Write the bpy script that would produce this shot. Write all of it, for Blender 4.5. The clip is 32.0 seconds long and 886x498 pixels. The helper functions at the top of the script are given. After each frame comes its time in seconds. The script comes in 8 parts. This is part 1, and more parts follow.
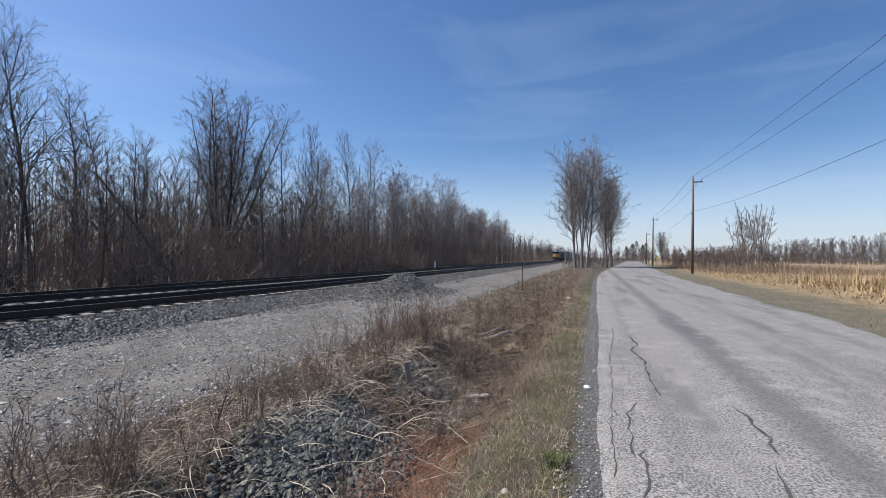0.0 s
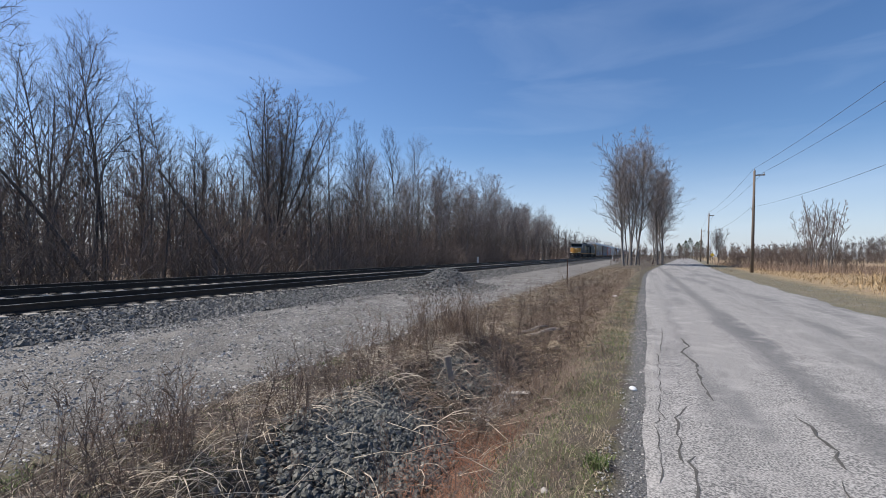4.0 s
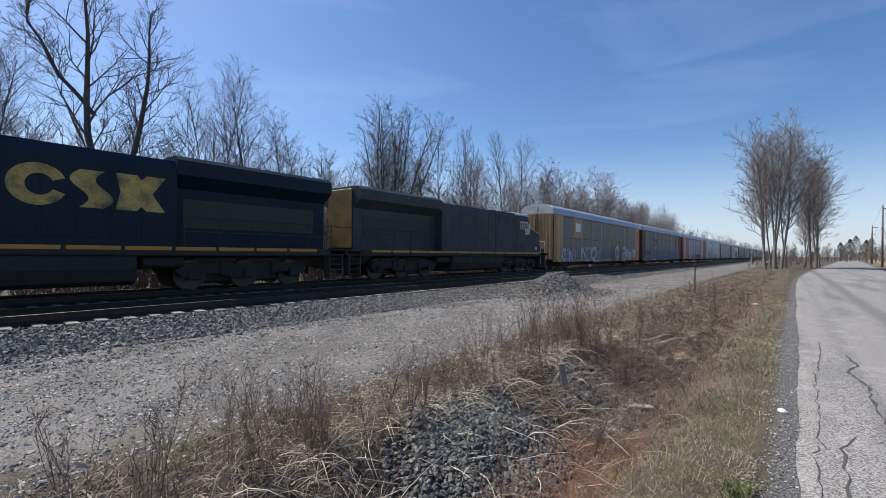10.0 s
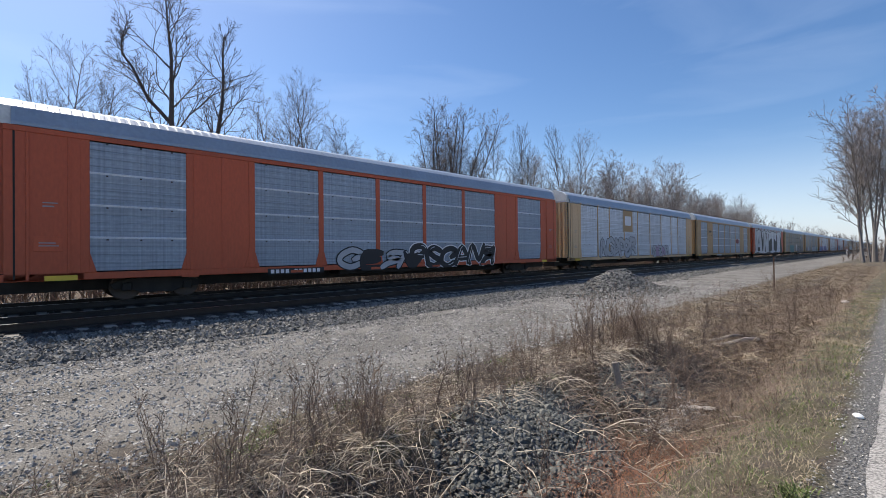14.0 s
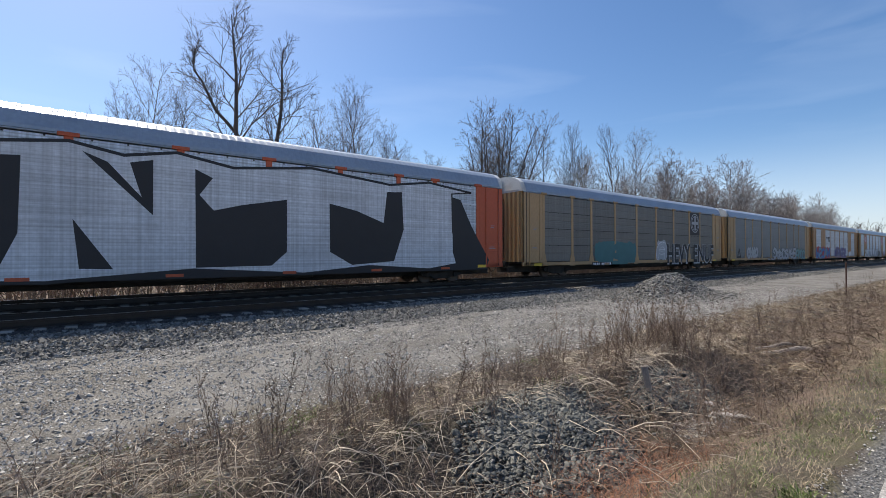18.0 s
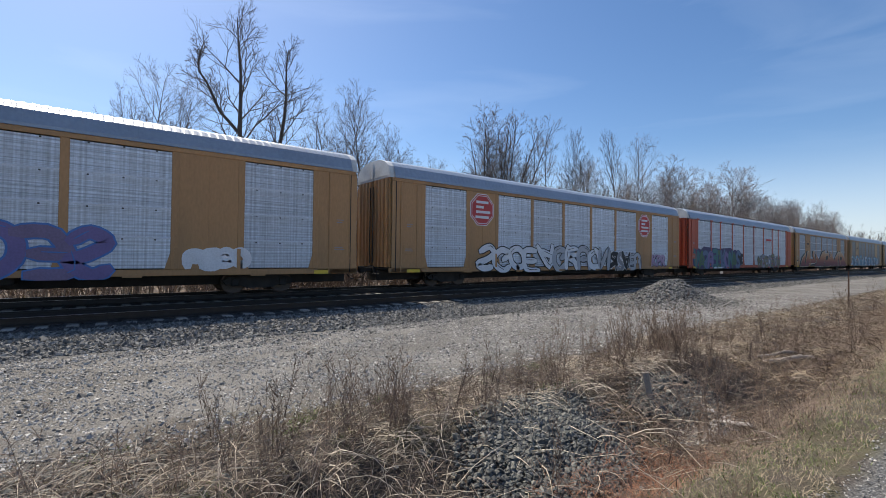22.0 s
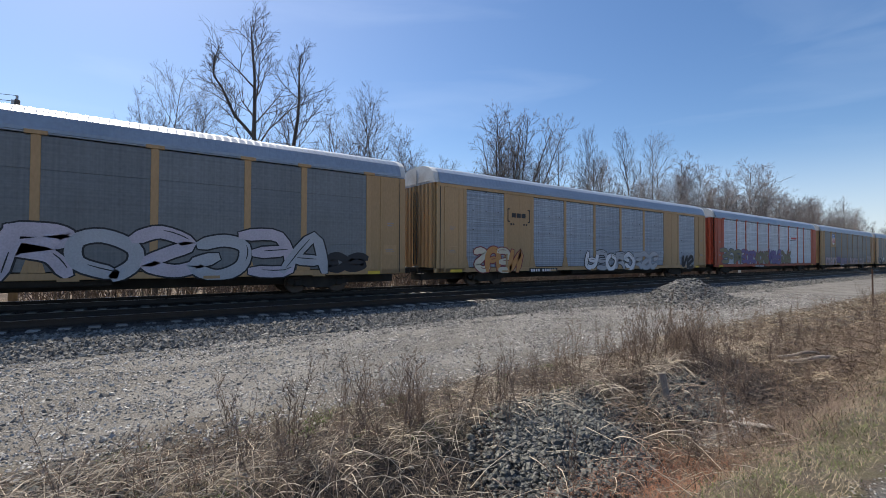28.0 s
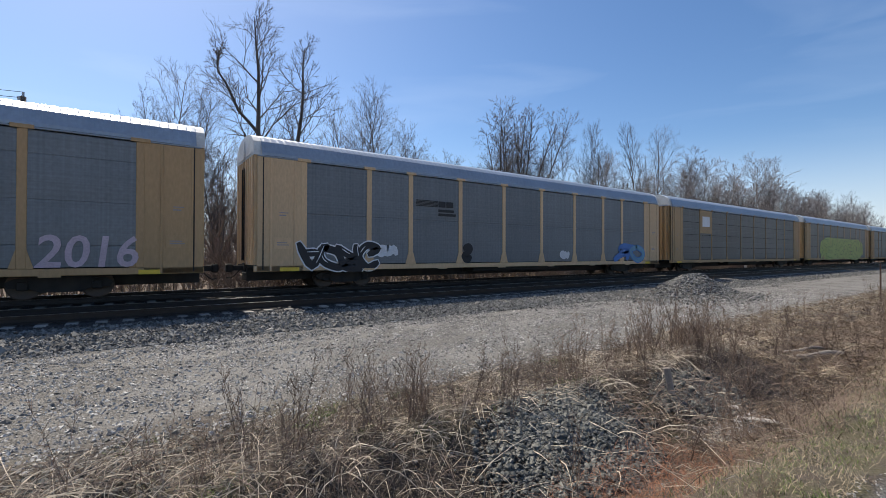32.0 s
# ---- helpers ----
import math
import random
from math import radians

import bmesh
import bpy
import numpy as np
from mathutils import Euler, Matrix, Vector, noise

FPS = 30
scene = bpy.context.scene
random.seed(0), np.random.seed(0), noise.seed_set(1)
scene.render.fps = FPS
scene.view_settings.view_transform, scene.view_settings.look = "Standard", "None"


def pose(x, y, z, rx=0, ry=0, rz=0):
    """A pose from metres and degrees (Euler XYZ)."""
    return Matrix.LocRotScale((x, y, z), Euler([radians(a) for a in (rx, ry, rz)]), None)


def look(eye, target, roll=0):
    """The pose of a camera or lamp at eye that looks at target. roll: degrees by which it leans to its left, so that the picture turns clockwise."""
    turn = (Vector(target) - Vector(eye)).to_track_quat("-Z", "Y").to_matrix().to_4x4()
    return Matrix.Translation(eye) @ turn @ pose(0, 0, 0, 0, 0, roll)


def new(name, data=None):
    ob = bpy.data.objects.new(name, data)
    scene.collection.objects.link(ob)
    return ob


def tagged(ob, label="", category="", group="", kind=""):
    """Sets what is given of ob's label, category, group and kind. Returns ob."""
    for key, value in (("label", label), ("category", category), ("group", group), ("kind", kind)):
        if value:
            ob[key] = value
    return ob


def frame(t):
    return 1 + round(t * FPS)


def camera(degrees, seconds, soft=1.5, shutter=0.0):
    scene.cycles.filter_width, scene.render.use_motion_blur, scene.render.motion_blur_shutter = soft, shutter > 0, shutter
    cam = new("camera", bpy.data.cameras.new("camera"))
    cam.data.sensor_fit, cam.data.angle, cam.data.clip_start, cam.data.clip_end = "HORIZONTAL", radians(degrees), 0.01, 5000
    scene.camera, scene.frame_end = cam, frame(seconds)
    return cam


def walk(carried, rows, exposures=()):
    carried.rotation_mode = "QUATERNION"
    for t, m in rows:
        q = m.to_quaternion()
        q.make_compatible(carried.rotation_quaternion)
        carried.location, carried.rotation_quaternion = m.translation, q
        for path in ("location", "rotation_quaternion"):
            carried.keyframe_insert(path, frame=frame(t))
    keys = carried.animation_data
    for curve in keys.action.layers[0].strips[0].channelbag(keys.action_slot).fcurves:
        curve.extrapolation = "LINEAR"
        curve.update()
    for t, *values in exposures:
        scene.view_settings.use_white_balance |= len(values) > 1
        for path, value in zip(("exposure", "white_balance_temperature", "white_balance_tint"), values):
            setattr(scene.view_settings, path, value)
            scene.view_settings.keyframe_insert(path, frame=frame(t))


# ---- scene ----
cam = camera(90.1, 32.0, soft=0.65)
METRES, EYE, TILT, LEAN, TURN = 1.35, 1.6, -0.55, 0.0, 18.8
ROWS = [
    (0.0, 0.0, 0.0, 0.0, -0.02, 1.49, -0.61),
    (0.5, 0.0231, -0.0087, 0.0027, 1.39, 1.51, -0.66),
    (1.0, 0.0372, -0.0051, 0.0002, 2.0, 1.43, -0.82),
    (1.5, 0.0296, 0.0024, 0.0007, 2.21, 1.35, -1.1),
    (2.0, 0.0217, 0.0014, 0.0022, 2.47, 1.22, -1.13),
    (2.5, 0.0164, 0.0017, 0.0007, 2.84, 1.16, -1.01),
    (3.0, 0.0173, 0.0087, -0.0003, 3.78, 0.99, -0.93),
    (3.5, 0.0151, 0.0092, -0.0004, 4.82, 0.85, -1.03),
    (5.5, 0.0138, -0.014, 0.0064, 6.79, 0.83, -1.19),
    (6.0, 0.0099, -0.0121, 0.007, 7.58, 0.88, -0.89),
    (6.5, 0.0084, -0.0152, 0.0083, 9.23, 1.04, -0.75),
    (7.0, 0.0086, -0.0189, 0.008, 10.96, 1.09, -0.79),
    (7.5, 0.0089, -0.0221, 0.0071, 11.91, 1.1, -0.7),
    (8.0, 0.0067, -0.0234, 0.0079, 12.79, 1.13, -0.72),
    (8.5, 0.0047, -0.0205, 0.0063, 13.95, 1.09, -0.75),
    (9.0, -0.005, -0.0182, 0.009, 15.27, 1.14, -0.77),
    (9.5, -0.0056, -0.0249, 0.0069, 16.29, 1.16, -0.69),
    (10.0, -0.0122, -0.0423, 0.0087, 19.42, 1.06, -0.75),
    (10.5, -0.0495, -0.0841, 0.0133, 21.37, 0.99, -0.55),
    (11.0, -0.0811, -0.1383, 0.0089, 22.83, 0.93, -0.2),
    (11.5, -0.0941, -0.1609, 0.0065, 24.01, 0.84, -0.11),
    (12.0, -0.0872, -0.1599, 0.0068, 24.77, 0.83, -0.17),
    (12.5, -0.0852, -0.1529, 0.0048, 25.26, 0.71, -0.18),
    (13.0, -0.0482, -0.1477, 0.0115, 25.88, 0.69, 0.2),
    (13.5, 0.0446, -0.1276, 0.0172, 26.44, 0.87, 0.27),
    (14.0, 0.1308, -0.1268, 0.0202, 27.03, 0.91, 0.29),
    (14.5, 0.1749, -0.1481, 0.0247, 27.73, 0.95, 0.04),
    (16.5, 0.4352, -0.2339, 0.0343, 29.47, 0.76, -0.03),
    (17.0, 0.4333, -0.2432, 0.0372, 30.93, 0.83, -0.03),
    (17.5, 0.4282, -0.2456, 0.0361, 32.7, 1.0, -0.09),
    (18.0, 0.4254, -0.2298, 0.0337, 33.57, 1.05, -0.22),
    (18.5, 0.4258, -0.2218, 0.0309, 33.57, 1.14, -0.35),
    (19.0, 0.4317, -0.2259, 0.0297, 33.51, 1.19, -0.34),
    (19.5, 0.4274, -0.2287, 0.0311, 33.29, 1.2, -0.41),
    (20.0, 0.4221, -0.2308, 0.0335, 33.24, 1.21, -0.57),
    (20.5, 0.4197, -0.2318, 0.0349, 33.27, 1.28, -0.69),
    (21.0, 0.4204, -0.2343, 0.0341, 33.44, 1.35, -0.75),
    (21.5, 0.4198, -0.2381, 0.0341, 33.6, 1.44, -0.84),
    (22.0, 0.419, -0.2382, 0.0337, 33.72, 1.49, -0.95),
    (22.5, 0.417, -0.2399, 0.0333, 33.93, 1.48, -0.9),
    (23.0, 0.4138, -0.244, 0.0336, 34.22, 1.46, -1.02),
    (23.5, 0.4122, -0.2407, 0.0314, 34.5, 1.41, -1.04),
    (24.0, 0.4108, -0.2437, 0.0319, 34.7, 1.43, -1.04),
    (24.5, 0.4103, -0.2444, 0.0335, 34.85, 1.41, -1.02),
    (25.0, 0.4113, -0.2426, 0.0332, 34.97, 1.42, -0.93),
    (25.5, 0.4121, -0.2418, 0.0353, 34.95, 1.43, -0.81),
    (27.5, 0.4161, -0.2454, 0.0377, 35.05, 1.54, -0.43),
    (28.0, 0.4153, -0.2442, 0.0345, 35.34, 1.53, -0.58),
    (28.5, 0.4151, -0.2412, 0.0321, 35.62, 1.44, -0.71),
    (29.0, 0.4109, -0.2374, 0.0314, 35.89, 1.29, -0.84),
    (29.5, 0.4081, -0.2343, 0.0302, 36.01, 1.19, -0.88),
    (30.0, 0.4066, -0.2314, 0.0294, 35.98, 1.06, -0.93),
    (30.5, 0.4109, -0.2373, 0.0292, 35.97, 0.99, -0.83),
    (31.0, 0.4149, -0.2454, 0.0303, 35.93, 0.98, -0.73),
    (31.5, 0.414, -0.2441, 0.0299, 35.89, 0.92, -0.66),
    (32.0, 0.4157, -0.2386, 0.0316, 35.89, 0.91, -0.52),
]
walk(cam, [(t, pose(0, 0, EYE, TILT, LEAN, TURN) @ pose(METRES * x, METRES * y, METRES * z, 90 + pitch, roll, yaw)) for t, x, y, z, yaw, pitch, roll in ROWS],
     [(0, 0.25, 6400, 12), (9, 0.25, 6400, 12), (12, 0.5, 6620, 12), (14, 0.48, 6650, 11), (20, 0.44, 6750, 10), (32, 0.40, 6750, 10)])

# ---- world, sun, exposure ----
SUN_EL, SUN_AZ = 50.2, 264.0      # degrees; azimuth clockwise from +y
world = bpy.data.worlds.new("world")
scene.world = world
world.use_nodes = True
wn = world.node_tree
wn.nodes.clear()
w_out = wn.nodes.new("ShaderNodeOutputWorld")
w_bg = wn.nodes.new("ShaderNodeBackground")
w_sky = wn.nodes.new("ShaderNodeTexSky")
w_sky.sky_type = "NISHITA"
w_sky.sun_disc = False
w_sky.sun_elevation, w_sky.sun_rotation = radians(SUN_EL), radians(SUN_AZ)
w_sky.altitude, w_sky.air_density, w_sky.dust_density, w_sky.ozone_density = 200, 1.0, 0.75, 2.0
w_bg.inputs["Strength"].default_value = 0.10
# thin wisps of high cloud
w_tc = wn.nodes.new("ShaderNodeTexCoord")
w_map = wn.nodes.new("ShaderNodeMapping")
w_map.inputs["Scale"].default_value = (1.3, 1.3, 7.0)
w_map.inputs["Rotation"].default_value = (0.12, 0.08, 0.5)
w_noise = wn.nodes.new("ShaderNodeTexNoise")
w_noise.inputs["Scale"].default_value, w_noise.inputs["Detail"].default_value = 1.7, 7
w_noise.inputs["Distortion"].default_value = 0.6
w_ramp = wn.nodes.new("ShaderNodeValToRGB")
w_ramp.color_ramp.elements[0].position, w_ramp.color_ramp.elements[1].position = 0.52, 0.9
w_ramp.color_ramp.elements[1].color = (0.13, 0.13, 0.13, 1)
w_mix = wn.nodes.new("ShaderNodeMixRGB")
w_mix.inputs["Color2"].default_value = (8.5, 9.2, 10.0, 1)
wn.links.new(w_tc.outputs["Generated"], w_map.inputs["Vector"])
wn.links.new(w_map.outputs["Vector"], w_noise.inputs["Vector"])
wn.links.new(w_noise.outputs["Fac"], w_ramp.inputs["Fac"])
wn.links.new(w_ramp.outputs["Color"], w_mix.inputs["Fac"])
wn.links.new(w_sky.outputs["Color"], w_mix.inputs["Color1"])
w_hue = wn.nodes.new("ShaderNodeHueSaturation")
w_hue.inputs["Saturation"].default_value = 1.18
wn.links.new(w_mix.outputs["Color"], w_hue.inputs["Color"])
w_tint = wn.nodes.new("ShaderNodeMixRGB")      # clear, dry winter air: a touch bluer
w_tint.blend_type = "MULTIPLY"
w_tint.inputs["Fac"].default_value = 1.0
w_tint.inputs["Color2"].default_value = (0.93, 0.98, 1.07, 1)
wn.links.new(w_hue.outputs["Color"], w_tint.inputs["Color1"])
# pale haze low over the horizon
w_sep, w_low, w_haze = wn.nodes.new("ShaderNodeSeparateXYZ"), wn.nodes.new("ShaderNodeMapRange"), wn.nodes.new("ShaderNodeMixRGB")
w_low.interpolation_type = "SMOOTHSTEP"
w_low.inputs["From Min"].default_value, w_low.inputs["From Max"].default_value = 0.0, 0.24
w_low.inputs["To Min"].default_value, w_low.inputs["To Max"].default_value = 0.52, 0.0
w_haze.inputs["Color2"].default_value = (6.0, 6.8, 8.2, 1)
wn.links.new(w_tc.outputs["Generated"], w_sep.inputs[0])
wn.links.new(w_sep.outputs["Z"], w_low.inputs["Value"])
wn.links.new(w_low.outputs["Result"], w_haze.inputs["Fac"])
wn.links.new(w_tint.outputs["Color"], w_haze.inputs["Color1"])
wn.links.new(w_haze.outputs["Color"], w_bg.inputs["Color"])
wn.links.new(w_bg.outputs["Background"], w_out.inputs["Surface"])

sun = new("sun", bpy.data.lights.new("sun", "SUN"))
sun.data.energy, sun.data.angle, sun.data.color = 4.9, radians(0.53), (1.0, 0.94, 0.84)
_a, _e = radians(SUN_AZ), radians(SUN_EL)
SUN_DIR = Vector((math.sin(_a) * math.cos(_e), math.cos(_a) * math.cos(_e), math.sin(_e)))
sun.matrix_world = look(SUN_DIR * 100, (0, 0, 0))

# ---- materials ----
def mat(name, color, rough=0.6, metal=0.0, vary=0.25, scale=6.0, bump=0.0, fine=60.0, obj_vary=0.0, stain=None, stain_amt=0.5,
        stretch=(1, 1, 1), coord="Object", island=0.0, emit=0.0):
    """A procedural surface: base colour with broad and fine variation, optional stains, relief and per-object shift."""
    m = bpy.data.materials.new(name)
    m.use_nodes = True
    nt = m.node_tree
    n, l = nt.nodes, nt.links
    b = n["Principled BSDF"]
    b.inputs["Roughness"].default_value, b.inputs["Metallic"].default_value = rough, metal
    tc = n.new("ShaderNodeTexCoord")
    mp = n.new("ShaderNodeMapping")
    mp.inputs["Scale"].default_value = stretch
    l.new(tc.outputs[coord], mp.inputs["Vector"])
    big, small = n.new("ShaderNodeTexNoise"), n.new("ShaderNodeTexNoise")
    big.inputs["Scale"].default_value, big.inputs["Detail"].default_value = scale, 5
    small.inputs["Scale"].default_value, small.inputs["Detail"].default_value = fine, 3
    for q in (big, small):
        l.new(mp.outputs["Vector"], q.inputs["Vector"])
    add = n.new("ShaderNodeMath")
    add.operation = "ADD"
    l.new(big.outputs["Fac"], add.inputs[0])
    l.new(small.outputs["Fac"], add.inputs[1])
    half = n.new("ShaderNodeMapRange")
    half.inputs["From Min"].default_value, half.inputs["From Max"].default_value = 0.65, 1.35
    half.inputs["To Min"].default_value, half.inputs["To Max"].default_value = 1 - vary, 1 + vary
    l.new(add.outputs[0], half.inputs["Value"])
    value = half.outputs["Result"]
    for amount, node, socket in ((obj_vary, "ShaderNodeObjectInfo", "Random"), (island, "ShaderNodeNewGeometry", "Random Per Island")):
        if amount:
            oi, mr, mu = n.new(node), n.new("ShaderNodeMapRange"), n.new("ShaderNodeMath")
            mr.inputs["To Min"].default_value, mr.inputs["To Max"].default_value = 1 - amount, 1 + amount
            l.new(oi.outputs[socket], mr.inputs["Value"])
            mu.operation = "MULTIPLY"
            l.new(value, mu.inputs[0])
            l.new(mr.outputs["Result"], mu.inputs[1])
            value = mu.outputs[0]
    mul = n.new("ShaderNodeVectorMath")
    mul.operation = "SCALE"
    mul.inputs[0].default_value = color
    l.new(value, mul.inputs["Scale"])
    col = mul.outputs["Vector"]
    if stain:
        sn, rp, mx = n.new("ShaderNodeTexNoise"), n.new("ShaderNodeValToRGB"), n.new("ShaderNodeMixRGB")
        sn.inputs["Scale"].default_value, sn.inputs["Detail"].default_value = scale * 0.45, 6
        l.new(mp.outputs["Vector"], sn.inputs["Vector"])
        rp.color_ramp.elements[0].position, rp.color_ramp.elements[1].position = 0.48, 0.68
        rp.color_ramp.elements[1].color = (stain_amt,) * 3 + (1,)
        mx.inputs["Color2"].default_value = (*stain, 1)
        l.new(sn.outputs["Fac"], rp.inputs["Fac"])
        l.new(rp.outputs["Color"], mx.inputs["Fac"])
        l.new(col, mx.inputs["Color1"])
        col = mx.outputs["Color"]
    l.new(col, b.inputs["Base Color"])
    if bump:
        bp = n.new("ShaderNodeBump")
        bp.inputs["Strength"].default_value, bp.inputs["Distance"].default_value = bump, 0.02
        l.new(add.outputs[0], bp.inputs["Height"])
        l.new(bp.outputs["Normal"], b.inputs["Normal"])
    if emit:
        b.inputs["Emission Color"].default_value = (1, 0.93, 0.78, 1)
        b.inputs["Emission Strength"].default_value = emit
    return m


M = {}
def defmat(key, *a, **k):
    M[key] = mat(key, *a, **k)


defmat("bark", (0.10, 0.087, 0.08), 0.9, vary=0.35, scale=3, fine=40, bump=0.5, stretch=(1, 1, 0.25), obj_vary=0.35)
defmat("twig", (0.145, 0.122, 0.112), 0.85, vary=0.25, scale=1, fine=8, obj_vary=0.3, island=0.25)
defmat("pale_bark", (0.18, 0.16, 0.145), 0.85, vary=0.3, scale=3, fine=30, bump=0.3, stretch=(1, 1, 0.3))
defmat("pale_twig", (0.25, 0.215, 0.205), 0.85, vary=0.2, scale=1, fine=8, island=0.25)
defmat("brush", (0.20, 0.152, 0.125), 0.9, vary=0.3, scale=1, fine=9, obj_vary=0.3, island=0.35)
defmat("ballast", (0.16, 0.154, 0.142), 0.75, vary=0.3, scale=5, fine=50, island=0.65, coord="Object")
defmat("rock", (0.088, 0.087, 0.074), 0.6, vary=0.3, scale=9, fine=60, island=0.7, bump=0.3)
defmat("straw", (0.43, 0.365, 0.28), 0.85, vary=0.2, scale=2, fine=20, island=0.4)
defmat("dead_grass", (0.31, 0.25, 0.17), 0.85, vary=0.25, scale=1.2, fine=10, island=0.4)
defmat("red_grass", (0.27, 0.125, 0.07), 0.85, vary=0.25, scale=1.2, fine=10, island=0.4)
defmat("green_grass", (0.115, 0.15, 0.04), 0.8, vary=0.3, scale=1.5, fine=10, island=0.4)
defmat("weed", (0.19, 0.135, 0.10), 0.9, vary=0.25, scale=1, fine=10, obj_vary=0.25, island=0.3)
defmat("corn", (0.40, 0.285, 0.155), 0.85, vary=0.2, scale=1, fine=8, island=0.4)
defmat("rail_steel", (0.034, 0.025, 0.02), 0.6, metal=0.3, vary=0.3, scale=4, fine=60, bump=0.1)
defmat("rail_head", (0.55, 0.54, 0.53), 0.28, metal=1.0, vary=0.1, scale=3, fine=30)
defmat("tie", (0.075, 0.066, 0.056), 0.9, vary=0.35, scale=4, fine=50, bump=0.4, stretch=(0.3, 4, 1), obj_vary=0.35)
# weathered wood made paler: sunlight on the tie ends painted in
defmat("sunlit_tie_end", (0.24, 0.22, 0.19), 0.9, vary=0.3, scale=4, fine=50, bump=0.4, obj_vary=0.3)
defmat("pole_wood", (0.15, 0.118, 0.092), 0.9, vary=0.25, scale=4, fine=50, bump=0.3, stretch=(3, 3, 0.2))
defmat("white_paint", (0.78, 0.78, 0.76), 0.5, vary=0.1, scale=5, fine=40, stain=(0.35, 0.3, 0.25), stain_amt=0.4)
defmat("steel", (0.06, 0.058, 0.055), 0.7, metal=0.2, vary=0.3, scale=6, fine=60)
defmat("rust", (0.13, 0.07, 0.045), 0.8, vary=0.35, scale=5, fine=50, bump=0.2)
defmat("wheel", (0.09, 0.065, 0.05), 0.6, metal=0.4, vary=0.3, scale=5, fine=40)
defmat("under", (0.022, 0.020, 0.019), 0.8, vary=0.35, scale=4, fine=40, stain=(0.05, 0.042, 0.035), stain_amt=0.5)
defmat("glass", (0.02, 0.025, 0.03), 0.12, vary=0.1)
M["glass"].node_tree.nodes["Principled BSDF"].inputs["Specular IOR Level"].default_value = 0.3
defmat("lamp_on", (1, 0.95, 0.8), 0.3, emit=0.9)
defmat("black", (0.02, 0.02, 0.02), 0.6, vary=0.2)
defmat("wire", (0.03, 0.03, 0.035), 0.6, vary=0.1)
defmat("ceramic", (0.35, 0.36, 0.38), 0.3, vary=0.1)
defmat("conifer", (0.035, 0.055, 0.028), 0.8, vary=0.4, scale=1, fine=6, island=0.4)
defmat("dirt_pale", (0.4, 0.37, 0.33), 0.9, vary=0.2, bump=0.3)
defmat("gravel", (0.34, 0.322, 0.295), 0.75, vary=0.25, scale=5, fine=50, island=0.65)
for _k in ("ballast", "gravel"):
    M[_k].node_tree.nodes["Principled BSDF"].inputs["Specular IOR Level"].default_value = 0.28
defmat("brown_mat", (0.135, 0.10, 0.08), 0.9, vary=0.3, scale=1.2, fine=10, island=0.5)
# fouled stones, taken near black so the train's shade is in the colour
defmat("fouled_shaded_ballast", (0.024, 0.022, 0.021), 0.6, vary=0.3, scale=5, fine=50, island=0.6)

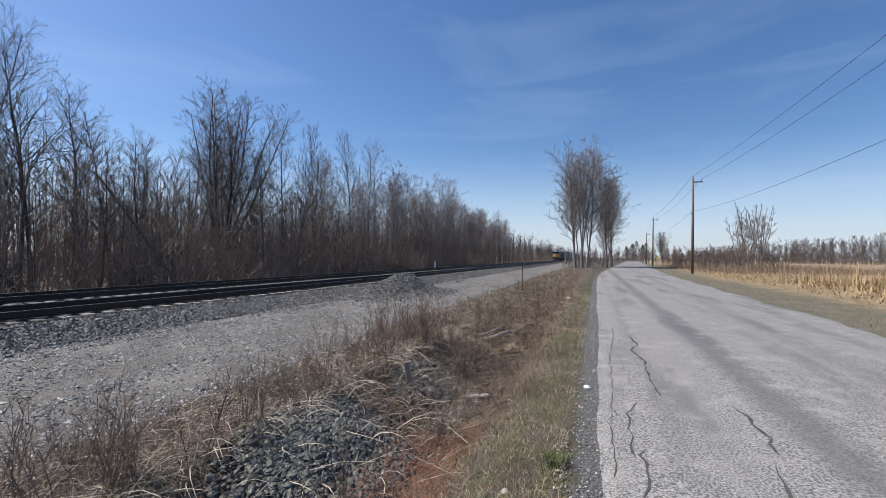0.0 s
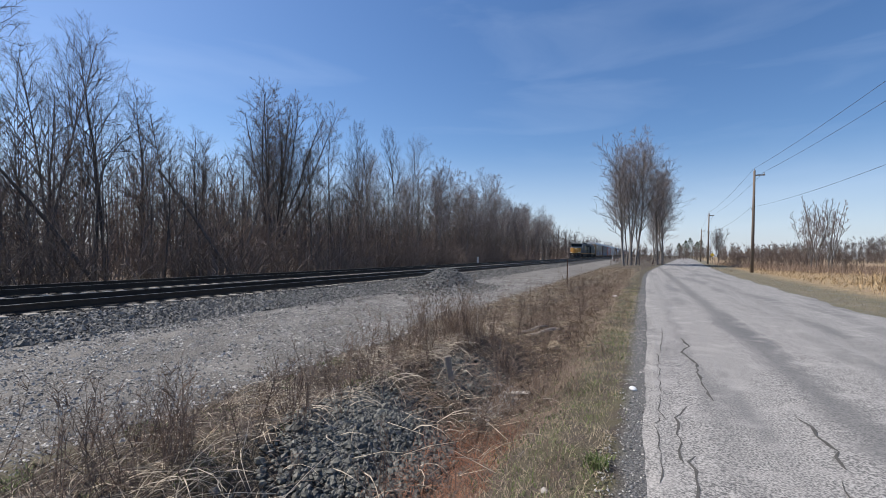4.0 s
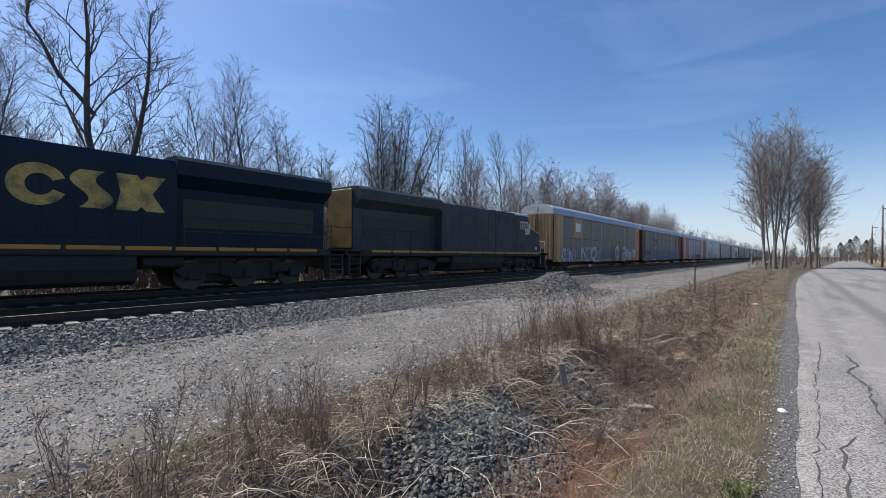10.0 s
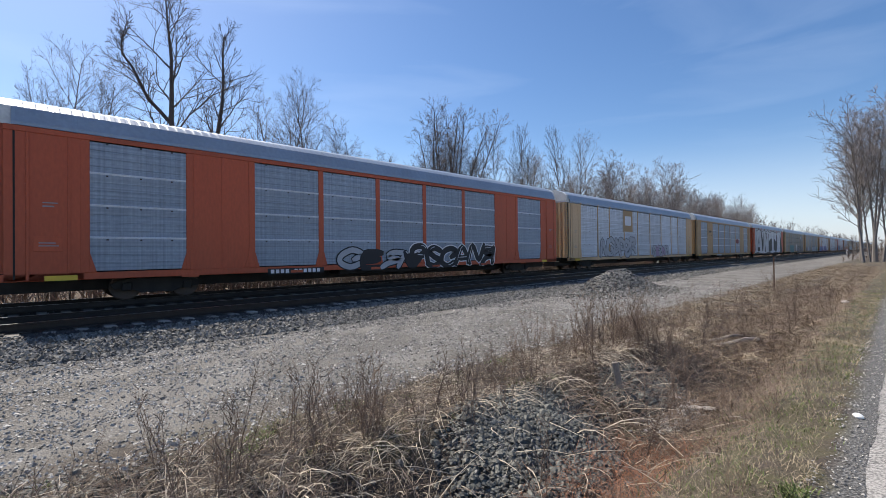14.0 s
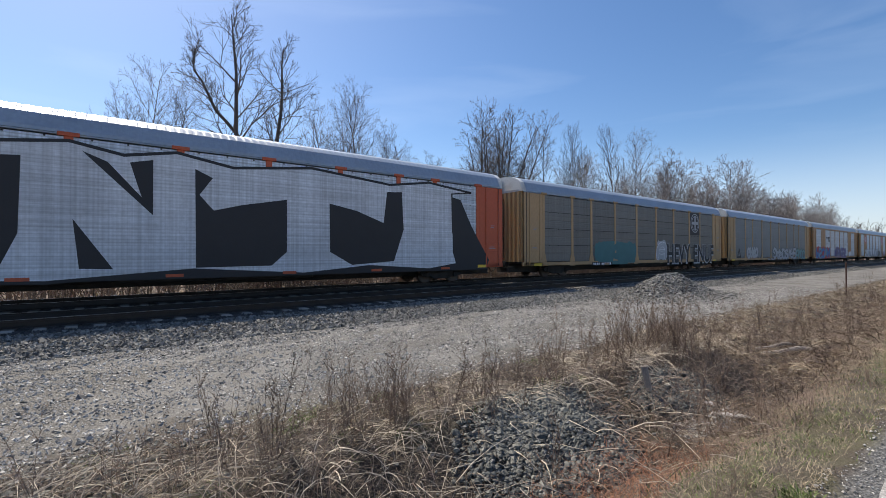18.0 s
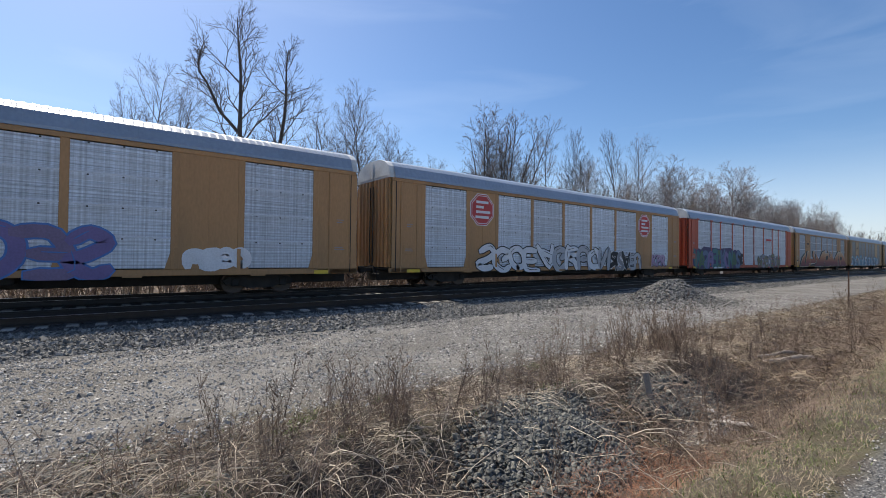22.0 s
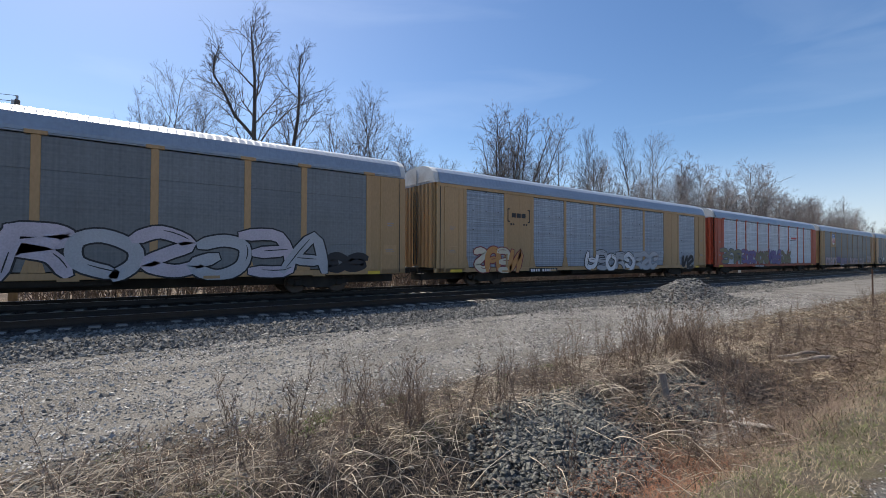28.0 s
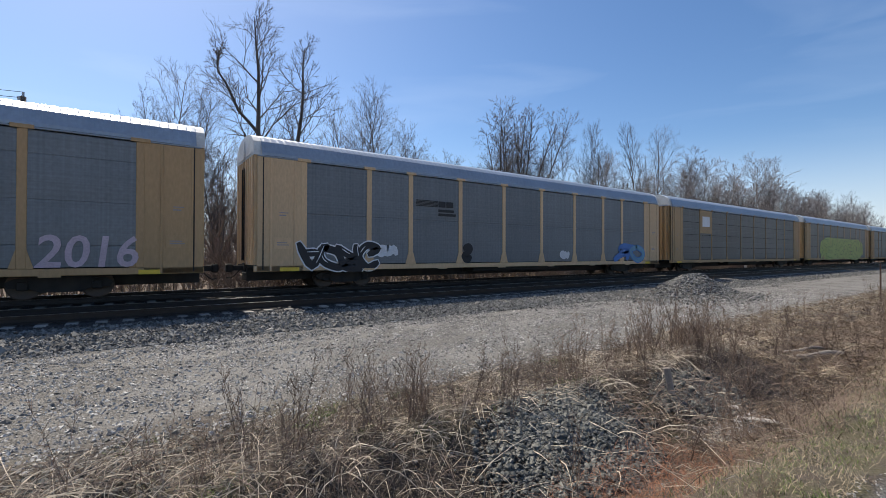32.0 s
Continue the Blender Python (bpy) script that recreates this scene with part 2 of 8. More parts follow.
# ---- mesh tools ----
class MB:
    """Collects vertices and faces of one mesh."""

    def __init__(self):
        self.v, self.f, self.mi, self.cur = [], [], [], 0

    def add(self, verts, faces):
        o = len(self.v)
        self.v.extend(verts)
        self.f.extend([tuple(i + o for i in q) for q in faces])
        self.mi.extend([self.cur] * len(faces))
        return self

    def box(self, x0, x1, y0, y1, z0, z1, c=0.0):
        if not c:
            return self.add([(x, y, z) for x in (x0, x1) for y in (y0, y1) for z in (z0, z1)],
                            [(0, 1, 3, 2), (4, 6, 7, 5), (0, 4, 5, 1), (2, 3, 7, 6), (0, 2, 6, 4), (1, 5, 7, 3)])
        c = min(c, (x1 - x0) * .45, (y1 - y0) * .45, (z1 - z0) * .45)
        X, Y, Z = (x0, x1), (y0, y1), (z0, z1)
        vs, idx = [], {}
        for i in (0, 1):
            for j in (0, 1):
                for k in (0, 1):
                    dx, dy, dz = (c, -c)[i], (c, -c)[j], (c, -c)[k]
                    for a, p in enumerate(((X[i], Y[j] + dy, Z[k] + dz), (X[i] + dx, Y[j], Z[k] + dz), (X[i] + dx, Y[j] + dy, Z[k]))):
                        idx[i, j, k, a] = len(vs)
                        vs.append(p)
        fs = []
        for i in (0, 1):
            fs.append([idx[i, j, k, 0] for j, k in ((0, 0), (1, 0), (1, 1), (0, 1))][::(-1, 1)[i]])
            fs.append([idx[j, i, k, 1] for j, k in ((0, 0), (0, 1), (1, 1), (1, 0))][::(-1, 1)[i]])
            fs.append([idx[j, k, i, 2] for j, k in ((0, 0), (1, 0), (1, 1), (0, 1))][::(-1, 1)[i]])
            for j in (0, 1):
                fs.append((idx[i, j, 0, 0], idx[i, j, 1, 0], idx[i, j, 1, 1], idx[i, j, 0, 1]))
                fs.append((idx[i, 0, j, 0], idx[i, 1, j, 0], idx[i, 1, j, 2], idx[i, 0, j, 2]))
                fs.append((idx[0, i, j, 1], idx[1, i, j, 1], idx[1, i, j, 2], idx[0, i, j, 2]))
                for k in (0, 1):
                    fs.append((idx[i, j, k, 0], idx[i, j, k, 1], idx[i, j, k, 2]))
        return self.add(vs, fs)

    def tube(self, pts, radii, n=6, cap=True):
        pts = [Vector(p) for p in pts]
        vs, fs = [], []
        up = None
        for i, p in enumerate(pts):
            d = (pts[min(i + 1, len(pts) - 1)] - pts[max(i - 1, 0)]).normalized()
            if up is None:
                up = d.orthogonal().normalized()
            s = d.cross(up)
            s = s.normalized() if s.length > 1e-6 else d.orthogonal().normalized()
            up = s.cross(d).normalized()
            for k in range(n):
                a = 2 * math.pi * k / n
                vs.append(tuple(p + (up * math.cos(a) + s * math.sin(a)) * radii[i]))
        for i in range(len(pts) - 1):
            for k in range(n):
                a, b = i * n + k, i * n + (k + 1) % n
                fs.append((a, a + n, b + n, b))
        if cap:
            fs.append(tuple(range(n)))
            fs.append(tuple(reversed(range(len(vs) - n, len(vs)))))
        return self.add(vs, fs)

    def spike(self, pts, radii, n=3):
        """An open tapering tube that ends in a point."""
        k = len(self.v)
        if len(pts) > 2:
            self.tube(pts[:-1], radii[:-1], n, False)
        else:
            d = (Vector(pts[1]) - Vector(pts[0])).normalized()
            u = d.orthogonal().normalized() * radii[0]
            w = d.cross(u)
            self.v.extend([tuple(Vector(pts[0]) + u * math.cos(2 * math.pi * i / n) + w * math.sin(2 * math.pi * i / n)) for i in range(n)])
        e = len(self.v)
        self.v.append(tuple(pts[-1]))
        for i in range(n):
            self.f.append((e - n + i, e - n + (i + 1) % n, e))
            self.mi.append(self.cur)
        return self

    def cyl(self, p0, p1, r, n=12):
        return self.tube([p0, p1], [r, r], n)

    def prism(self, outline, axis, a0, a1):
        """Extrudes a closed outline (pairs) along an axis; the pairs are the other two axes in order."""
        def put(p, a):
            q = list(p)
            q.insert(axis, a)
            return tuple(q)
        n = len(outline)
        vs = [put(p, a0) for p in outline] + [put(p, a1) for p in outline]
        fs = [(i, (i + 1) % n, n + (i + 1) % n, n + i) for i in range(n)] + [tuple(reversed(range(n))), tuple(range(n, 2 * n))]
        return self.add(vs, fs)

    def mesh(self, name, mats, smooth=False):
        me = bpy.data.meshes.new(name)
        me.from_pydata(self.v, [], self.f)
        for m in (mats if isinstance(mats, (list, tuple)) else [mats]):
            me.materials.append(m)
        if any(self.mi):
            me.polygons.foreach_set("material_index", self.mi)
        bm = bmesh.new()
        bm.from_mesh(me)
        bmesh.ops.recalc_face_normals(bm, faces=bm.faces)
        bm.to_mesh(me)
        bm.free()
        if smooth:
            me.polygons.foreach_set("use_smooth", [True] * len(me.polygons))
        return me


def part(name, geo, material=None, parent=None, label="", m=None, smooth=False):
    """Links one mesh (an MB, or a shared mesh) as a part of parent."""
    me = geo.mesh(name, material, smooth) if isinstance(geo, MB) else geo
    ob = new(name, me)
    if parent is not None:
        ob.parent = parent
    if m is not None:
        ob.matrix_basis = m
    return tagged(ob, label) if label else ob


def thing(name, label, category, group="", kind="", m=None, geo=None, material=None, smooth=False):
    me = None
    if geo is not None:
        me = geo.mesh(name, material, smooth) if isinstance(geo, MB) else geo
    ob = new(name, me)
    if m is not None:
        ob.matrix_basis = m
    return tagged(ob, label, category, group, kind)


def np_mesh(name, verts, faces, material, smooth=False):
    """A mesh from arrays of equal-sided faces."""
    me = bpy.data.meshes.new(name)
    verts, faces = np.asarray(verts, np.float32), np.asarray(faces, np.int32)
    k = faces.shape[1]
    me.vertices.add(len(verts))
    me.vertices.foreach_set("co", verts.ravel())
    me.loops.add(faces.size)
    me.loops.foreach_set("vertex_index", faces.ravel())
    me.polygons.add(len(faces))
    me.polygons.foreach_set("loop_start", np.arange(0, faces.size, k, dtype=np.int32))
    if smooth:
        me.polygons.foreach_set("use_smooth", np.ones(len(faces), bool))
    me.update(calc_edges=True)
    me.validate()
    if not smooth:
        me.shade_flat()
    for m in (material if isinstance(material, (list, tuple)) else [material]):
        me.materials.append(m)
    return me


rng = np.random.default_rng(7)


def smooth_step(a, b, x):
    t = np.clip((x - a) / (b - a), 0, 1)
    return t * t * (3 - 2 * t)


def wave(x, y, s, seed=0.0):
    """Cheap smooth pseudo-noise in -1..1."""
    return (np.sin(x / s * 1.7 + seed * 3.1 + 1.3 * np.sin(y / s * 1.1 + seed)) + np.sin(y / s * 1.9 + seed * 1.7 + 1.1 * np.sin(x / s * 0.9 - seed))
            + np.sin((x + y) / s * 2.9 + seed * 2.3)) / 3


RAIL_Z = 0.22
NEAR_X, FAR_X = -13.4, -17.6
PROFILE_X = [-400, -60, -27, -22.5, -20.9, -19.6, -12.0, -10.45, -7.5, -5.4, -4.3, -3.1, -2.5, -2.05, -1.55, -0.8, -0.15, 0.2, 6.6, 9.5, 400]
PROFILE_Z = [-0.6, -0.5, -0.55, -0.6, -0.3, 0.0, 0.0, -0.28, -0.25, -0.27, -0.22, -0.18, -0.46, -0.60, -0.56, -0.16, -0.01, -0.05, -0.06, -0.07, -0.1]


def road_shift(y):
    """How far the road swings to +x beyond the straight."""
    d = np.maximum(np.asarray(y, float), -60) - 44
    return 0.039 * (np.sqrt(d * d + 144) + d) - 0.06


def road_width(y):
    return 5.9 + 0.02 * np.clip(np.asarray(y, float) - 6, 0, 30)


def ground_z(x, y):
    x, y = np.asarray(x, float), np.asarray(y, float)
    xs = np.where(x > -4, x - np.where(x > -1, 1, np.clip((x + 4) / 3, 0, 1)) * np.minimum(road_shift(y), 60), x)
    z = np.interp(xs, PROFILE_X, PROFILE_Z)
    # the ditch fades out farther on
    ditch = np.exp(-((xs + 1.9) / 0.9) ** 2)
    z = z + ditch * 0.4 * smooth_step(7.5, 11.5, y)
    # low hump of the weedy bank
    z = z + 0.22 * np.exp(-((xs + 2.7) / 0.8) ** 2) * np.exp(-((y - 7.3) / 2.2) ** 2)
    loose = np.where((xs < -4.2) & (xs > -11.0), 0.018, np.where((xs > -4.2) & (xs < -0.2), 0.05, np.where(xs < -21, 0.12, np.where(xs > 7.5, 0.05, 0.004))))
    z = z + loose * (wave(x, y, 0.9, 1) + 0.6 * wave(x, y, 0.33, 2))
    # stone heap by the track
    r = np.hypot((x + 8.9) / 1.75, (y - 20.0) / 3.0)
    z = z + 0.98 * np.exp(-(r * 1.45) ** 2) * (1 + 0.06 * wave(x, y, 0.5, 4))
    # small lump of dumped stone in the ditch
    r = np.hypot((x + 2.4) / 1.0, (y - 3.7) / 1.5)
    z = z + 0.30 * np.exp(-(r * 1.35) ** 2)
    return z


def gz(x, y):
    return float(ground_z(x, y))

# ---- ground, road, tracks ----
def ground_material():
    m = bpy.data.materials.new("ground")
    m.use_nodes = True
    n, l = m.node_tree.nodes, m.node_tree.links
    b = n["Principled BSDF"]
    b.inputs["Roughness"].default_value = 0.92
    geo, sep = n.new("ShaderNodeNewGeometry"), n.new("ShaderNodeSeparateXYZ")
    l.new(geo.outputs["Position"], sep.inputs[0])

    def tex(scale, detail=5, kind="ShaderNodeTexNoise"):
        t = n.new(kind)
        t.inputs["Scale"].default_value = scale
        if kind == "ShaderNodeTexNoise":
            t.inputs["Detail"].default_value = detail
        l.new(geo.outputs["Position"], t.inputs["Vector"])
        return t

    def mix(a, c, fac):
        x = n.new("ShaderNodeMixRGB")
        for s, v in (("Color1", a), ("Color2", c), ("Fac", fac)):
            if isinstance(v, (tuple, float, int)):
                x.inputs[s].default_value = (*v, 1) if isinstance(v, tuple) else v
            else:
                l.new(v, x.inputs[s])
        return x.outputs["Color"]

    def ramp(src, p0, p1, top=1.0):
        r = n.new("ShaderNodeValToRGB")
        r.color_ramp.elements[0].position, r.color_ramp.elements[1].position = p0, p1
        r.color_ramp.elements[1].color = (top, top, top, 1)
        l.new(src, r.inputs["Fac"])
        return r.outputs["Color"]

    def calc(op, a, c=0.0):
        m_ = n.new("ShaderNodeMath")
        m_.operation = op
        for k, v in enumerate((a, c)):
            if isinstance(v, float):
                m_.inputs[k].default_value = v
            else:
                l.new(v, m_.inputs[k])
        return m_.outputs[0]

    off = calc("SUBTRACT", sep.outputs["Y"], 44.0)
    bend = calc("SUBTRACT", calc("MULTIPLY", calc("ADD", calc("SQRT", calc("ADD", calc("MULTIPLY", off, off), 144.0)), off), 0.039), 0.06)
    along_road = calc("SUBTRACT", sep.outputs["X"], bend)

    def step(a, c, wobble=0.5, w_scale=1.2):
        """0 to 1 as x goes from a to c, with a ragged edge; past the ditch x is taken from the road's bending edge."""
        t = tex(w_scale)
        ma = n.new("ShaderNodeMath")
        ma.operation = "MULTIPLY_ADD"
        l.new(t.outputs["Fac"], ma.inputs[0])
        ma.inputs[1].default_value = wobble * 2
        l.new(along_road if a > -2 else sep.outputs["X"], ma.inputs[2])
        mr = n.new("ShaderNodeMapRange")
        mr.inputs["From Min"].default_value, mr.inputs["From Max"].default_value = a + wobble, c + wobble
        l.new(ma.outputs[0], mr.inputs["Value"])
        return mr.outputs["Result"]

    vor = tex(42, kind="ShaderNodeTexVoronoi")
    fine, mid, broad = tex(70), tex(4), tex(0.7)
    gravel = mix((0.085, 0.078, 0.068), (0.29, 0.272, 0.248), ramp(fine.outputs["Fac"], 0.42, 0.58))
    # shade in the crevices between pebbles, painted into the colour
    gravel = mix(gravel, (0.045, 0.041, 0.037), ramp(vor.outputs["Distance"], 0.35, 0.75))
    gravel = mix(gravel, (0.205, 0.194, 0.178), ramp(broad.outputs["Fac"], 0.45, 0.62, 0.75))
    gravel = mix(gravel, (0.14, 0.12, 0.10), ramp(mid.outputs["Fac"], 0.55, 0.72, 0.5))
    soil = mix((0.032, 0.025, 0.019), (0.105, 0.08, 0.058), ramp(fine.outputs["Fac"], 0.35, 0.68))
    soil = mix(soil, (0.10, 0.09, 0.045), ramp(broad.outputs["Fac"], 0.5, 0.66, 0.6))
    verge = mix(soil, (0.085, 0.08, 0.035), ramp(mid.outputs["Fac"], 0.4, 0.65, 0.7))
    litter = mix((0.085, 0.063, 0.047), (0.17, 0.125, 0.09), ramp(mid.outputs["Fac"], 0.4, 0.65))
    dry = mix((0.16, 0.135, 0.075), (0.40, 0.34, 0.22), ramp(mid.outputs["Fac"], 0.38, 0.62))
    # track bed: fouling plus the train's shade, both painted into this dark tone
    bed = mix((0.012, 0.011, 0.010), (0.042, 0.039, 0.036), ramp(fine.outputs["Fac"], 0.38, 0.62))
    field = mix((0.20, 0.145, 0.08), (0.38, 0.285, 0.16), ramp(mid.outputs["Fac"], 0.38, 0.64))
    field = mix(field, (0.20, 0.13, 0.085), ramp(broad.outputs["Fac"], 0.5, 0.68, 0.6))
    crumb = mix((0.055, 0.053, 0.05), (0.2, 0.194, 0.185), ramp(fine.outputs["Fac"], 0.40, 0.64))
    shoulder = mix(gravel, (0.13, 0.115, 0.06), ramp(mid.outputs["Fac"], 0.32, 0.52, 0.85))
    c = mix(litter, dry, step(-27.5, -25.0, 0.9, 0.5))
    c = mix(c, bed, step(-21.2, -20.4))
    c = mix(c, gravel, step(-10.6, -9.9, 0.25))
    c = mix(c, soil, step(-5.5, -4.5, 0.6))
    c = mix(c, verge, step(-1.2, -0.6, 0.25))
    c = mix(c, crumb, step(-0.2, -0.08, 0.1, 2.5))
    c = mix(c, shoulder, step(3.0, 3.2, 0.1))
    c = mix(c, field, step(8.5, 10.2, 0.7))
    l.new(c, b.inputs["Base Color"])
    bp = n.new("ShaderNodeBump")
    bp.inputs["Strength"].default_value, bp.inputs["Distance"].default_value = 0.6, 0.03
    hs = n.new("ShaderNodeMath")
    hs.operation = "ADD"
    l.new(vor.outputs["Distance"], hs.inputs[0])
    l.new(fine.outputs["Fac"], hs.inputs[1])
    l.new(hs.outputs[0], bp.inputs["Height"])
    l.new(bp.outputs["Normal"], b.inputs["Normal"])
    return m


def grid_axis(lo, hi, near_lo, near_hi, step, grow=1.12):
    xs = list(np.arange(near_lo, near_hi + 1e-6, step))
    d, x = step, near_hi
    while x < hi:
        d *= grow
        x += d
        xs.append(min(x, hi))
    d, x = step, near_lo
    while x > lo:
        d *= grow
        x -= d
        xs.insert(0, max(x, lo))
    return np.array(xs)


gx, gy = grid_axis(-2500, 2500, -12.5, 1.0, 0.16, 1.15), grid_axis(-2500, 4000, -4, 26, 0.2, 1.08)
GX, GY = np.meshgrid(gx, gy)
GZ = ground_z(GX, GY)
nx_, ny_ = len(gx), len(gy)
ii = (np.arange(ny_ - 1)[:, None] * nx_ + np.arange(nx_ - 1)[None, :]).ravel()
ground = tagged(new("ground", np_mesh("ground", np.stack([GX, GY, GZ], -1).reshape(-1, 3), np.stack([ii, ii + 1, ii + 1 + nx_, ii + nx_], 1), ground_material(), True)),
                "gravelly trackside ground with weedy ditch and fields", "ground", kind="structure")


def asphalt_material():
    m = bpy.data.materials.new("asphalt")
    m.use_nodes = True
    n, l = m.node_tree.nodes, m.node_tree.links
    b = n["Principled BSDF"]
    b.inputs["Roughness"].default_value = 0.85
    geo = n.new("ShaderNodeNewGeometry")
    mp = n.new("ShaderNodeMapping")
    mp.inputs["Scale"].default_value = (1, 0.12, 1)
    l.new(geo.outputs["Position"], mp.inputs["Vector"])
    fine, mid, lanes = n.new("ShaderNodeTexNoise"), n.new("ShaderNodeTexNoise"), n.new("ShaderNodeTexNoise")
    fine.inputs["Scale"].default_value, fine.inputs["Detail"].default_value = 55, 6
    mid.inputs["Scale"].default_value, mid.inputs["Detail"].default_value = 2.2, 7
    lanes.inputs["Scale"].default_value, lanes.inputs["Detail"].default_value = 1.1, 3
    l.new(geo.outputs["Position"], fine.inputs["Vector"])
    l.new(geo.outputs["Position"], mid.inputs["Vector"])
    l.new(mp.outputs["Vector"], lanes.inputs["Vector"])
    def mixn(a, c, src, p0, p1, top):
        r, x = n.new("ShaderNodeValToRGB"), n.new("ShaderNodeMixRGB")
        r.color_ramp.elements[0].position, r.color_ramp.elements[1].position = p0, p1
        r.color_ramp.elements[1].color = (top, top, top, 1)
        l.new(src, r.inputs["Fac"])
        l.new(r.outputs["Color"], x.inputs["Fac"])
        if isinstance(a, tuple):
            x.inputs["Color1"].default_value = (*a, 1)
        else:
            l.new(a, x.inputs["Color1"])
        x.inputs["Color2"].default_value = (*c, 1)
        return x.outputs["Color"]
    c = mixn((0.09, 0.088, 0.085), (0.38, 0.362, 0.34), fine.outputs["Fac"], 0.38, 0.62, 1.0)
    c = mixn(c, (0.11, 0.109, 0.108), lanes.outputs["Fac"], 0.5, 0.64, 0.65)
    c = mixn(c, (0.375, 0.355, 0.335), mid.outputs["Fac"], 0.52, 0.7, 0.5)
    # worn dark wheel path: x wanders across the road with y
    sp = n.new("ShaderNodeSeparateXYZ")
    l.new(geo.outputs["Position"], sp.inputs[0])
    for slope, at, half, amount in ((0.0, 1.93, 0.2, 0.65), (0.0, 0.70, 0.10, 0.25), (0.02, 3.5, 0.25, 0.3)):
        ma, mb_, ab, mr = n.new("ShaderNodeMath"), n.new("ShaderNodeMath"), n.new("ShaderNodeMath"), n.new("ShaderNodeMapRange")
        ma.operation, mb_.operation, ab.operation = "MULTIPLY_ADD", "MULTIPLY_ADD", "ABSOLUTE"
        l.new(sp.outputs["Y"], ma.inputs[0])
        ma.inputs[1].default_value = -slope
        l.new(sp.outputs["X"], ma.inputs[2])
        l.new(mid.outputs["Fac"], mb_.inputs[0])
        mb_.inputs[1].default_value = 0.5
        l.new(ma.outputs[0], mb_.inputs[2])
        sb = n.new("ShaderNodeMath")
        sb.operation = "SUBTRACT"
        l.new(mb_.outputs[0], sb.inputs[0])
        sb.inputs[1].default_value = at + 0.25
        l.new(sb.outputs[0], ab.inputs[0])
        mr.inputs["From Min"].default_value, mr.inputs["From Max"].default_value = half * 0.4, half * 1.7
        mr.inputs["To Min"].default_value, mr.inputs["To Max"].default_value = amount, 0.0
        l.new(ab.outputs[0], mr.inputs["Value"])
        mx = n.new("ShaderNodeMixRGB")
        mx.inputs["Color2"].default_value = (0.10, 0.099, 0.097, 1)
        l.new(mr.outputs["Result"], mx.inputs["Fac"])
        l.new(c, mx.inputs["Color1"])
        c = mx.outputs["Color"]
    l.new(c, b.inputs["Base Color"])
    bp = n.new("ShaderNodeBump")
    bp.inputs["Strength"].default_value, bp.inputs["Distance"].default_value = 0.7, 0.012
    l.new(fine.outputs["Fac"], bp.inputs["Height"])
    l.new(bp.outputs["Normal"], b.inputs["Normal"])
    return m


# the road: a crowned slab with a ragged edge
ry = np.concatenate([np.arange(-40, -6, 2.0), np.arange(-6, 45, 0.25), np.arange(45, 300, 4.0)])
across = np.array([0, 0.03, 0.1, 0.3, 0.5, 0.7, 0.9, 0.97, 1.0])
rv = []
for y in ry:
    s = float(road_shift(y))
    left = 0.02 + s + 0.03 * math.sin(y * 0.7) + 0.015 * math.sin(y * 2.3 + 1) + 0.008 * math.sin(y * 9.7) - 0.1 * math.exp(-((y - 2) / 3) ** 2)
    right = float(road_width(y)) + s + 0.12 * math.sin(y * 0.9) + 0.05 * math.sin(y * 3.1)
    for a in across:
        z = 0.035 * (1 - (2 * a - 1) ** 2) - 0.02 if 0 < a < 1 else -0.045
        rv.append((left + (right - left) * a, y, z))
na = len(across)
ri = (np.arange(len(ry) - 1)[:, None] * na + np.arange(na - 1)[None, :]).ravel()
asphalt = asphalt_material()
road = tagged(new("road", np_mesh("road", rv, np.stack([ri, ri + 1, ri + 1 + na, ri + na], 1), asphalt)),
              "worn pale grey asphalt country road with cracks", "road", kind="structure")
defmat("crack", (0.07, 0.066, 0.06), 0.95, vary=0.3, scale=5, fine=40)


def crack(points, width, seed):
    """A jagged open crack, laid as a thin dark strip just over the road."""
    r = np.random.default_rng(seed)
    mb, vs = MB(), []
    for (x0, y0), (x1, y1) in zip(points, points[1:]):
        k = max(2, int(math.hypot(x1 - x0, y1 - y0) / 0.12))
        for i in range(k):
            t = i / k
            vs.append((x0 + (x1 - x0) * t + r.normal(0, 0.014), y0 + (y1 - y0) * t))
    rows, faces = [], []
    for i, (x, y) in enumerate(vs):
        w = width * 0.34 * r.uniform(0.15, 1.4) * (0.25 if i in (0, len(vs) - 1) else 1)
        for sx in (-w, w):
            a = (x + sx - 0.02) / (float(road_width(y)) - 0.02)
            rows.append((x + sx, y, 0.035 * (1 - (2 * a - 1) ** 2) - 0.0155))
    for i in range(len(vs) - 1):
        faces.append((2 * i, 2 * i + 1, 2 * i + 3, 2 * i + 2))
    mb.add(rows, faces)
    part("crack", mb, M["crack"], road)


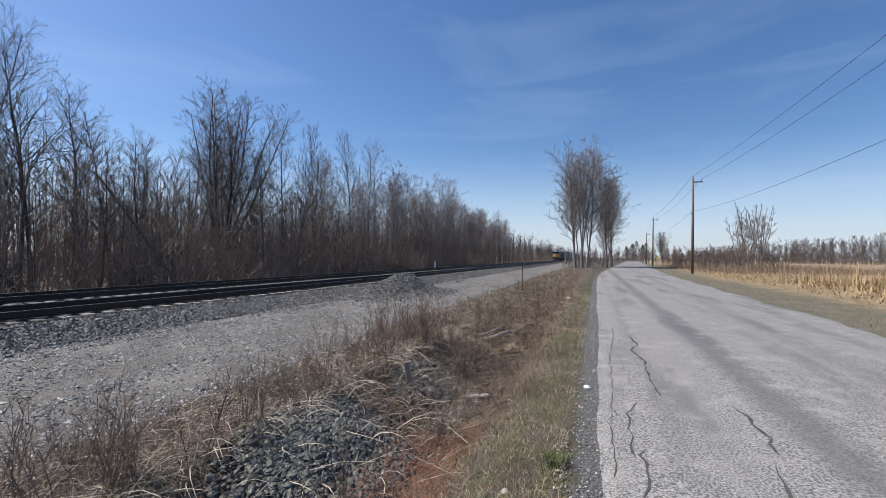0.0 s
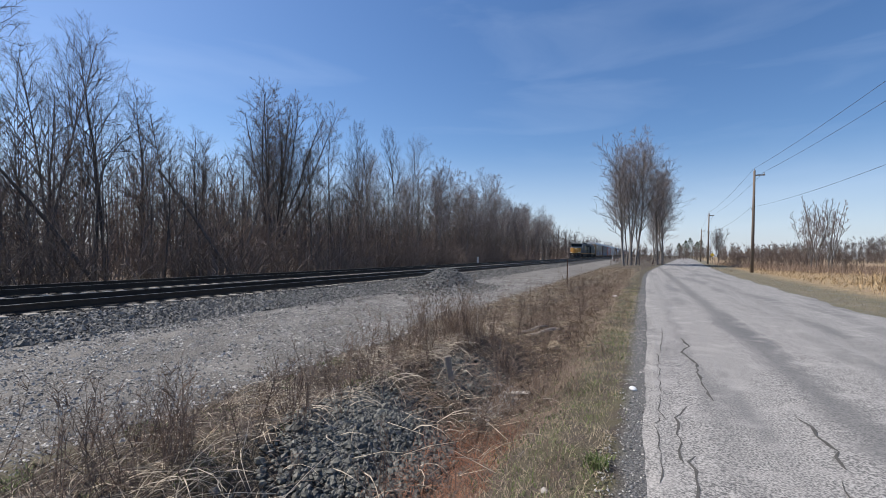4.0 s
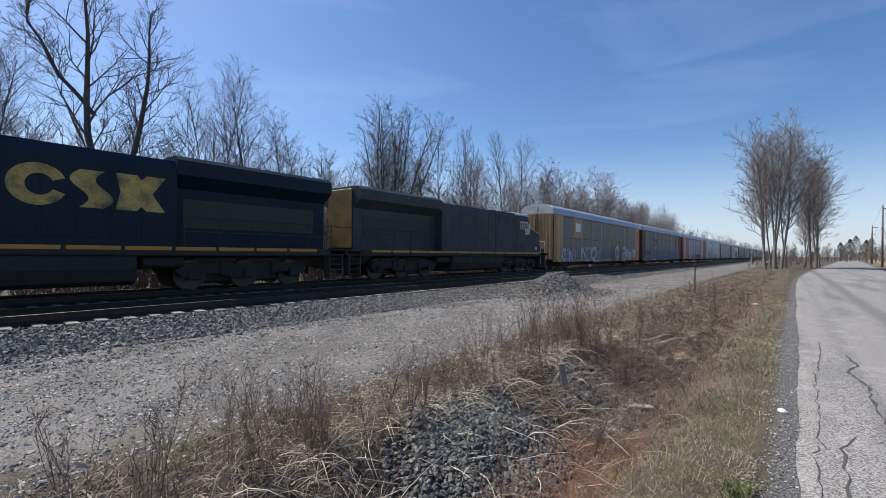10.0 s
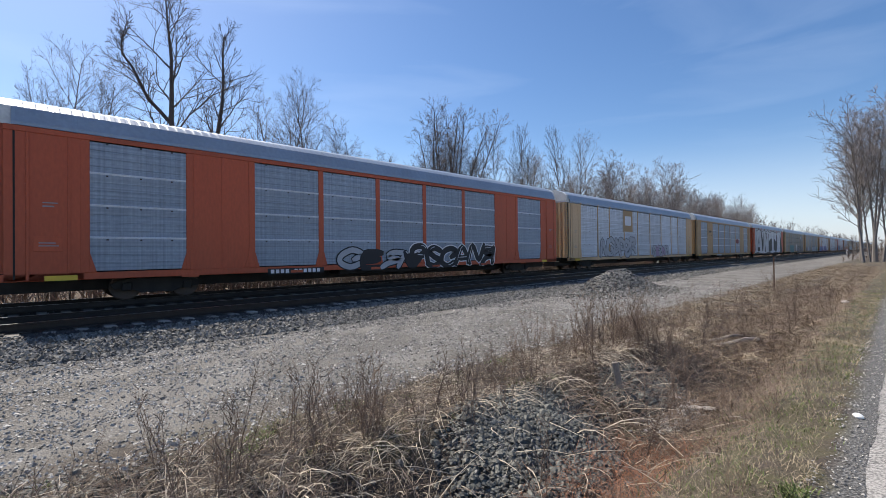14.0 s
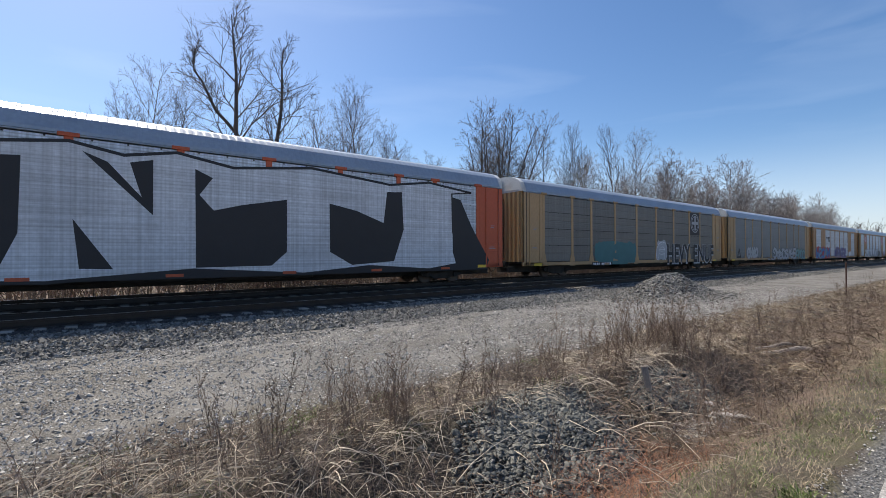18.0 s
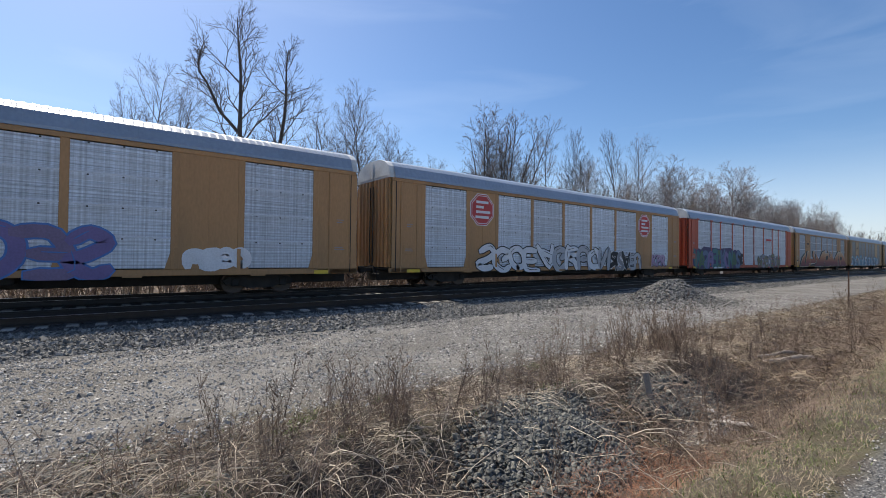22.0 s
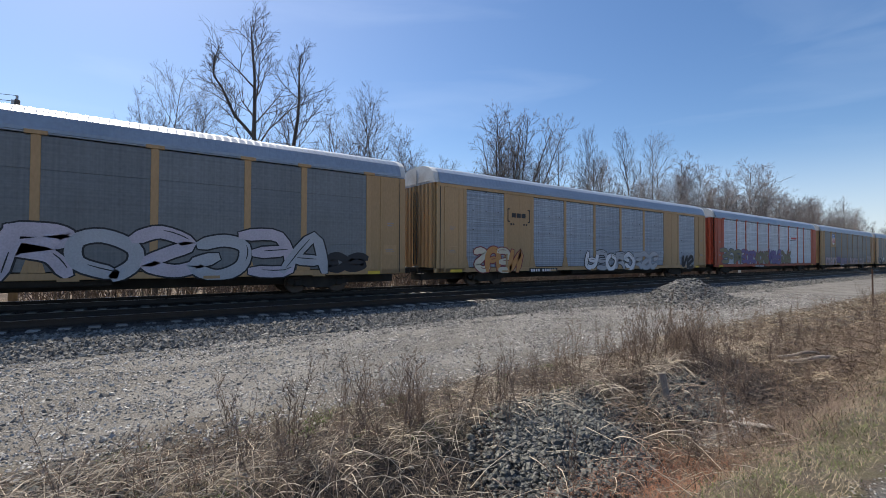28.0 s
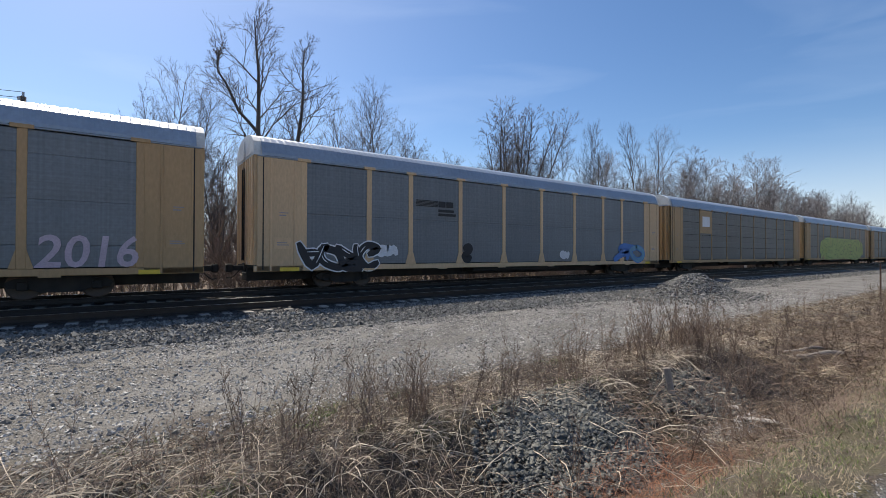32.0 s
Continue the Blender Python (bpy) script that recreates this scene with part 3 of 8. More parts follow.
CRACKS = [(((0.71, 9.81), (0.77, 8.91), (0.64, 8.44), (0.76, 7.59), (0.72, 7.02), (0.73, 6.27), (0.76, 5.57)), 0.06), (((0.41, 11.0), (0.39, 9.67), (0.24, 7.38), (0.24, 5.82), (0.19, 5.16), (0.26, 4.74)), 0.02),
          (((0.47, 5.42), (0.33, 4.85), (0.32, 4.54), (0.34, 4.34), (0.3, 4.01), (0.37, 3.88)), 0.028), (((0.4, 4.11), (0.4, 3.84), (0.4, 3.56), (0.36, 3.3), (0.38, 2.4)), 0.03)]
CRACKS += [(((1.44, 5.53), (1.47, 5.28), (1.48, 4.89), (1.51, 4.7), (1.44, 4.44), (1.43, 4.21)), 0.04), (((1.35, 4.09), (1.3, 3.8), (1.25, 3.61), (1.1, 2.8)), 0.03), (((0.17, 4.96), (0.15, 4.2), (0.17, 3.75), (0.16, 3.39)), 0.018),
           (((2.75, 7.81), (3.19, 7.74), (3.3, 7.53), (3.71, 7.63), (4.5, 7.6)), 0.022), (((0.5, 9.3), (0.62, 9.55), (0.9, 9.75), (1.2, 9.7)), 0.012), (((0.2, 6.1), (0.33, 5.7), (0.3, 5.2)), 0.012), (((0.75, 5.6), (0.6, 5.3), (0.47, 5.4)), 0.012)]
for i, (pts, w) in enumerate(CRACKS):
    crack(pts, w, i)

# tracks: rails on ties
def rail_mesh(y0, y1):
    prof = [(-0.036, 0), (0.036, 0), (0.036, -0.035), (0.010, -0.048), (0.010, -0.14), (0.07, -0.165), (0.07, -0.178), (-0.07, -0.178), (-0.07, -0.165), (-0.010, -0.14), (-0.010, -0.048), (-0.036, -0.035)]
    mb = MB()
    n = len(prof)
    mb.prism([(x, z) for x, z in prof], 1, y0, y1)
    mb.mi = [1 if i == 0 else 0 for i in range(len(mb.f))]
    return mb.mesh("rail", [M["rail_steel"], M["rail_head"]])


rail_me = rail_mesh(-260, 900)
# dark middle, pale ends: the sunlit strip outside the rails is painted on
tie_mb = MB().box(-1.02, 1.02, -0.115, 0.115, -0.17, 0.0, 0.015)
tie_mb.cur = 1
tie_me = tie_mb.box(1.022, 1.3, -0.115, 0.115, -0.17, 0.0, 0.015).box(-1.3, -1.022, -0.115, 0.115, -0.17, 0.0, 0.015).mesh("tie", [M["tie"], M["sunlit_tie_end"]])
plate_me = MB().box(-0.18, 0.18, -0.09, 0.09, 0.0, 0.012, 0.004).mesh("tie_plate", M["rail_steel"])
for cx, nm in ((NEAR_X, "track_near"), (FAR_X, "track_far")):
    track = thing(nm, "railway track of rusty steel rails on weathered wooden ties", "railway track", kind="structure", m=pose(cx, 0, RAIL_Z))
    for sx in (-0.7525, 0.7525):
        part("rail", rail_me, None, track, m=pose(sx, 0, 0))
    for i in range(150):
        y = -16 + i * 0.53
        part("tie", tie_me, None, track, m=pose(rng.normal(0, 0.03), y + rng.normal(0, 0.02), -0.19 + rng.normal(0, 0.006), 0, 0, rng.normal(0, 0.6)))
    rest = MB()
    for i in range(700):
        y = -16 + (150 + i) * 0.53
        rest.box(-1.3 + rng.normal(0, 0.03), 1.3, y - 0.115, y + 0.115, -0.36, -0.19)
    for i in range(300):
        y = -16 - (i + 1) * 0.53
        rest.box(-1.3, 1.3, y - 0.115, y + 0.115, -0.36, -0.19)
    tagged(part("distant_ties", rest, M["tie"], track), kind="stuff")


# loose stones
def stones(name, n, place, size, material, flat=0.75, seed=0, chunky=False):
    """n rough octahedral stones in one mesh; place(r, n) gives x, y, z arrays."""
    r = np.random.default_rng(seed)
    x, y, z = place(r, n)
    base = np.array([(1, 0, 0), (-1, 0, 0), (0, 1, 0), (0, -1, 0), (0, 0, 1), (0, 0, -1)], float)
    tri = np.array([(0, 2, 4), (2, 1, 4), (1, 3, 4), (3, 0, 4), (2, 0, 5), (1, 2, 5), (3, 1, 5), (0, 3, 5)])
    if chunky:        # rounded lumps
        g = (1 + 5 ** 0.5) / 2
        base = np.array([(-1, g, 0), (1, g, 0), (-1, -g, 0), (1, -g, 0), (0, -1, g), (0, 1, g), (0, -1, -g), (0, 1, -g), (g, 0, -1), (g, 0, 1), (-g, 0, -1), (-g, 0, 1)]) / 1.9
        tri = np.array([(0, 11, 5), (0, 5, 1), (0, 1, 7), (0, 7, 10), (0, 10, 11), (1, 5, 9), (5, 11, 4), (11, 10, 2), (10, 7, 6), (7, 1, 8), (3, 9, 4), (3, 4, 2), (3, 2, 6), (3, 6, 8), (3, 8, 9), (4, 9, 5), (2, 4, 11), (6, 2, 10), (8, 6, 7), (9, 8, 1)])
    m = len(base)
    jit = 0.10 if chunky else 0.2
    q = base[None] * r.uniform(0.75, 1.2, (n, m, 1)) + r.normal(0, jit, (n, m, 3))
    a, t = r.uniform(0, 2 * np.pi, n), r.normal(0, 0.5, n)
    ca, sa, ct, st = np.cos(a), np.sin(a), np.cos(t), np.sin(t)
    px, py, pz = q[..., 0], q[..., 1], q[..., 2] * flat
    py, pz = py * ct[:, None] - pz * st[:, None], py * st[:, None] + pz * ct[:, None]
    px, py = px * ca[:, None] - py * sa[:, None], px * sa[:, None] + py * ca[:, None]
    s = size * np.exp(r.normal(0, 0.3, n))
    v = np.stack([px * s[:, None] + x[:, None], py * s[:, None] + y[:, None], pz * s[:, None] + z[:, None]], -1).reshape(-1, 3)
    f = (tri[None] + (np.arange(n) * m)[:, None, None]).reshape(-1, 3)
    return np_mesh(name, v, f, material)


def strip(x0, x1, y0, y1, lift=0.0, power=1.0):
    def place(r, n):
        x = r.uniform(x0, x1, n)
        y = y0 + (y1 - y0) * r.uniform(0, 1, n) ** power
        return x, y, ground_z(x, y) + lift
    return place


def heap(cx, cy, sx, sy, lift=0.0):
    def place(r, n):
        x, y = cx + r.normal(0, sx, n), cy + r.normal(0, sy, n)
        return x, y, ground_z(x, y) + lift
    return place


def patchy(x0, x1, y0, y1, lift, power, seed, level):
    """Strewn in long drifts along the track."""
    def place(r, n):
        m = n * 4
        x, y = r.uniform(x0, x1, m), y0 + (y1 - y0) * r.uniform(0, 1, m) ** power
        k = wave(x * 2.2, y * 0.55, 0.9, seed) + 0.5 * wave(x, y, 0.35, seed + 1) + r.normal(0, 0.3, m) > level
        x, y = x[k], y[k]
        idx = r.integers(0, len(x), n)
        x, y = x[idx] + r.normal(0, 0.03, n), y[idx] + r.normal(0, 0.03, n)
        return x, y, ground_z(x, y) + lift
    return place


def oval(cx, cy, rx, ry, lift=0.0, turn=0.0):
    """Spread evenly over a ragged oval."""
    def place(r, n):
        a, d = r.uniform(0, 2 * np.pi, n), np.sqrt(r.uniform(0, 1, n)) * (1 + r.normal(0, 0.12, n))
        u, v = np.cos(a) * d * rx, np.sin(a) * d * ry
        c, q = math.cos(turn), math.sin(turn)
        x, y = cx + u * c - v * q, cy + u * q + v * c
        return x, y, ground_z(x, y) + lift
    return place


for nm, lab, cat, args in (
        ("ballast_shoulder", "grey crushed stone ballast on the track shoulder", "ballast", (25000, strip(-11.85, -10.2, -6, 17, 0.008, 1.25), 0.036, M["ballast"], 0.9, 1)),
        ("ballast_crest", "dark fouled ballast along the tie ends, train's shade painted in", "ballast", (6000, strip(-12.25, -11.75, -6, 30, 0.0, 1.3), 0.030, M["fouled_shaded_ballast"], 0.7, 32)),
        ("farther_ballast", "grey crushed stone ballast farther along the shoulder", "ballast", (12000, strip(-11.85, -10.1, 15, 75, 0.0, 1.5), 0.042, M["ballast"], 0.9, 31)),
        ("ballast_foot", "loose ballast stones at the foot of the shoulder", "ballast", (6000, patchy(-10.6, -9.1, -6, 34, 0.0, 1.5, 14, 0.0), 0.026, M["ballast"], 0.8, 15)),
        ("ballast_bed", "dark fouled ballast between the ties, train's shade painted in", "ballast", (9000, strip(-19.6, -12.2, -8, 30, 0.0, 1.3), 0.034, M["fouled_shaded_ballast"], 0.7, 2)),
        ("service_road_gravel", "drifts of loose gravel on the service road", "gravel", (44000, patchy(-10.4, -4.6, -4, 30, 0.002, 1.9, 3, -0.25), 0.015, M["gravel"], 0.8, 3)),
        ("service_road_stones", "scattered small grey stones on the service road", "gravel", (11000, patchy(-10.2, -4.0, -3, 24, 0.0, 1.8, 23, -0.1), 0.022, M["gravel"], 0.7, 13)),
        ("stone_heap_rubble", "heap of grey crushed stone beside the track", "stone heap", (12000, heap(-8.9, 20.0, 0.9, 1.6, 0.01), 0.034, M["ballast"], 0.8, 4)),
        ("dumped_rubble", "dark grey broken stones dumped in the ditch", "stones", (6500, oval(-2.4, 3.75, 0.72, 1.2, 0.012, 0.2), 0.024, M["rock"], 0.75, 5, True)),
        ("ditch_rubble", "dark grey stones on the ditch bank", "stones", (4200, oval(-2.35, 6.4, 0.42, 0.9, 0.03), 0.026, M["rock"], 0.8, 6, True)),
        ("ditch_gravel", "pale grey gravel in the bottom of the ditch", "stones", (1600, oval(-1.85, 6.1, 0.28, 0.8, 0.005), 0.020, M["gravel"], 0.8, 16)),
        ("track_edge_rubble", "dark stones at the edge of the service road", "stones", (1500, heap(-3.9, -0.3, 0.4, 0.6, 0.0), 0.022, M["rock"], 0.7, 8, True)),
        ("verge_gravel", "small stones along the road edge", "gravel", (4500, strip(-0.28, 0.1, -2, 20, 0.004, 1.6), 0.008, M["gravel"], 0.6, 7))):
    tagged(new(nm, stones(nm, *args)), lab, cat, kind="stuff")


def stone_mesh(seed):
    bm = bmesh.new()
    bmesh.ops.create_icosphere(bm, subdivisions=1, radius=1.0)
    r = np.random.default_rng(seed)
    for v in bm.verts:
        v.co = v.co * r.uniform(0.75, 1.15)
        v.co.x *= 1.25
        v.co.z *= 0.62
    me = bpy.data.meshes.new("stone")
    bm.to_mesh(me)
    bm.free()
    me.materials.append(M["rock_piece"])
    return me


defmat("rock_piece", (0.085, 0.084, 0.082), 0.4, vary=0.35, scale=3, fine=14, obj_vary=0.55, bump=0.3)
STONE_ME = [stone_mesh(s) for s in range(6)]
for nm, lab, cx, cy, sx, sy, n, size in (("dumped_stones", "loose dark grey broken stones on the ditch pile", -2.4, 3.7, 0.36, 0.62, 300, 0.027), ("stone_heap", "crushed stones on top of the trackside heap", -8.9, 19.6, 0.7, 1.2, 260, 0.06)):
    pile = thing(nm, lab, "stones", m=pose(cx, cy, 0))
    r = np.random.default_rng(n)
    for i in range(n):
        x, y = r.normal(0, sx), r.normal(0, sy)
        o = part("stone", STONE_ME[i % 6], None, pile, m=pose(x, y, gz(cx + x, cy + y) + size * 0.55, r.normal(0, 25), r.normal(0, 25), r.uniform(0, 360)))
        o.scale = (size * r.uniform(0.6, 1.4),) * 3

# ---- trees ----
def grow_tree(seed, height, crown_from, spread, trunk_r, limbs=16, forks=1, tilt=0.2, depth=3, open_=0.42, twig_r=0.008, stems=()):
    """A bare tree: one trunk or a fan of stems, ascending limbs that fork again and again into twigs. Returns (wood, twigs)."""
    r = np.random.default_rng(seed)
    wood, fine = MB(), MB()

    def bend(p, d, length, r0, r1, k, wob, lift):
        pts, rad = [tuple(p)], [r0]
        d, q = Vector(d).normalized(), Vector(p)
        for i in range(k):
            d = (d + Vector(r.normal(0, wob, 3)) + Vector((0, 0, lift))).normalized()
            q = q + d * (length / k)
            pts.append(tuple(q))
            rad.append(r0 + (r1 - r0) * (i + 1) / k)
        return pts, rad, d

    def side(d, out, az):
        d = Vector(d)
        s = d.orthogonal().normalized()
        s.rotate(Matrix.Rotation(az, 3, d))
        return (d * math.cos(out) + s * math.sin(out)).normalized()

    def along(pts, t):
        k = min(t, 0.999) * (len(pts) - 1)
        j = int(k)
        a, b = Vector(pts[j]), Vector(pts[j + 1])
        return a.lerp(b, k - j), (b - a).normalized()

    def branch(p, d, ln, rad, lev):
        last = lev >= depth
        if last:
            d = (Vector(d) + Vector(r.normal(0, 0.1, 3)) + Vector((0, 0, 0.12))).normalized()
            fine.spike([tuple(p), tuple(Vector(p) + d * ln)], [twig_r, 0])
            return
        pts, rr, _ = bend(p, d, ln, max(rad, twig_r * 1.3), twig_r * 0.9, (5, 3, 2)[min(lev, 3) - 1], (0.09, 0.11, 0.14)[min(lev, 3) - 1], 0.055)
        if lev == depth - 1:
            fine.spike([pts[0], pts[1], pts[-1]], [rr[0], rr[1], 0])
        else:
            wood.tube(pts, rr, 4 if lev == 1 else 3, False)
        n = (5, 4, 4, 3)[min(lev, 4) - 1]
        az = r.uniform(0, 6.28)
        for k in range(n):
            t = 0.18 + 0.8 * (k + r.uniform(0, 0.9)) / n
            q, dd = along(pts, t)
            az += 2.4 + r.normal(0, 0.4)
            branch(q, side(dd, r.uniform(0.42, 0.85), az), ln * (0.78 - 0.42 * t) * r.uniform(0.65, 1.2), rad * (0.62 - 0.3 * t), lev + 1)

    def stem(pts, rad, h, low, n):
        wood.tube(pts, rad, 7)
        for i in range(n):
            u = (i + r.uniform(0.1, 0.95)) / n
            t = min(low + (1 - low) * u, 0.985)
            q, d = along(pts, t)
            ln = h * spread * (1.05 - 0.7 * u) * min(1, 0.55 + 2.2 * u) * r.uniform(0.6, 1.2)
            here = rad[min(int(t * (len(rad) - 1)), len(rad) - 1)]
            branch(q, side(d, open_ * r.uniform(0.75, 1.3), i * 2.4 + r.uniform(-0.6, 0.6)), ln, min(0.012 + ln * 0.012, here * 0.6), 1)

    if stems:           # a trunk that parts: (start, end, foot radius, lowest limb) for each stem
        for a, b, r0, low in stems:
            a, b = Vector(a), Vector(b)
            pts = [tuple(a.lerp(b, k / 10) + Vector((r.normal(0, 0.05), r.normal(0, 0.07) + 0.32 * math.sin(k / 10 * math.pi) * (b.y - a.y), 0))) for k in range(11)]
            stem(pts, [r0 * (1 - k / 10) ** 0.8 + 0.02 for k in range(11)], (b - a).length, low, limbs)
        return wood, fine
    for f in range(forks):
        a = (2 * math.pi * f / forks if forks < 9 else f * 2.4) + r.uniform(0, 1)
        tl = 0.0 if forks == 1 else tilt * (r.uniform(0.45, 1.1) if forks < 9 else 0.05 + 0.95 * f / forks)
        d0 = (math.cos(a) * tl + r.normal(0, 0.03), math.sin(a) * tl + r.normal(0, 0.03), 1)
        h = height * (1 if f == 0 else r.uniform(0.86, 1.0))
        rr = trunk_r * (1 if forks == 1 else 0.7)
        base = 0.0 if forks == 1 else height * 0.10
        pts, rad, _ = bend((0, 0, base - 0.15), d0, h - base, rr, 0.02, 11, 0.04, 0.015)
        stem(pts, rad, h, crown_from, int(limbs / forks ** 0.45))
    if forks > 1:
        wood.tube([(0, 0, -0.2), (0, 0, height * 0.10), (0, 0, height * 0.13)], [trunk_r * 1.5, trunk_r * 1.15, trunk_r * 0.9], 8)
    return wood, fine


def tree_meshes(seed, bark="bark", tw="twig", **k):
    a, b = grow_tree(seed, **k)
    return np_quick(a, "trunk", M[bark]), np_quick(b, "crown", M[tw])


def np_quick(mb, name, material):
    me = bpy.data.meshes.new(name)
    me.from_pydata(mb.v, [], mb.f)
    me.materials.append(material)
    return me


TREE_LABELS = {"forest": "tall slender bare grey-brown forest tree", "forked": "tall bare tree with a parted trunk", "spread": "bare spreading tree with dense fine twigs", "pale": "pale-barked bare tree in thin sunlight",
               "young": "slim pale bare young tree", "sapling": "thin bare sapling at the edge of the woods", "brush": "tangle of bare brown brush"}
VARIANTS = {
    "forest": [tree_meshes(s, height=13.5, crown_from=0.36, spread=0.28, trunk_r=0.105, limbs=21, depth=4, open_=0.7, twig_r=0.0055) for s in (1, 2, 3, 4, 5, 6)]
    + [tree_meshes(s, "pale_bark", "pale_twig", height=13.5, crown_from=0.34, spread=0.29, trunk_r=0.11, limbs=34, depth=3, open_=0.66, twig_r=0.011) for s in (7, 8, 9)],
    "spread": [tree_meshes(11, height=14.5, crown_from=0.3, spread=0.22, trunk_r=0.12, limbs=52, forks=14, tilt=0.42, depth=4, open_=0.55, twig_r=0.006)]
    + [tree_meshes(s, height=14.5, crown_from=c, spread=w, trunk_r=0.15, limbs=n, forks=f, tilt=0.14, depth=4, open_=0.66, twig_r=0.0055) for s, f, c, w, n in ((12, 1, 0.36, 0.40, 24), (13, 1, 0.33, 0.37, 26), (14, 2, 0.36, 0.33, 27))],
    "forked": [tree_meshes(15, height=15.2, crown_from=0.3, spread=0.29, trunk_r=0.2, limbs=20, depth=4, open_=0.68, twig_r=0.006,
                           stems=(((0, 0, -0.2), (0.3, -1.4, 15.3), 0.21, 0.34), ((0, 0.0, 4.3), (0, 1.35, 14.4), 0.15, 0.26), ((0, -0.75, 8.5), (0.5, -3.2, 13.2), 0.08, 0.25)))],
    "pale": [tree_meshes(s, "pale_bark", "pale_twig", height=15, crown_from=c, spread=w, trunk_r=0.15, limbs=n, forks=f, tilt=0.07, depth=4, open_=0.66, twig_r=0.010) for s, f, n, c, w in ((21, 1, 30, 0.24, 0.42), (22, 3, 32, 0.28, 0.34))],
    "young": [tree_meshes(s, "pale_bark", "pale_twig", height=9, crown_from=0.25, spread=0.2, trunk_r=0.06, limbs=20, forks=5, tilt=0.24, depth=3, open_=0.5, twig_r=0.012) for s in (25, 26)],
    "sapling": [tree_meshes(s, height=7, crown_from=0.2, spread=0.28, trunk_r=0.045, limbs=16, depth=3, open_=0.75, twig_r=0.009) for s in (31, 32, 33, 34)],
}


def brush_mesh(seed, n=75, h=2.8):
    r = np.random.default_rng(seed)
    mb = MB()
    for _ in range(n):
        p = Vector((r.normal(0, 0.9), r.normal(0, 1.1), -0.1))
        d = Vector((r.normal(0, 0.35), r.normal(0, 0.35), 1)).normalized()
        ln = h * r.uniform(0.4, 1.25)
        pts, rad = [tuple(p)], [0.02]
        for i in range(4):
            d = (d + Vector(r.normal(0, 0.16, 3))).normalized()
            p = p + d * ln / 4
            pts.append(tuple(p))
            rad.append(0.02 - 0.0036 * (i + 1))
        mb.spike([pts[0], pts[2], pts[4]], [rad[0], rad[2], 0])
        for k in range(7):
            j = r.integers(1, 4)
            q = Vector(pts[j]).lerp(Vector(pts[j + 1]), r.uniform(0, 1))
            e = q + Vector((r.normal(0, 0.5), r.normal(0, 0.5), r.uniform(0.0, 0.8))).normalized() * r.uniform(0.3, 0.9)
            mb.spike([tuple(q), tuple(e)], [0.013, 0])
    return np_quick(mb, "brush", M["brush"])


BRUSH = [brush_mesh(s) for s in (41, 42, 43, 44)]


def plant_tree(kind, variant, x, y, scale=1.0, turn=None, tilt=0.0, label="", group="", widen=1.0):
    wood, fine = VARIANTS[kind][variant % len(VARIANTS[kind])]
    turn = rng.uniform(0, 360) if turn is None else turn
    t = thing("tree", label or TREE_LABELS[kind], "tree", group or "trees of the wood", m=pose(x, y, gz(x, y), rng.normal(0, tilt), rng.normal(0, tilt), turn))
    t.scale = (scale * widen, scale * widen, scale)
    part("trunk", wood, None, t)
    part("crown", fine, None, t)
    return t


def cones(base, way, length, radius):
    """Many thin three-sided tapering twigs as arrays: vertices and faces."""
    n = len(base)
    way = way / np.linalg.norm(way, axis=1, keepdims=True)
    ref = np.where(np.abs(way[:, 2:3]) < 0.9, np.array([[0, 0, 1.0]]), np.array([[1.0, 0, 0]]))
    u = np.cross(way, ref)
    u /= np.linalg.norm(u, axis=1, keepdims=True)
    w = np.cross(way, u)
    ring = [base + (u * math.cos(a) + w * math.sin(a)) * radius[:, None] for a in (0, 2.094, 4.189)]
    v = np.stack(ring + [base + way * length[:, None]], 1).reshape(-1, 3)
    t = np.array([(0, 1, 3), (1, 2, 3), (2, 0, 3)])
    return v, (t[None] + (np.arange(n) * 4)[:, None, None]).reshape(-1, 3)


def woods(name, x, y, h, seed, trunk_r=0.1, limbs=28, twigs=170, reach=0.26, low=0.12, material="twig", twig_r=0.0125):
    """A whole stand of bare trees as one mesh: stems, ascending limbs, twigs."""
    r = np.random.default_rng(seed)
    n = len(x)
    b = np.stack([x, y, ground_z(x, y) - 0.1], -1)
    lean = np.stack([r.normal(0, 0.05, n), r.normal(0, 0.05, n), np.ones(n)], -1)
    parts = [cones(b, lean, h, trunk_r * r.uniform(0.6, 1.5, n) * h / 13)]
    k = np.repeat(np.arange(n), limbs)
    t = low + (0.97 - low) * r.uniform(0, 1, len(k))
    lb = b[k] + lean[k] * (h[k] * t)[:, None]
    a = r.uniform(0, 2 * np.pi, len(k))
    lw = np.stack([np.cos(a) * 0.6, np.sin(a) * 0.6, r.uniform(0.55, 1.2, len(k))], -1)
    ll = h[k] * reach * (1.15 - 0.75 * t) * r.uniform(0.5, 1.3, len(k))
    parts.append(cones(lb, lw, ll, 0.012 + 0.009 * ll))
    lw = lw / np.linalg.norm(lw, axis=1, keepdims=True)
    m = (np.arange(n)[:, None] * limbs + r.integers(0, limbs, (n, twigs))).ravel()
    u = r.uniform(0.15, 0.95, len(m))
    tb = lb[m] + lw[m] * (ll[m] * u)[:, None]
    tw = lw[m] + r.normal(0, 0.55, (len(m), 3)) + np.array([[0, 0, 0.25]])
    parts.append(cones(tb, tw, r.uniform(0.4, 1.2, len(m)) * (0.5 + ll[m] * 0.3), np.full(len(m), twig_r)))
    vs, fs, o = [], [], 0
    for v, f in parts:
        vs.append(v)
        fs.append(f + o)
        o += len(v)
    return np_mesh(name, np.concatenate(vs), np.concatenate(fs), M[material])


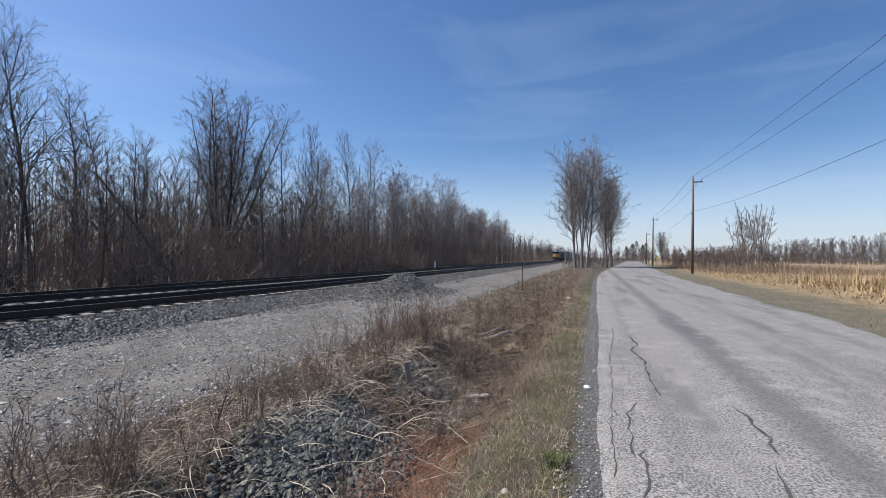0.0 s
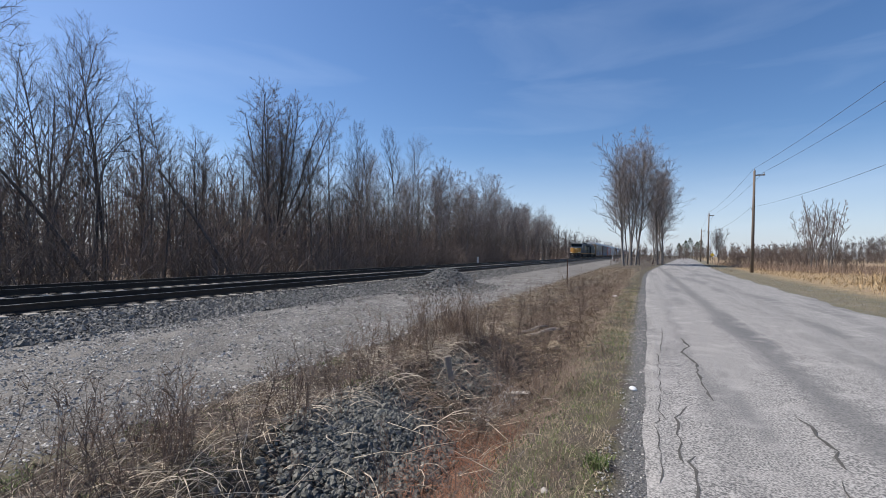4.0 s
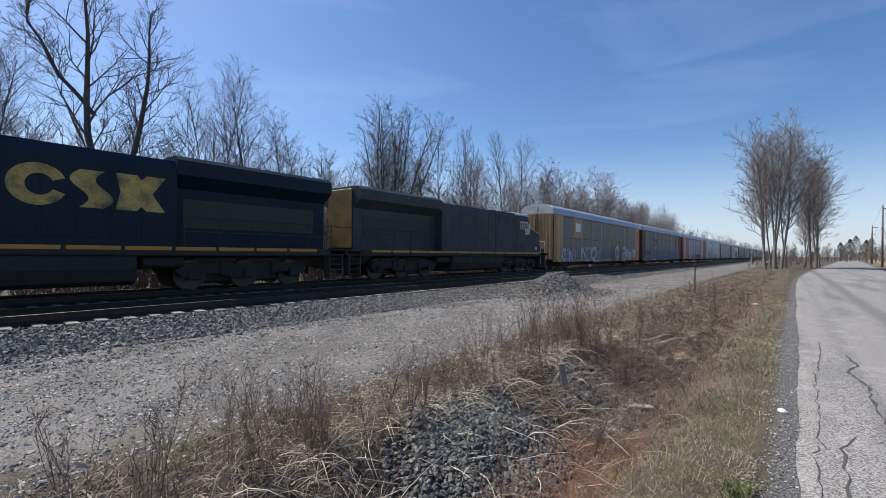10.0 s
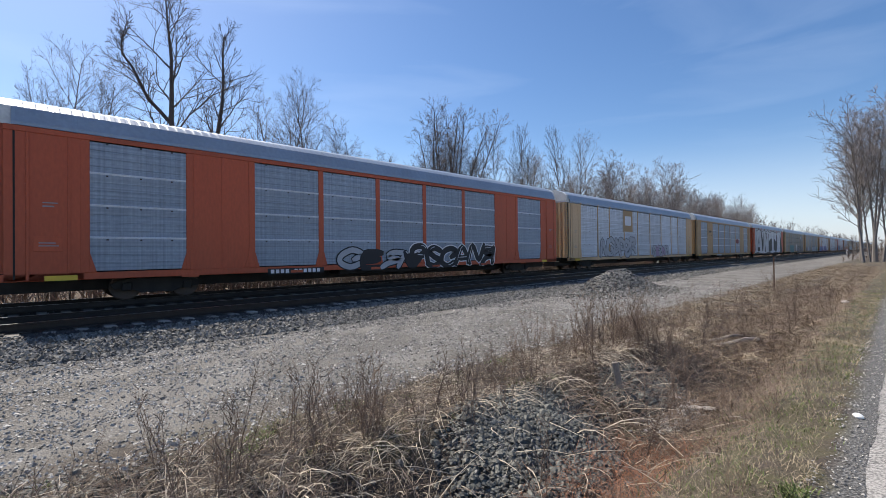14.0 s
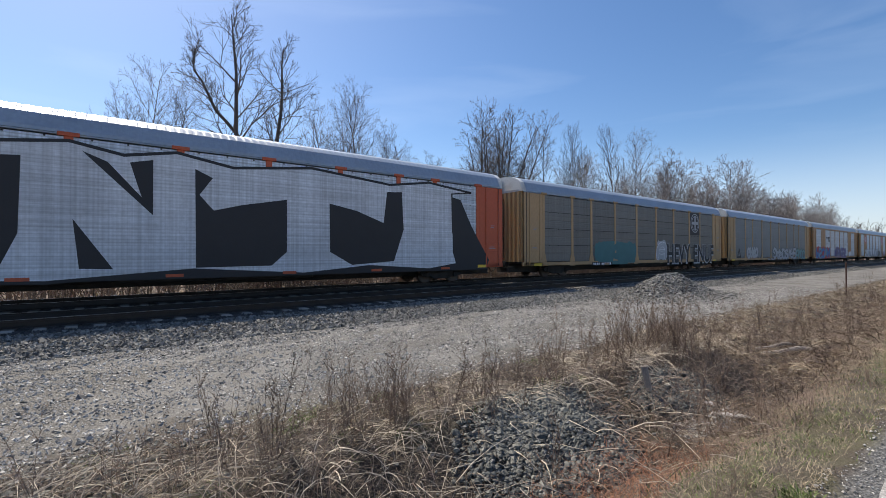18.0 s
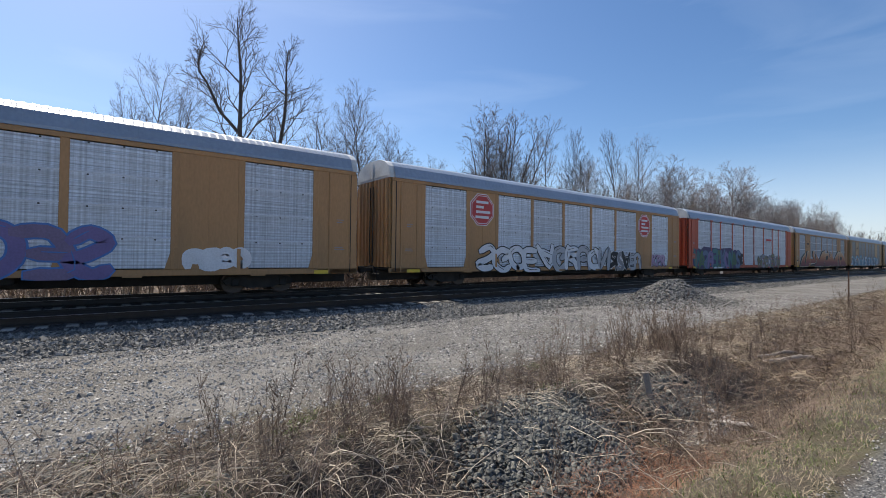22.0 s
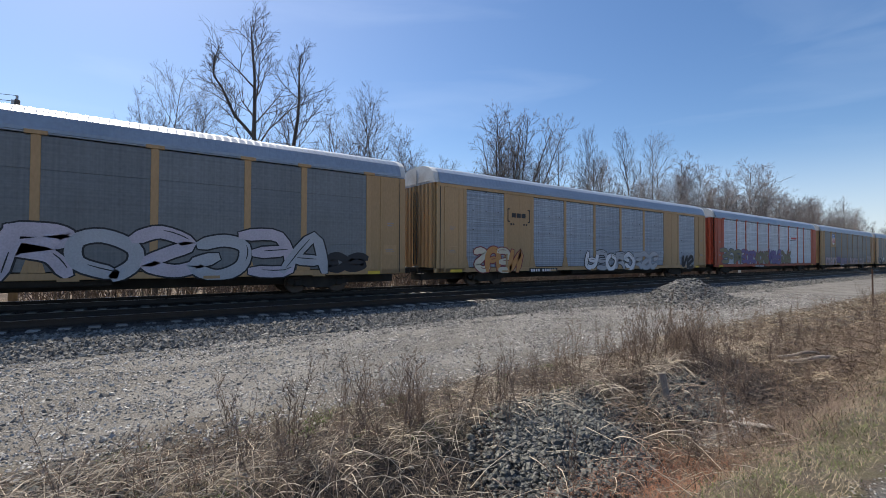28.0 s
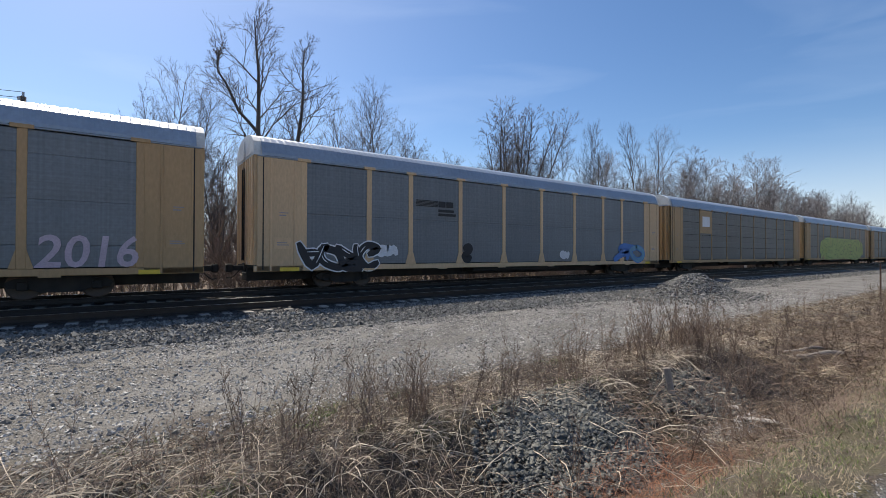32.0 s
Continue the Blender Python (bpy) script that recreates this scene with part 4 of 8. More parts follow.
# the wood's edge: singled-out trees
EDGE = "bare tree with an upswept crown at the wood's edge"
for kind, v, x, y, h, turn, wide, lab in (
        ("spread", 0, -29, 28.7, 15.4, 20, 1.05, "large bare tree with a broad dense crown above the wood"), ("forked", 0, -25.5, 6.9, 15.2, 0, 1.0, "tall bare tree whose trunk parts in two"),
        ("spread", 3, -26.2, 1.2, 11.2, 10, 0.8, EDGE), ("spread", 2, -26.4, 2.7, 10.8, 60, 0.8, EDGE), ("spread", 3, -26.5, 11.9, 12.8, 30, 0.75, EDGE),
        ("spread", 2, -27, 14.6, 12.6, 150, 0.8, EDGE), ("forest", 0, -27.2, 16.6, 11.4, 20, 1.0, EDGE), ("forest", 1, -26.8, 18.4, 10.6, 50, 1.0, EDGE), ("spread", 2, -29, 41.6, 16.0, 80, 0.55, EDGE), ("forest", 1, -29.5, 44.5, 14.2, 10, 0.8, EDGE),
        ("spread", 2, -29, 49.2, 16.8, 170, 0.55, EDGE), ("spread", 1, -29, 53.0, 16.4, 20, 0.7, EDGE), ("forest", 0, -29, 36.6, 13.6, 130, 0.9, EDGE)):
    full = {"spread": 14.5, "forked": 15.2, "forest": 13.5}[kind]
    plant_tree(kind, v, x, y, h / full, turn, label=lab, widen=wide)
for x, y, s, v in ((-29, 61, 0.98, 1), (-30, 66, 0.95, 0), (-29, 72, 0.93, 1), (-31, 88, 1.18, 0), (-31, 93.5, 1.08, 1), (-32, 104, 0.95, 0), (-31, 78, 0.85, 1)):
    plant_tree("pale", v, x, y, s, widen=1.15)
plant_tree("spread", 0, -33, 124, 1.05, 190, widen=1.1, label="large domed bare tree far along the wood")
TOP_Y = (-60, -20, -8, -4, 0.2, 1.2, 2.5, 6, 10, 12, 15, 17, 20, 24, 30, 34, 45, 60, 80, 100, 150, 700)
TOP_H = (7.0, 6.2, 5.6, 6.2, 8.2, 9.8, 9.8, 9.4, 9.8, 11.6, 11.6, 10.2, 9.5, 10, 11, 12, 12.3, 12.8, 12.8, 13.6, 14.5, 14.5)


def top(y):
    """Height of the wood's skyline along the track."""
    return np.interp(y, TOP_Y, TOP_H)


for i in range(104):          # near belt
    row = i % 2
    y = -20 + (i // 2) * 3.1 + rng.uniform(-1.4, 1.4)
    x = -26 - row * 3.2 + rng.uniform(-1.5, 1.5)
    kind = "forest" if rng.uniform() < 0.85 and top(y) > 8 else "sapling"
    # from y = 40 on, forest trees take the paler bark and twig variants
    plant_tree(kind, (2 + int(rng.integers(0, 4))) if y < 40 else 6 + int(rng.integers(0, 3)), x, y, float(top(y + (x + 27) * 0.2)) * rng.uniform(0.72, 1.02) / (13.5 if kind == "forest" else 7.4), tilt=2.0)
for i in range(66):
    y = -20 + i * 2.0 + rng.uniform(-0.8, 0.8)
    plant_tree("sapling", int(rng.integers(0, 4)), -24 - rng.uniform(0, 4), y, rng.uniform(0.5, 0.95), tilt=4)
for y0, y1, h in ((16.5, 21.0, 6.0), (24.0, 21.5, 5.0), (9.0, 13.0, 5.5)):
    thing("leaning_trunk", "dead leaning trunk caught among the trees", "dead tree", "dead trunks in the wood",
          geo=MB().tube([(-24.6, y1, gz(-24.6, y1)), (-25.2, (y0 + y1) / 2, h * 0.5), (-25.6, y0, h)], [0.10, 0.085, 0.05], 7), material=M["bark"])
for i in range(56):
    y = -22 + i * 2.3 + rng.uniform(-0.9, 0.9)
    x = -23.3 - rng.uniform(0, 2.2) - (3.5 if y < 2 else 0)
    s = rng.uniform(0.8, 1.3)
    b = thing("brush", TREE_LABELS["brush"], "brush", "brush along the wood", m=pose(x, y, gz(x, y), 0, 0, rng.uniform(0, 360)), geo=BRUSH[i % 4])
    b.scale = (s * 1.15, s * 1.15, s)
# the wood behind: stands too deep to tell tree from tree
fr = np.random.default_rng(3)
def stand(n, x0, x1, y0, y1, h0, h1, power=1.0):
    y = y0 + (y1 - y0) * fr.uniform(0, 1, n) ** power
    x = fr.uniform(x0, x1, n)
    return x, y, np.minimum(fr.uniform(h0, h1, n), top(y * (27 / -x)) * (-x / 27) * 0.5 + top(y) * 0.45)
tagged(new("deep_wood", woods("deep_wood", *stand(700, -66, -28.0, -50, 190, 8.5, 13.6), 1, 0.085, 24, 130, 0.27, 0.1, "twig", 0.014)), "deep stand of slender bare grey-brown trees", "woods", kind="stuff")
tagged(new("slender_stems", woods("slender_stems", *stand(1500, -64, -25, -45, 150, 7.5, 12.0), 19, 0.075, 7, 18, 0.2, 0.3, "twig", 0.014)), "countless slender grey-brown stems inside the wood", "woods", kind="stuff")
tagged(new("far_wood", woods("far_wood", *stand(480, -60, -25.5, 150, 620, 10, 14), 2, 0.16, 22, 90, twig_r=0.026)), "far stand of bare trees along the railway", "woods", kind="stuff")
tagged(new("undergrowth", woods("undergrowth", *stand(860, -46, -23.5, 2, 70, 3.0, 7.5), 3, 0.07, 16, 64, 0.3, 0.03, "brush", 0.016)), "dense brown undergrowth of saplings and brambles", "undergrowth", kind="stuff")
tagged(new("middle_undergrowth", woods("middle_undergrowth", *stand(330, -48, -23.5, 60, 170, 3.0, 6.0), 13, 0.09, 14, 50, 0.3, 0.03, "brush", 0.02)), "dense brown undergrowth of saplings and brambles", "undergrowth", kind="stuff")
tagged(new("far_undergrowth", woods("far_undergrowth", *stand(360, -40, -23.5, 150, 560, 3, 6), 4, 0.12, 14, 36, 0.3, 0.05, "brush", 0.026)), "dense brown undergrowth farther along the railway", "undergrowth", kind="stuff")

# trees between road and track, far on
for x, y, s, v, w in ((-2.9, 79, 1.3, 0, 1.0), (-1.9, 81, 1.4, 1, 1.05), (-1.2, 84, 1.3, 0, 1.0), (-3.4, 86, 1.15, 1, 0.9), (-2.4, 83, 1.2, 0, 0.7), (-0.6, 86, 1.2, 0, 0.75), (3.6, 93, 1.05, 0, 0.8), (2.4, 89, 1.12, 0, 1.0), (3.1, 91, 1.16, 1, 1.0), (1.7, 95, 1.0, 0, 1.0), (4.2, 118, 0.8, 0, 1.1), (2.5, 125, 0.75, 1, 0.9)):
    plant_tree("pale", v, x, y, s, group="trees beside the road", label="tall pale bare tree beside the country road", widen=w)
tagged(new("roadside_brush", woods("roadside_brush", fr.uniform(-6, 2.5, 60), fr.uniform(80, 150, 60), fr.uniform(0.8, 2.4, 60), 6, 0.06, 14, 50, 0.25, 0.05, "brush")), "pale scrub around the roadside trees", "scrub", kind="stuff")

# ---- the train ----
def panel_mat(name, color, lines=0.35, plaid=0.18, rough=0.5, metal=0.25, pitch=0.105):
    """Ribbed galvanised sheet: dark horizontal rib lines, faint streaks down and along."""
    m = mat(name, color, rough, metal, vary=0.16, scale=0.7, fine=9, obj_vary=0.10, stain=tuple(c * 0.55 for c in color), stain_amt=0.35)
    n, l = m.node_tree.nodes, m.node_tree.links
    b = n["Principled BSDF"]
    old = b.inputs["Base Color"].links[0].from_socket
    tc, sp = n.new("ShaderNodeTexCoord"), n.new("ShaderNodeSeparateXYZ")
    l.new(tc.outputs["Object"], sp.inputs[0])
    fr, mr = n.new("ShaderNodeMath"), n.new("ShaderNodeMapRange")
    fr.operation = "PINGPONG"
    fr.inputs[1].default_value = pitch / 2
    l.new(sp.outputs["Z"], fr.inputs[0])
    mr.inputs["From Max"].default_value = pitch * 0.22
    mr.inputs["To Min"].default_value, mr.inputs["To Max"].default_value = 1 - lines, 1
    l.new(fr.outputs[0], mr.inputs["Value"])
    val = mr.outputs["Result"]
    for stretch in ((1, 0.05, 7), (1, 7, 0.05)):
        mp, ns, m2, mu = n.new("ShaderNodeMapping"), n.new("ShaderNodeTexNoise"), n.new("ShaderNodeMapRange"), n.new("ShaderNodeMath")
        mp.inputs["Scale"].default_value = stretch
        l.new(tc.outputs["Object"], mp.inputs["Vector"])
        ns.inputs["Scale"].default_value, ns.inputs["Detail"].default_value = 2.0, 4
        l.new(mp.outputs["Vector"], ns.inputs["Vector"])
        m2.inputs["From Min"].default_value, m2.inputs["From Max"].default_value = 0.35, 0.65
        m2.inputs["To Min"].default_value, m2.inputs["To Max"].default_value = 1 - plaid, 1 + plaid * 0.6
        l.new(ns.outputs["Fac"], m2.inputs["Value"])
        mu.operation = "MULTIPLY"
        l.new(val, mu.inputs[0])
        l.new(m2.outputs["Result"], mu.inputs[1])
        val = mu.outputs[0]
    sc = n.new("ShaderNodeVectorMath")
    sc.operation = "SCALE"
    l.new(old, sc.inputs[0])
    l.new(val, sc.inputs["Scale"])
    l.new(sc.outputs["Vector"], b.inputs["Base Color"])
    return m


grime = dict(vary=0.14, scale=0.8, fine=14, stretch=(1, 1, 0.35))
defmat("rack_yellow", (0.43, 0.27, 0.13), 0.55, stain=(0.25, 0.16, 0.07), stain_amt=0.4, obj_vary=0.06, **grime)
defmat("rack_tan", (0.62, 0.42, 0.24), 0.55, stain=(0.28, 0.2, 0.1), stain_amt=0.35, obj_vary=0.06, **grime)
defmat("rack_gold", (0.42, 0.225, 0.095), 0.55, stain=(0.17, 0.11, 0.05), stain_amt=0.4, obj_vary=0.06, **grime)
defmat("rack_orange", (0.48, 0.085, 0.03), 0.5, stain=(0.25, 0.06, 0.025), stain_amt=0.3, obj_vary=0.05, **grime)
defmat("rack_red", (0.42, 0.075, 0.035), 0.5, stain=(0.2, 0.05, 0.03), stain_amt=0.35, obj_vary=0.05, **grime)
defmat("rack_brown", (0.115, 0.05, 0.042), 0.6, stain=(0.06, 0.03, 0.028), stain_amt=0.4, obj_vary=0.06, **grime)
M["panel_bright"] = panel_mat("panel_bright", (0.60, 0.65, 0.72), 0.26, 0.22)
M["panel_steel"] = panel_mat("panel_steel", (0.33, 0.38, 0.45), 0.30, 0.22)
M["panel_blue"] = panel_mat("panel_blue", (0.29, 0.345, 0.42), 0.12, 0.16)
M["panel_dark"] = panel_mat("panel_dark", (0.165, 0.158, 0.146), 0.04, 0.15)
M["panel_mid"] = panel_mat("panel_mid", (0.165, 0.18, 0.195), 0.02, 0.10)
M["panel_violet"] = panel_mat("panel_violet", (0.155, 0.145, 0.145), 0.05, 0.15)
defmat("panel_bead", (0.62, 0.66, 0.72), 0.45, metal=0.2, vary=0.15, scale=0.8, fine=9)
defmat("rack_roof", (0.29, 0.34, 0.41), 0.4, metal=0.15, vary=0.12, scale=0.6, fine=8, obj_vary=0.06)
defmat("rack_cap", (0.66, 0.65, 0.62), 0.55, vary=0.15, scale=1.5, fine=14, stain=(0.32, 0.25, 0.18), stain_amt=0.5)
defmat("yellow_mark", (0.75, 0.5, 0.05), 0.5, vary=0.1)
for key, c in (("g_black", (0.018, 0.018, 0.022)), ("g_white", (0.72, 0.72, 0.74)), ("g_silver", (0.42, 0.43, 0.46)), ("g_blue", (0.07, 0.19, 0.48)), ("g_sky", (0.13, 0.3, 0.42)),
               ("g_violet", (0.18, 0.14, 0.31)), ("g_teal", (0.05, 0.17, 0.18)), ("g_red", (0.5, 0.06, 0.06)), ("g_orange", (0.55, 0.25, 0.08)), ("g_maroon", (0.22, 0.04, 0.05)),
               ("g_pink", (0.42, 0.3, 0.42)), ("g_green", (0.07, 0.15, 0.08)), ("g_cream", (0.62, 0.55, 0.42)), ("g_lime", (0.45, 0.5, 0.15)), ("g_grey", (0.26, 0.26, 0.28))):
    defmat(key, c, 0.6, vary=0.14, scale=1.5, fine=18)
for key, c in (("g_maroon_pale", (0.26, 0.10, 0.10)), ("g_blue_grey", (0.10, 0.16, 0.26)), ("g_teal_pale", (0.16, 0.32, 0.33)), ("g_olive", (0.22, 0.20, 0.12)), ("g_ice", (0.42, 0.52, 0.60)),
               ("g_rose_pale", (0.52, 0.46, 0.52)), ("g_violet_dark", (0.05, 0.045, 0.12)), ("g_mauve", (0.20, 0.15, 0.25)), ("g_slate", (0.15, 0.145, 0.16))):
    defmat(key, c, 0.6, vary=0.18, scale=1.5, fine=18)
defmat("g_navy", (0.03, 0.06, 0.14), 0.6, vary=0.2, scale=1.5, fine=18)
defmat("g_rose", (0.50, 0.40, 0.46), 0.6, vary=0.2, scale=1.5, fine=18)
defmat("g_violet_pale", (0.30, 0.25, 0.40), 0.6, vary=0.2, scale=1.5, fine=18)
M["g_white_ribbed"] = panel_mat("g_white_ribbed", (0.60, 0.62, 0.66), 0.16, 0.16, rough=0.6, metal=0.0)
# sprayed fade from tan at the top of the letters to dark red at the sill
fade = mat("g_fade", (0.5, 0.35, 0.2), 0.6, vary=0.15, scale=1.5, fine=18)
_n, _l = fade.node_tree.nodes, fade.node_tree.links
_tc, _sp, _mr, _cr = _n.new("ShaderNodeTexCoord"), _n.new("ShaderNodeSeparateXYZ"), _n.new("ShaderNodeMapRange"), _n.new("ShaderNodeValToRGB")
_l.new(_tc.outputs["Object"], _sp.inputs[0])
_l.new(_sp.outputs["Z"], _mr.inputs["Value"])
_mr.inputs["From Min"].default_value, _mr.inputs["From Max"].default_value = 0.7, 2.8
_cr.color_ramp.elements[0].color, _cr.color_ramp.elements[1].color = (0.12, 0.03, 0.05, 1), (0.45, 0.34, 0.23, 1)
for _p, _c in ((0.28, (0.22, 0.045, 0.05, 1)), (0.52, (0.40, 0.14, 0.06, 1)), (0.78, (0.46, 0.27, 0.15, 1))):
    _cr.color_ramp.elements.new(_p).color = _c
_l.new(_mr.outputs["Result"], _cr.inputs["Fac"])
_l.new(_cr.outputs["Color"], _n["Principled BSDF"].inputs["Base Color"])
M["g_fade"] = fade
defmat("loco_blue", (0.008, 0.019, 0.035), 0.5, vary=0.22, scale=0.8, fine=10, stain=(0.014, 0.018, 0.024), stain_amt=0.5)
defmat("loco_dirty", (0.05, 0.06, 0.068), 0.55, vary=0.25, scale=0.7, fine=9, stain=(0.045, 0.05, 0.052), stain_amt=0.6)
defmat("loco_yellow", (0.46, 0.22, 0.03), 0.55, vary=0.15, scale=1.5, fine=14, stain=(0.3, 0.17, 0.03), stain_amt=0.4)
defmat("hood_end", (0.20, 0.13, 0.035), 0.6, vary=0.3, scale=1.5, fine=14, stain=(0.07, 0.05, 0.025), stain_amt=0.7)
defmat("emblem_faded", (0.36, 0.27, 0.075), 0.6, vary=0.4, scale=3, fine=14, stain=(0.01, 0.018, 0.036), stain_amt=0.8)
# one pale tone shared by cab roof, nose edge, window frames and front handrails
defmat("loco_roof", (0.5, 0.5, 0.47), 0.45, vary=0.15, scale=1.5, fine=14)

for key in ("loco_blue", "loco_dirty"):
    M[key].node_tree.nodes["Principled BSDF"].inputs["Specular IOR Level"].default_value = 0.15
TRAIN_V, TRAIN_S, PITCH = -23.4, 268.3, 28.4
MOVERS = []
HALF, END, SILL0, SILL1, EAVE, TOP = 1.6, 13.42, 0.62, 0.93, 4.90, 5.83
END_W, BAYS = 1.77, 9
EDGES = (-11.65, -8.95, -6.95, -4.2, -1.4, 1.4, 4.2, 6.95, 8.95, 11.65)
_cache = {}


def shared(key, make):
    if key not in _cache:
        _cache[key] = make()
    return _cache[key]


def rib_panel(w, h, mt, strips):
    """A pressed side panel: wide flat strips between shallow ribs, in the y-z plane, facing +x."""
    def make():
        mb = MB()
        prof, z = [], 0.0
        n = 16 if mt in ("panel_bright", "panel_blue", "panel_steel") else strips * 2
        for i in range(n):
            z0, z1 = h * i / n, h * (i + 1) / n
            prof += [(0.0, z0 + 0.01), (0.0, z1 - 0.035), (-0.013, z1 - 0.025), (-0.013, z1)]
        for s in range(1, strips):
            zc = h * s / strips
            prof = [(0.010 if abs(zz - zc) < 0.1 else x, zz) for x, zz in prof]
        vs = [(x, y, zz) for x, zz in prof for y in (-w / 2, w / 2)]
        mb.add(vs, [(2 * i, 2 * i + 1, 2 * i + 3, 2 * i + 2) for i in range(len(prof) - 1)])
        mb.box(-0.05, -0.02, -w / 2, w / 2, 0, h)
        if mt in ("panel_blue", "panel_bright"):
            mb.cur = 1
            for s in range(1, strips):
                zc = h * s / strips
                mb.add([(-0.012, -w / 2, zc - 0.09), (-0.012, w / 2, zc - 0.09), (0.020, w / 2, zc + 0.05), (0.020, -w / 2, zc + 0.05), (-0.012, w / 2, zc + 0.09), (-0.012, -w / 2, zc + 0.09)], [(0, 1, 2, 3), (3, 2, 4, 5)])
            mb.cur = 0
        if mt in ("panel_dark", "panel_violet"):
            mb.cur = 2
            for s in range(1, strips):
                mb.box(0.0, 0.016, -w / 2, w / 2, h * s / strips - 0.022, h * s / strips + 0.008)
        mb.cur = 2
        for s in range(1, strips + 1):
            for k in range(3 if strips > 1 and mt != "panel_mid" else 0):
                yy = -w / 2 + w * (k + 0.5) / 3
                mb.box(0.005, 0.024, yy - 0.025, yy + 0.025, h * s / strips - 0.05, h * s / strips - 0.01)
        return mb.mesh("panel", [M[mt], M["panel_bead"], M["under"]])
    return shared(("panel", round(w, 3), round(h, 3), mt, strips), make)


def roof_mesh():
    def make():
        mb = MB()
        arc = [(-HALF - 0.03, EAVE), (-1.44, 5.42), (-1.18, 5.61), (-0.72, 5.77), (0, TOP), (0.72, 5.77), (1.18, 5.61), (1.44, 5.42), (HALF + 0.02, EAVE + 0.1), (HALF + 0.03, EAVE)]
        n, L = 104, 2 * END - 0.5
        ys, lift = [], []
        for i in range(n):
            y0 = -L / 2 + L * i / n
            p = L / n
            ys += [y0, y0 + 0.30 * p, y0 + 0.42 * p, y0 + 0.88 * p]
            lift += [0.0, 0.0, 0.012, 0.012]
        ys.append(L / 2)
        lift.append(0.0)
        vs = []
        for y, q in zip(ys, lift):
            for x, z in arc:
                k = q if z > 5.5 else 0.4 * q if z > 5.3 else 0
                s = math.hypot(x, (z - 4.3))
                vs.append((x + k * x / s, y, z + k * (z - 4.3) / s))
        m = len(arc)
        fs = [(i * m + j, i * m + j + 1, (i + 1) * m + j + 1, (i + 1) * m + j) for i in range(len(ys) - 1) for j in range(m - 1)]
        mb.add(vs, fs)
        mb.box(-HALF, HALF, -L / 2, L / 2, EAVE - 0.04, EAVE - 0.005)
        return mb.mesh("roof", M["rack_roof"])
    return shared("roof", make)


def cap_mesh():
    def make():
        arc = [(-HALF + 0.03, EAVE), (-1.42, 5.42), (-1.17, 5.62), (-0.7, 5.78), (0, TOP + 0.01), (0.7, 5.78), (1.17, 5.62), (1.42, 5.42), (HALF - 0.03, EAVE)]
        mb = MB().prism(arc, 1, -0.01, 0.34)
        mb.box(-0.03, 0.03, -0.03, 0.0, 4.9, 5.7)
        mb.box(-1.3, 1.3, -0.025, -0.01, 5.0, 5.05)
        return mb.mesh("roof_end_cap", M["rack_cap"])
    return shared("cap", make)


def truck_mesh():
    def make():
        fr = MB()
        for sx in (-1, 1):
            out = [(-1.25, 0.50), (-1.05, 0.62), (-0.45, 0.70), (0.45, 0.70), (1.05, 0.62), (1.25, 0.50), (1.15, 0.36), (0.75, 0.36), (0.45, 0.22), (-0.45, 0.22), (-0.75, 0.36), (-1.15, 0.36)]
            fr.prism(out, 0, *sorted((sx * 0.92, sx * 1.06)))
            for k in (-0.18, 0, 0.18):
                fr.cyl((sx * 0.99, k, 0.26), (sx * 0.99, k, 0.60), 0.07, 8)
            for k in (-0.84, 0.84):
                fr.box(min(sx * 0.9, sx * 1.12), max(sx * 0.9, sx * 1.12), k - 0.13, k + 0.13, 0.30, 0.56, 0.03)
        fr.box(-1.0, 1.0, -0.2, 0.2, 0.42, 0.66, 0.03)
        wh = MB()
        prof = [(0.36, 0.0), (0.42, 0.0), (0.42, 0.14), (0.38, 0.145), (0.38, 0.16), (0.10, 0.12), (0.10, -0.02), (0.33, 0.01)]
        n = 20
        vs = [(x, r * math.cos(2 * math.pi * k / n), r * math.sin(2 * math.pi * k / n)) for k in range(n) for r, x in prof]
        m = len(prof)
        wh.add(vs, [(k * m + j, k * m + (j + 1) % m, ((k + 1) % n) * m + (j + 1) % m, ((k + 1) % n) * m + j) for k in range(n) for j in range(m)])
        return fr.mesh("truck_frame", M["under"]), wh.mesh("wheel", M["wheel"])
    return shared("truck", make)


def add_truck(car, y):
    fr, wh = truck_mesh()
    t = part("truck_frame", fr, None, car, m=pose(0, y, 0))
    for yy in (-0.84, 0.84):
        for sx in (0, 180):
            part("wheel", wh, None, t, m=pose(0.68 if sx == 0 else -0.68, yy, 0.42, 0, 0, sx))
    return t


def coupler_mesh():
    def make():
        mb = MB()
        mb.box(-0.09, 0.09, -0.02, 0.62, 0.72, 0.92, 0.02)
        mb.box(-0.16, 0.14, 0.42, 0.66, 0.66, 0.98, 0.05)
        mb.box(-0.28, 0.28, -0.35, 0.05, 0.62, 1.0, 0.03)
        hose = [(0.3, 0.05, 0.8), (0.34, 0.25, 0.55), (0.30, 0.42, 0.42), (0.22, 0.58, 0.46)]
        mb.tube(hose, [0.025] * 4, 6)
        mb.tube([(-0.9, -0.02, 0.72), (-0.9, 0.12, 0.66), (0.0, 0.14, 0.64)], [0.014] * 3, 5)
        return mb.mesh("coupler", M["under"])
    return shared("coupler", make)


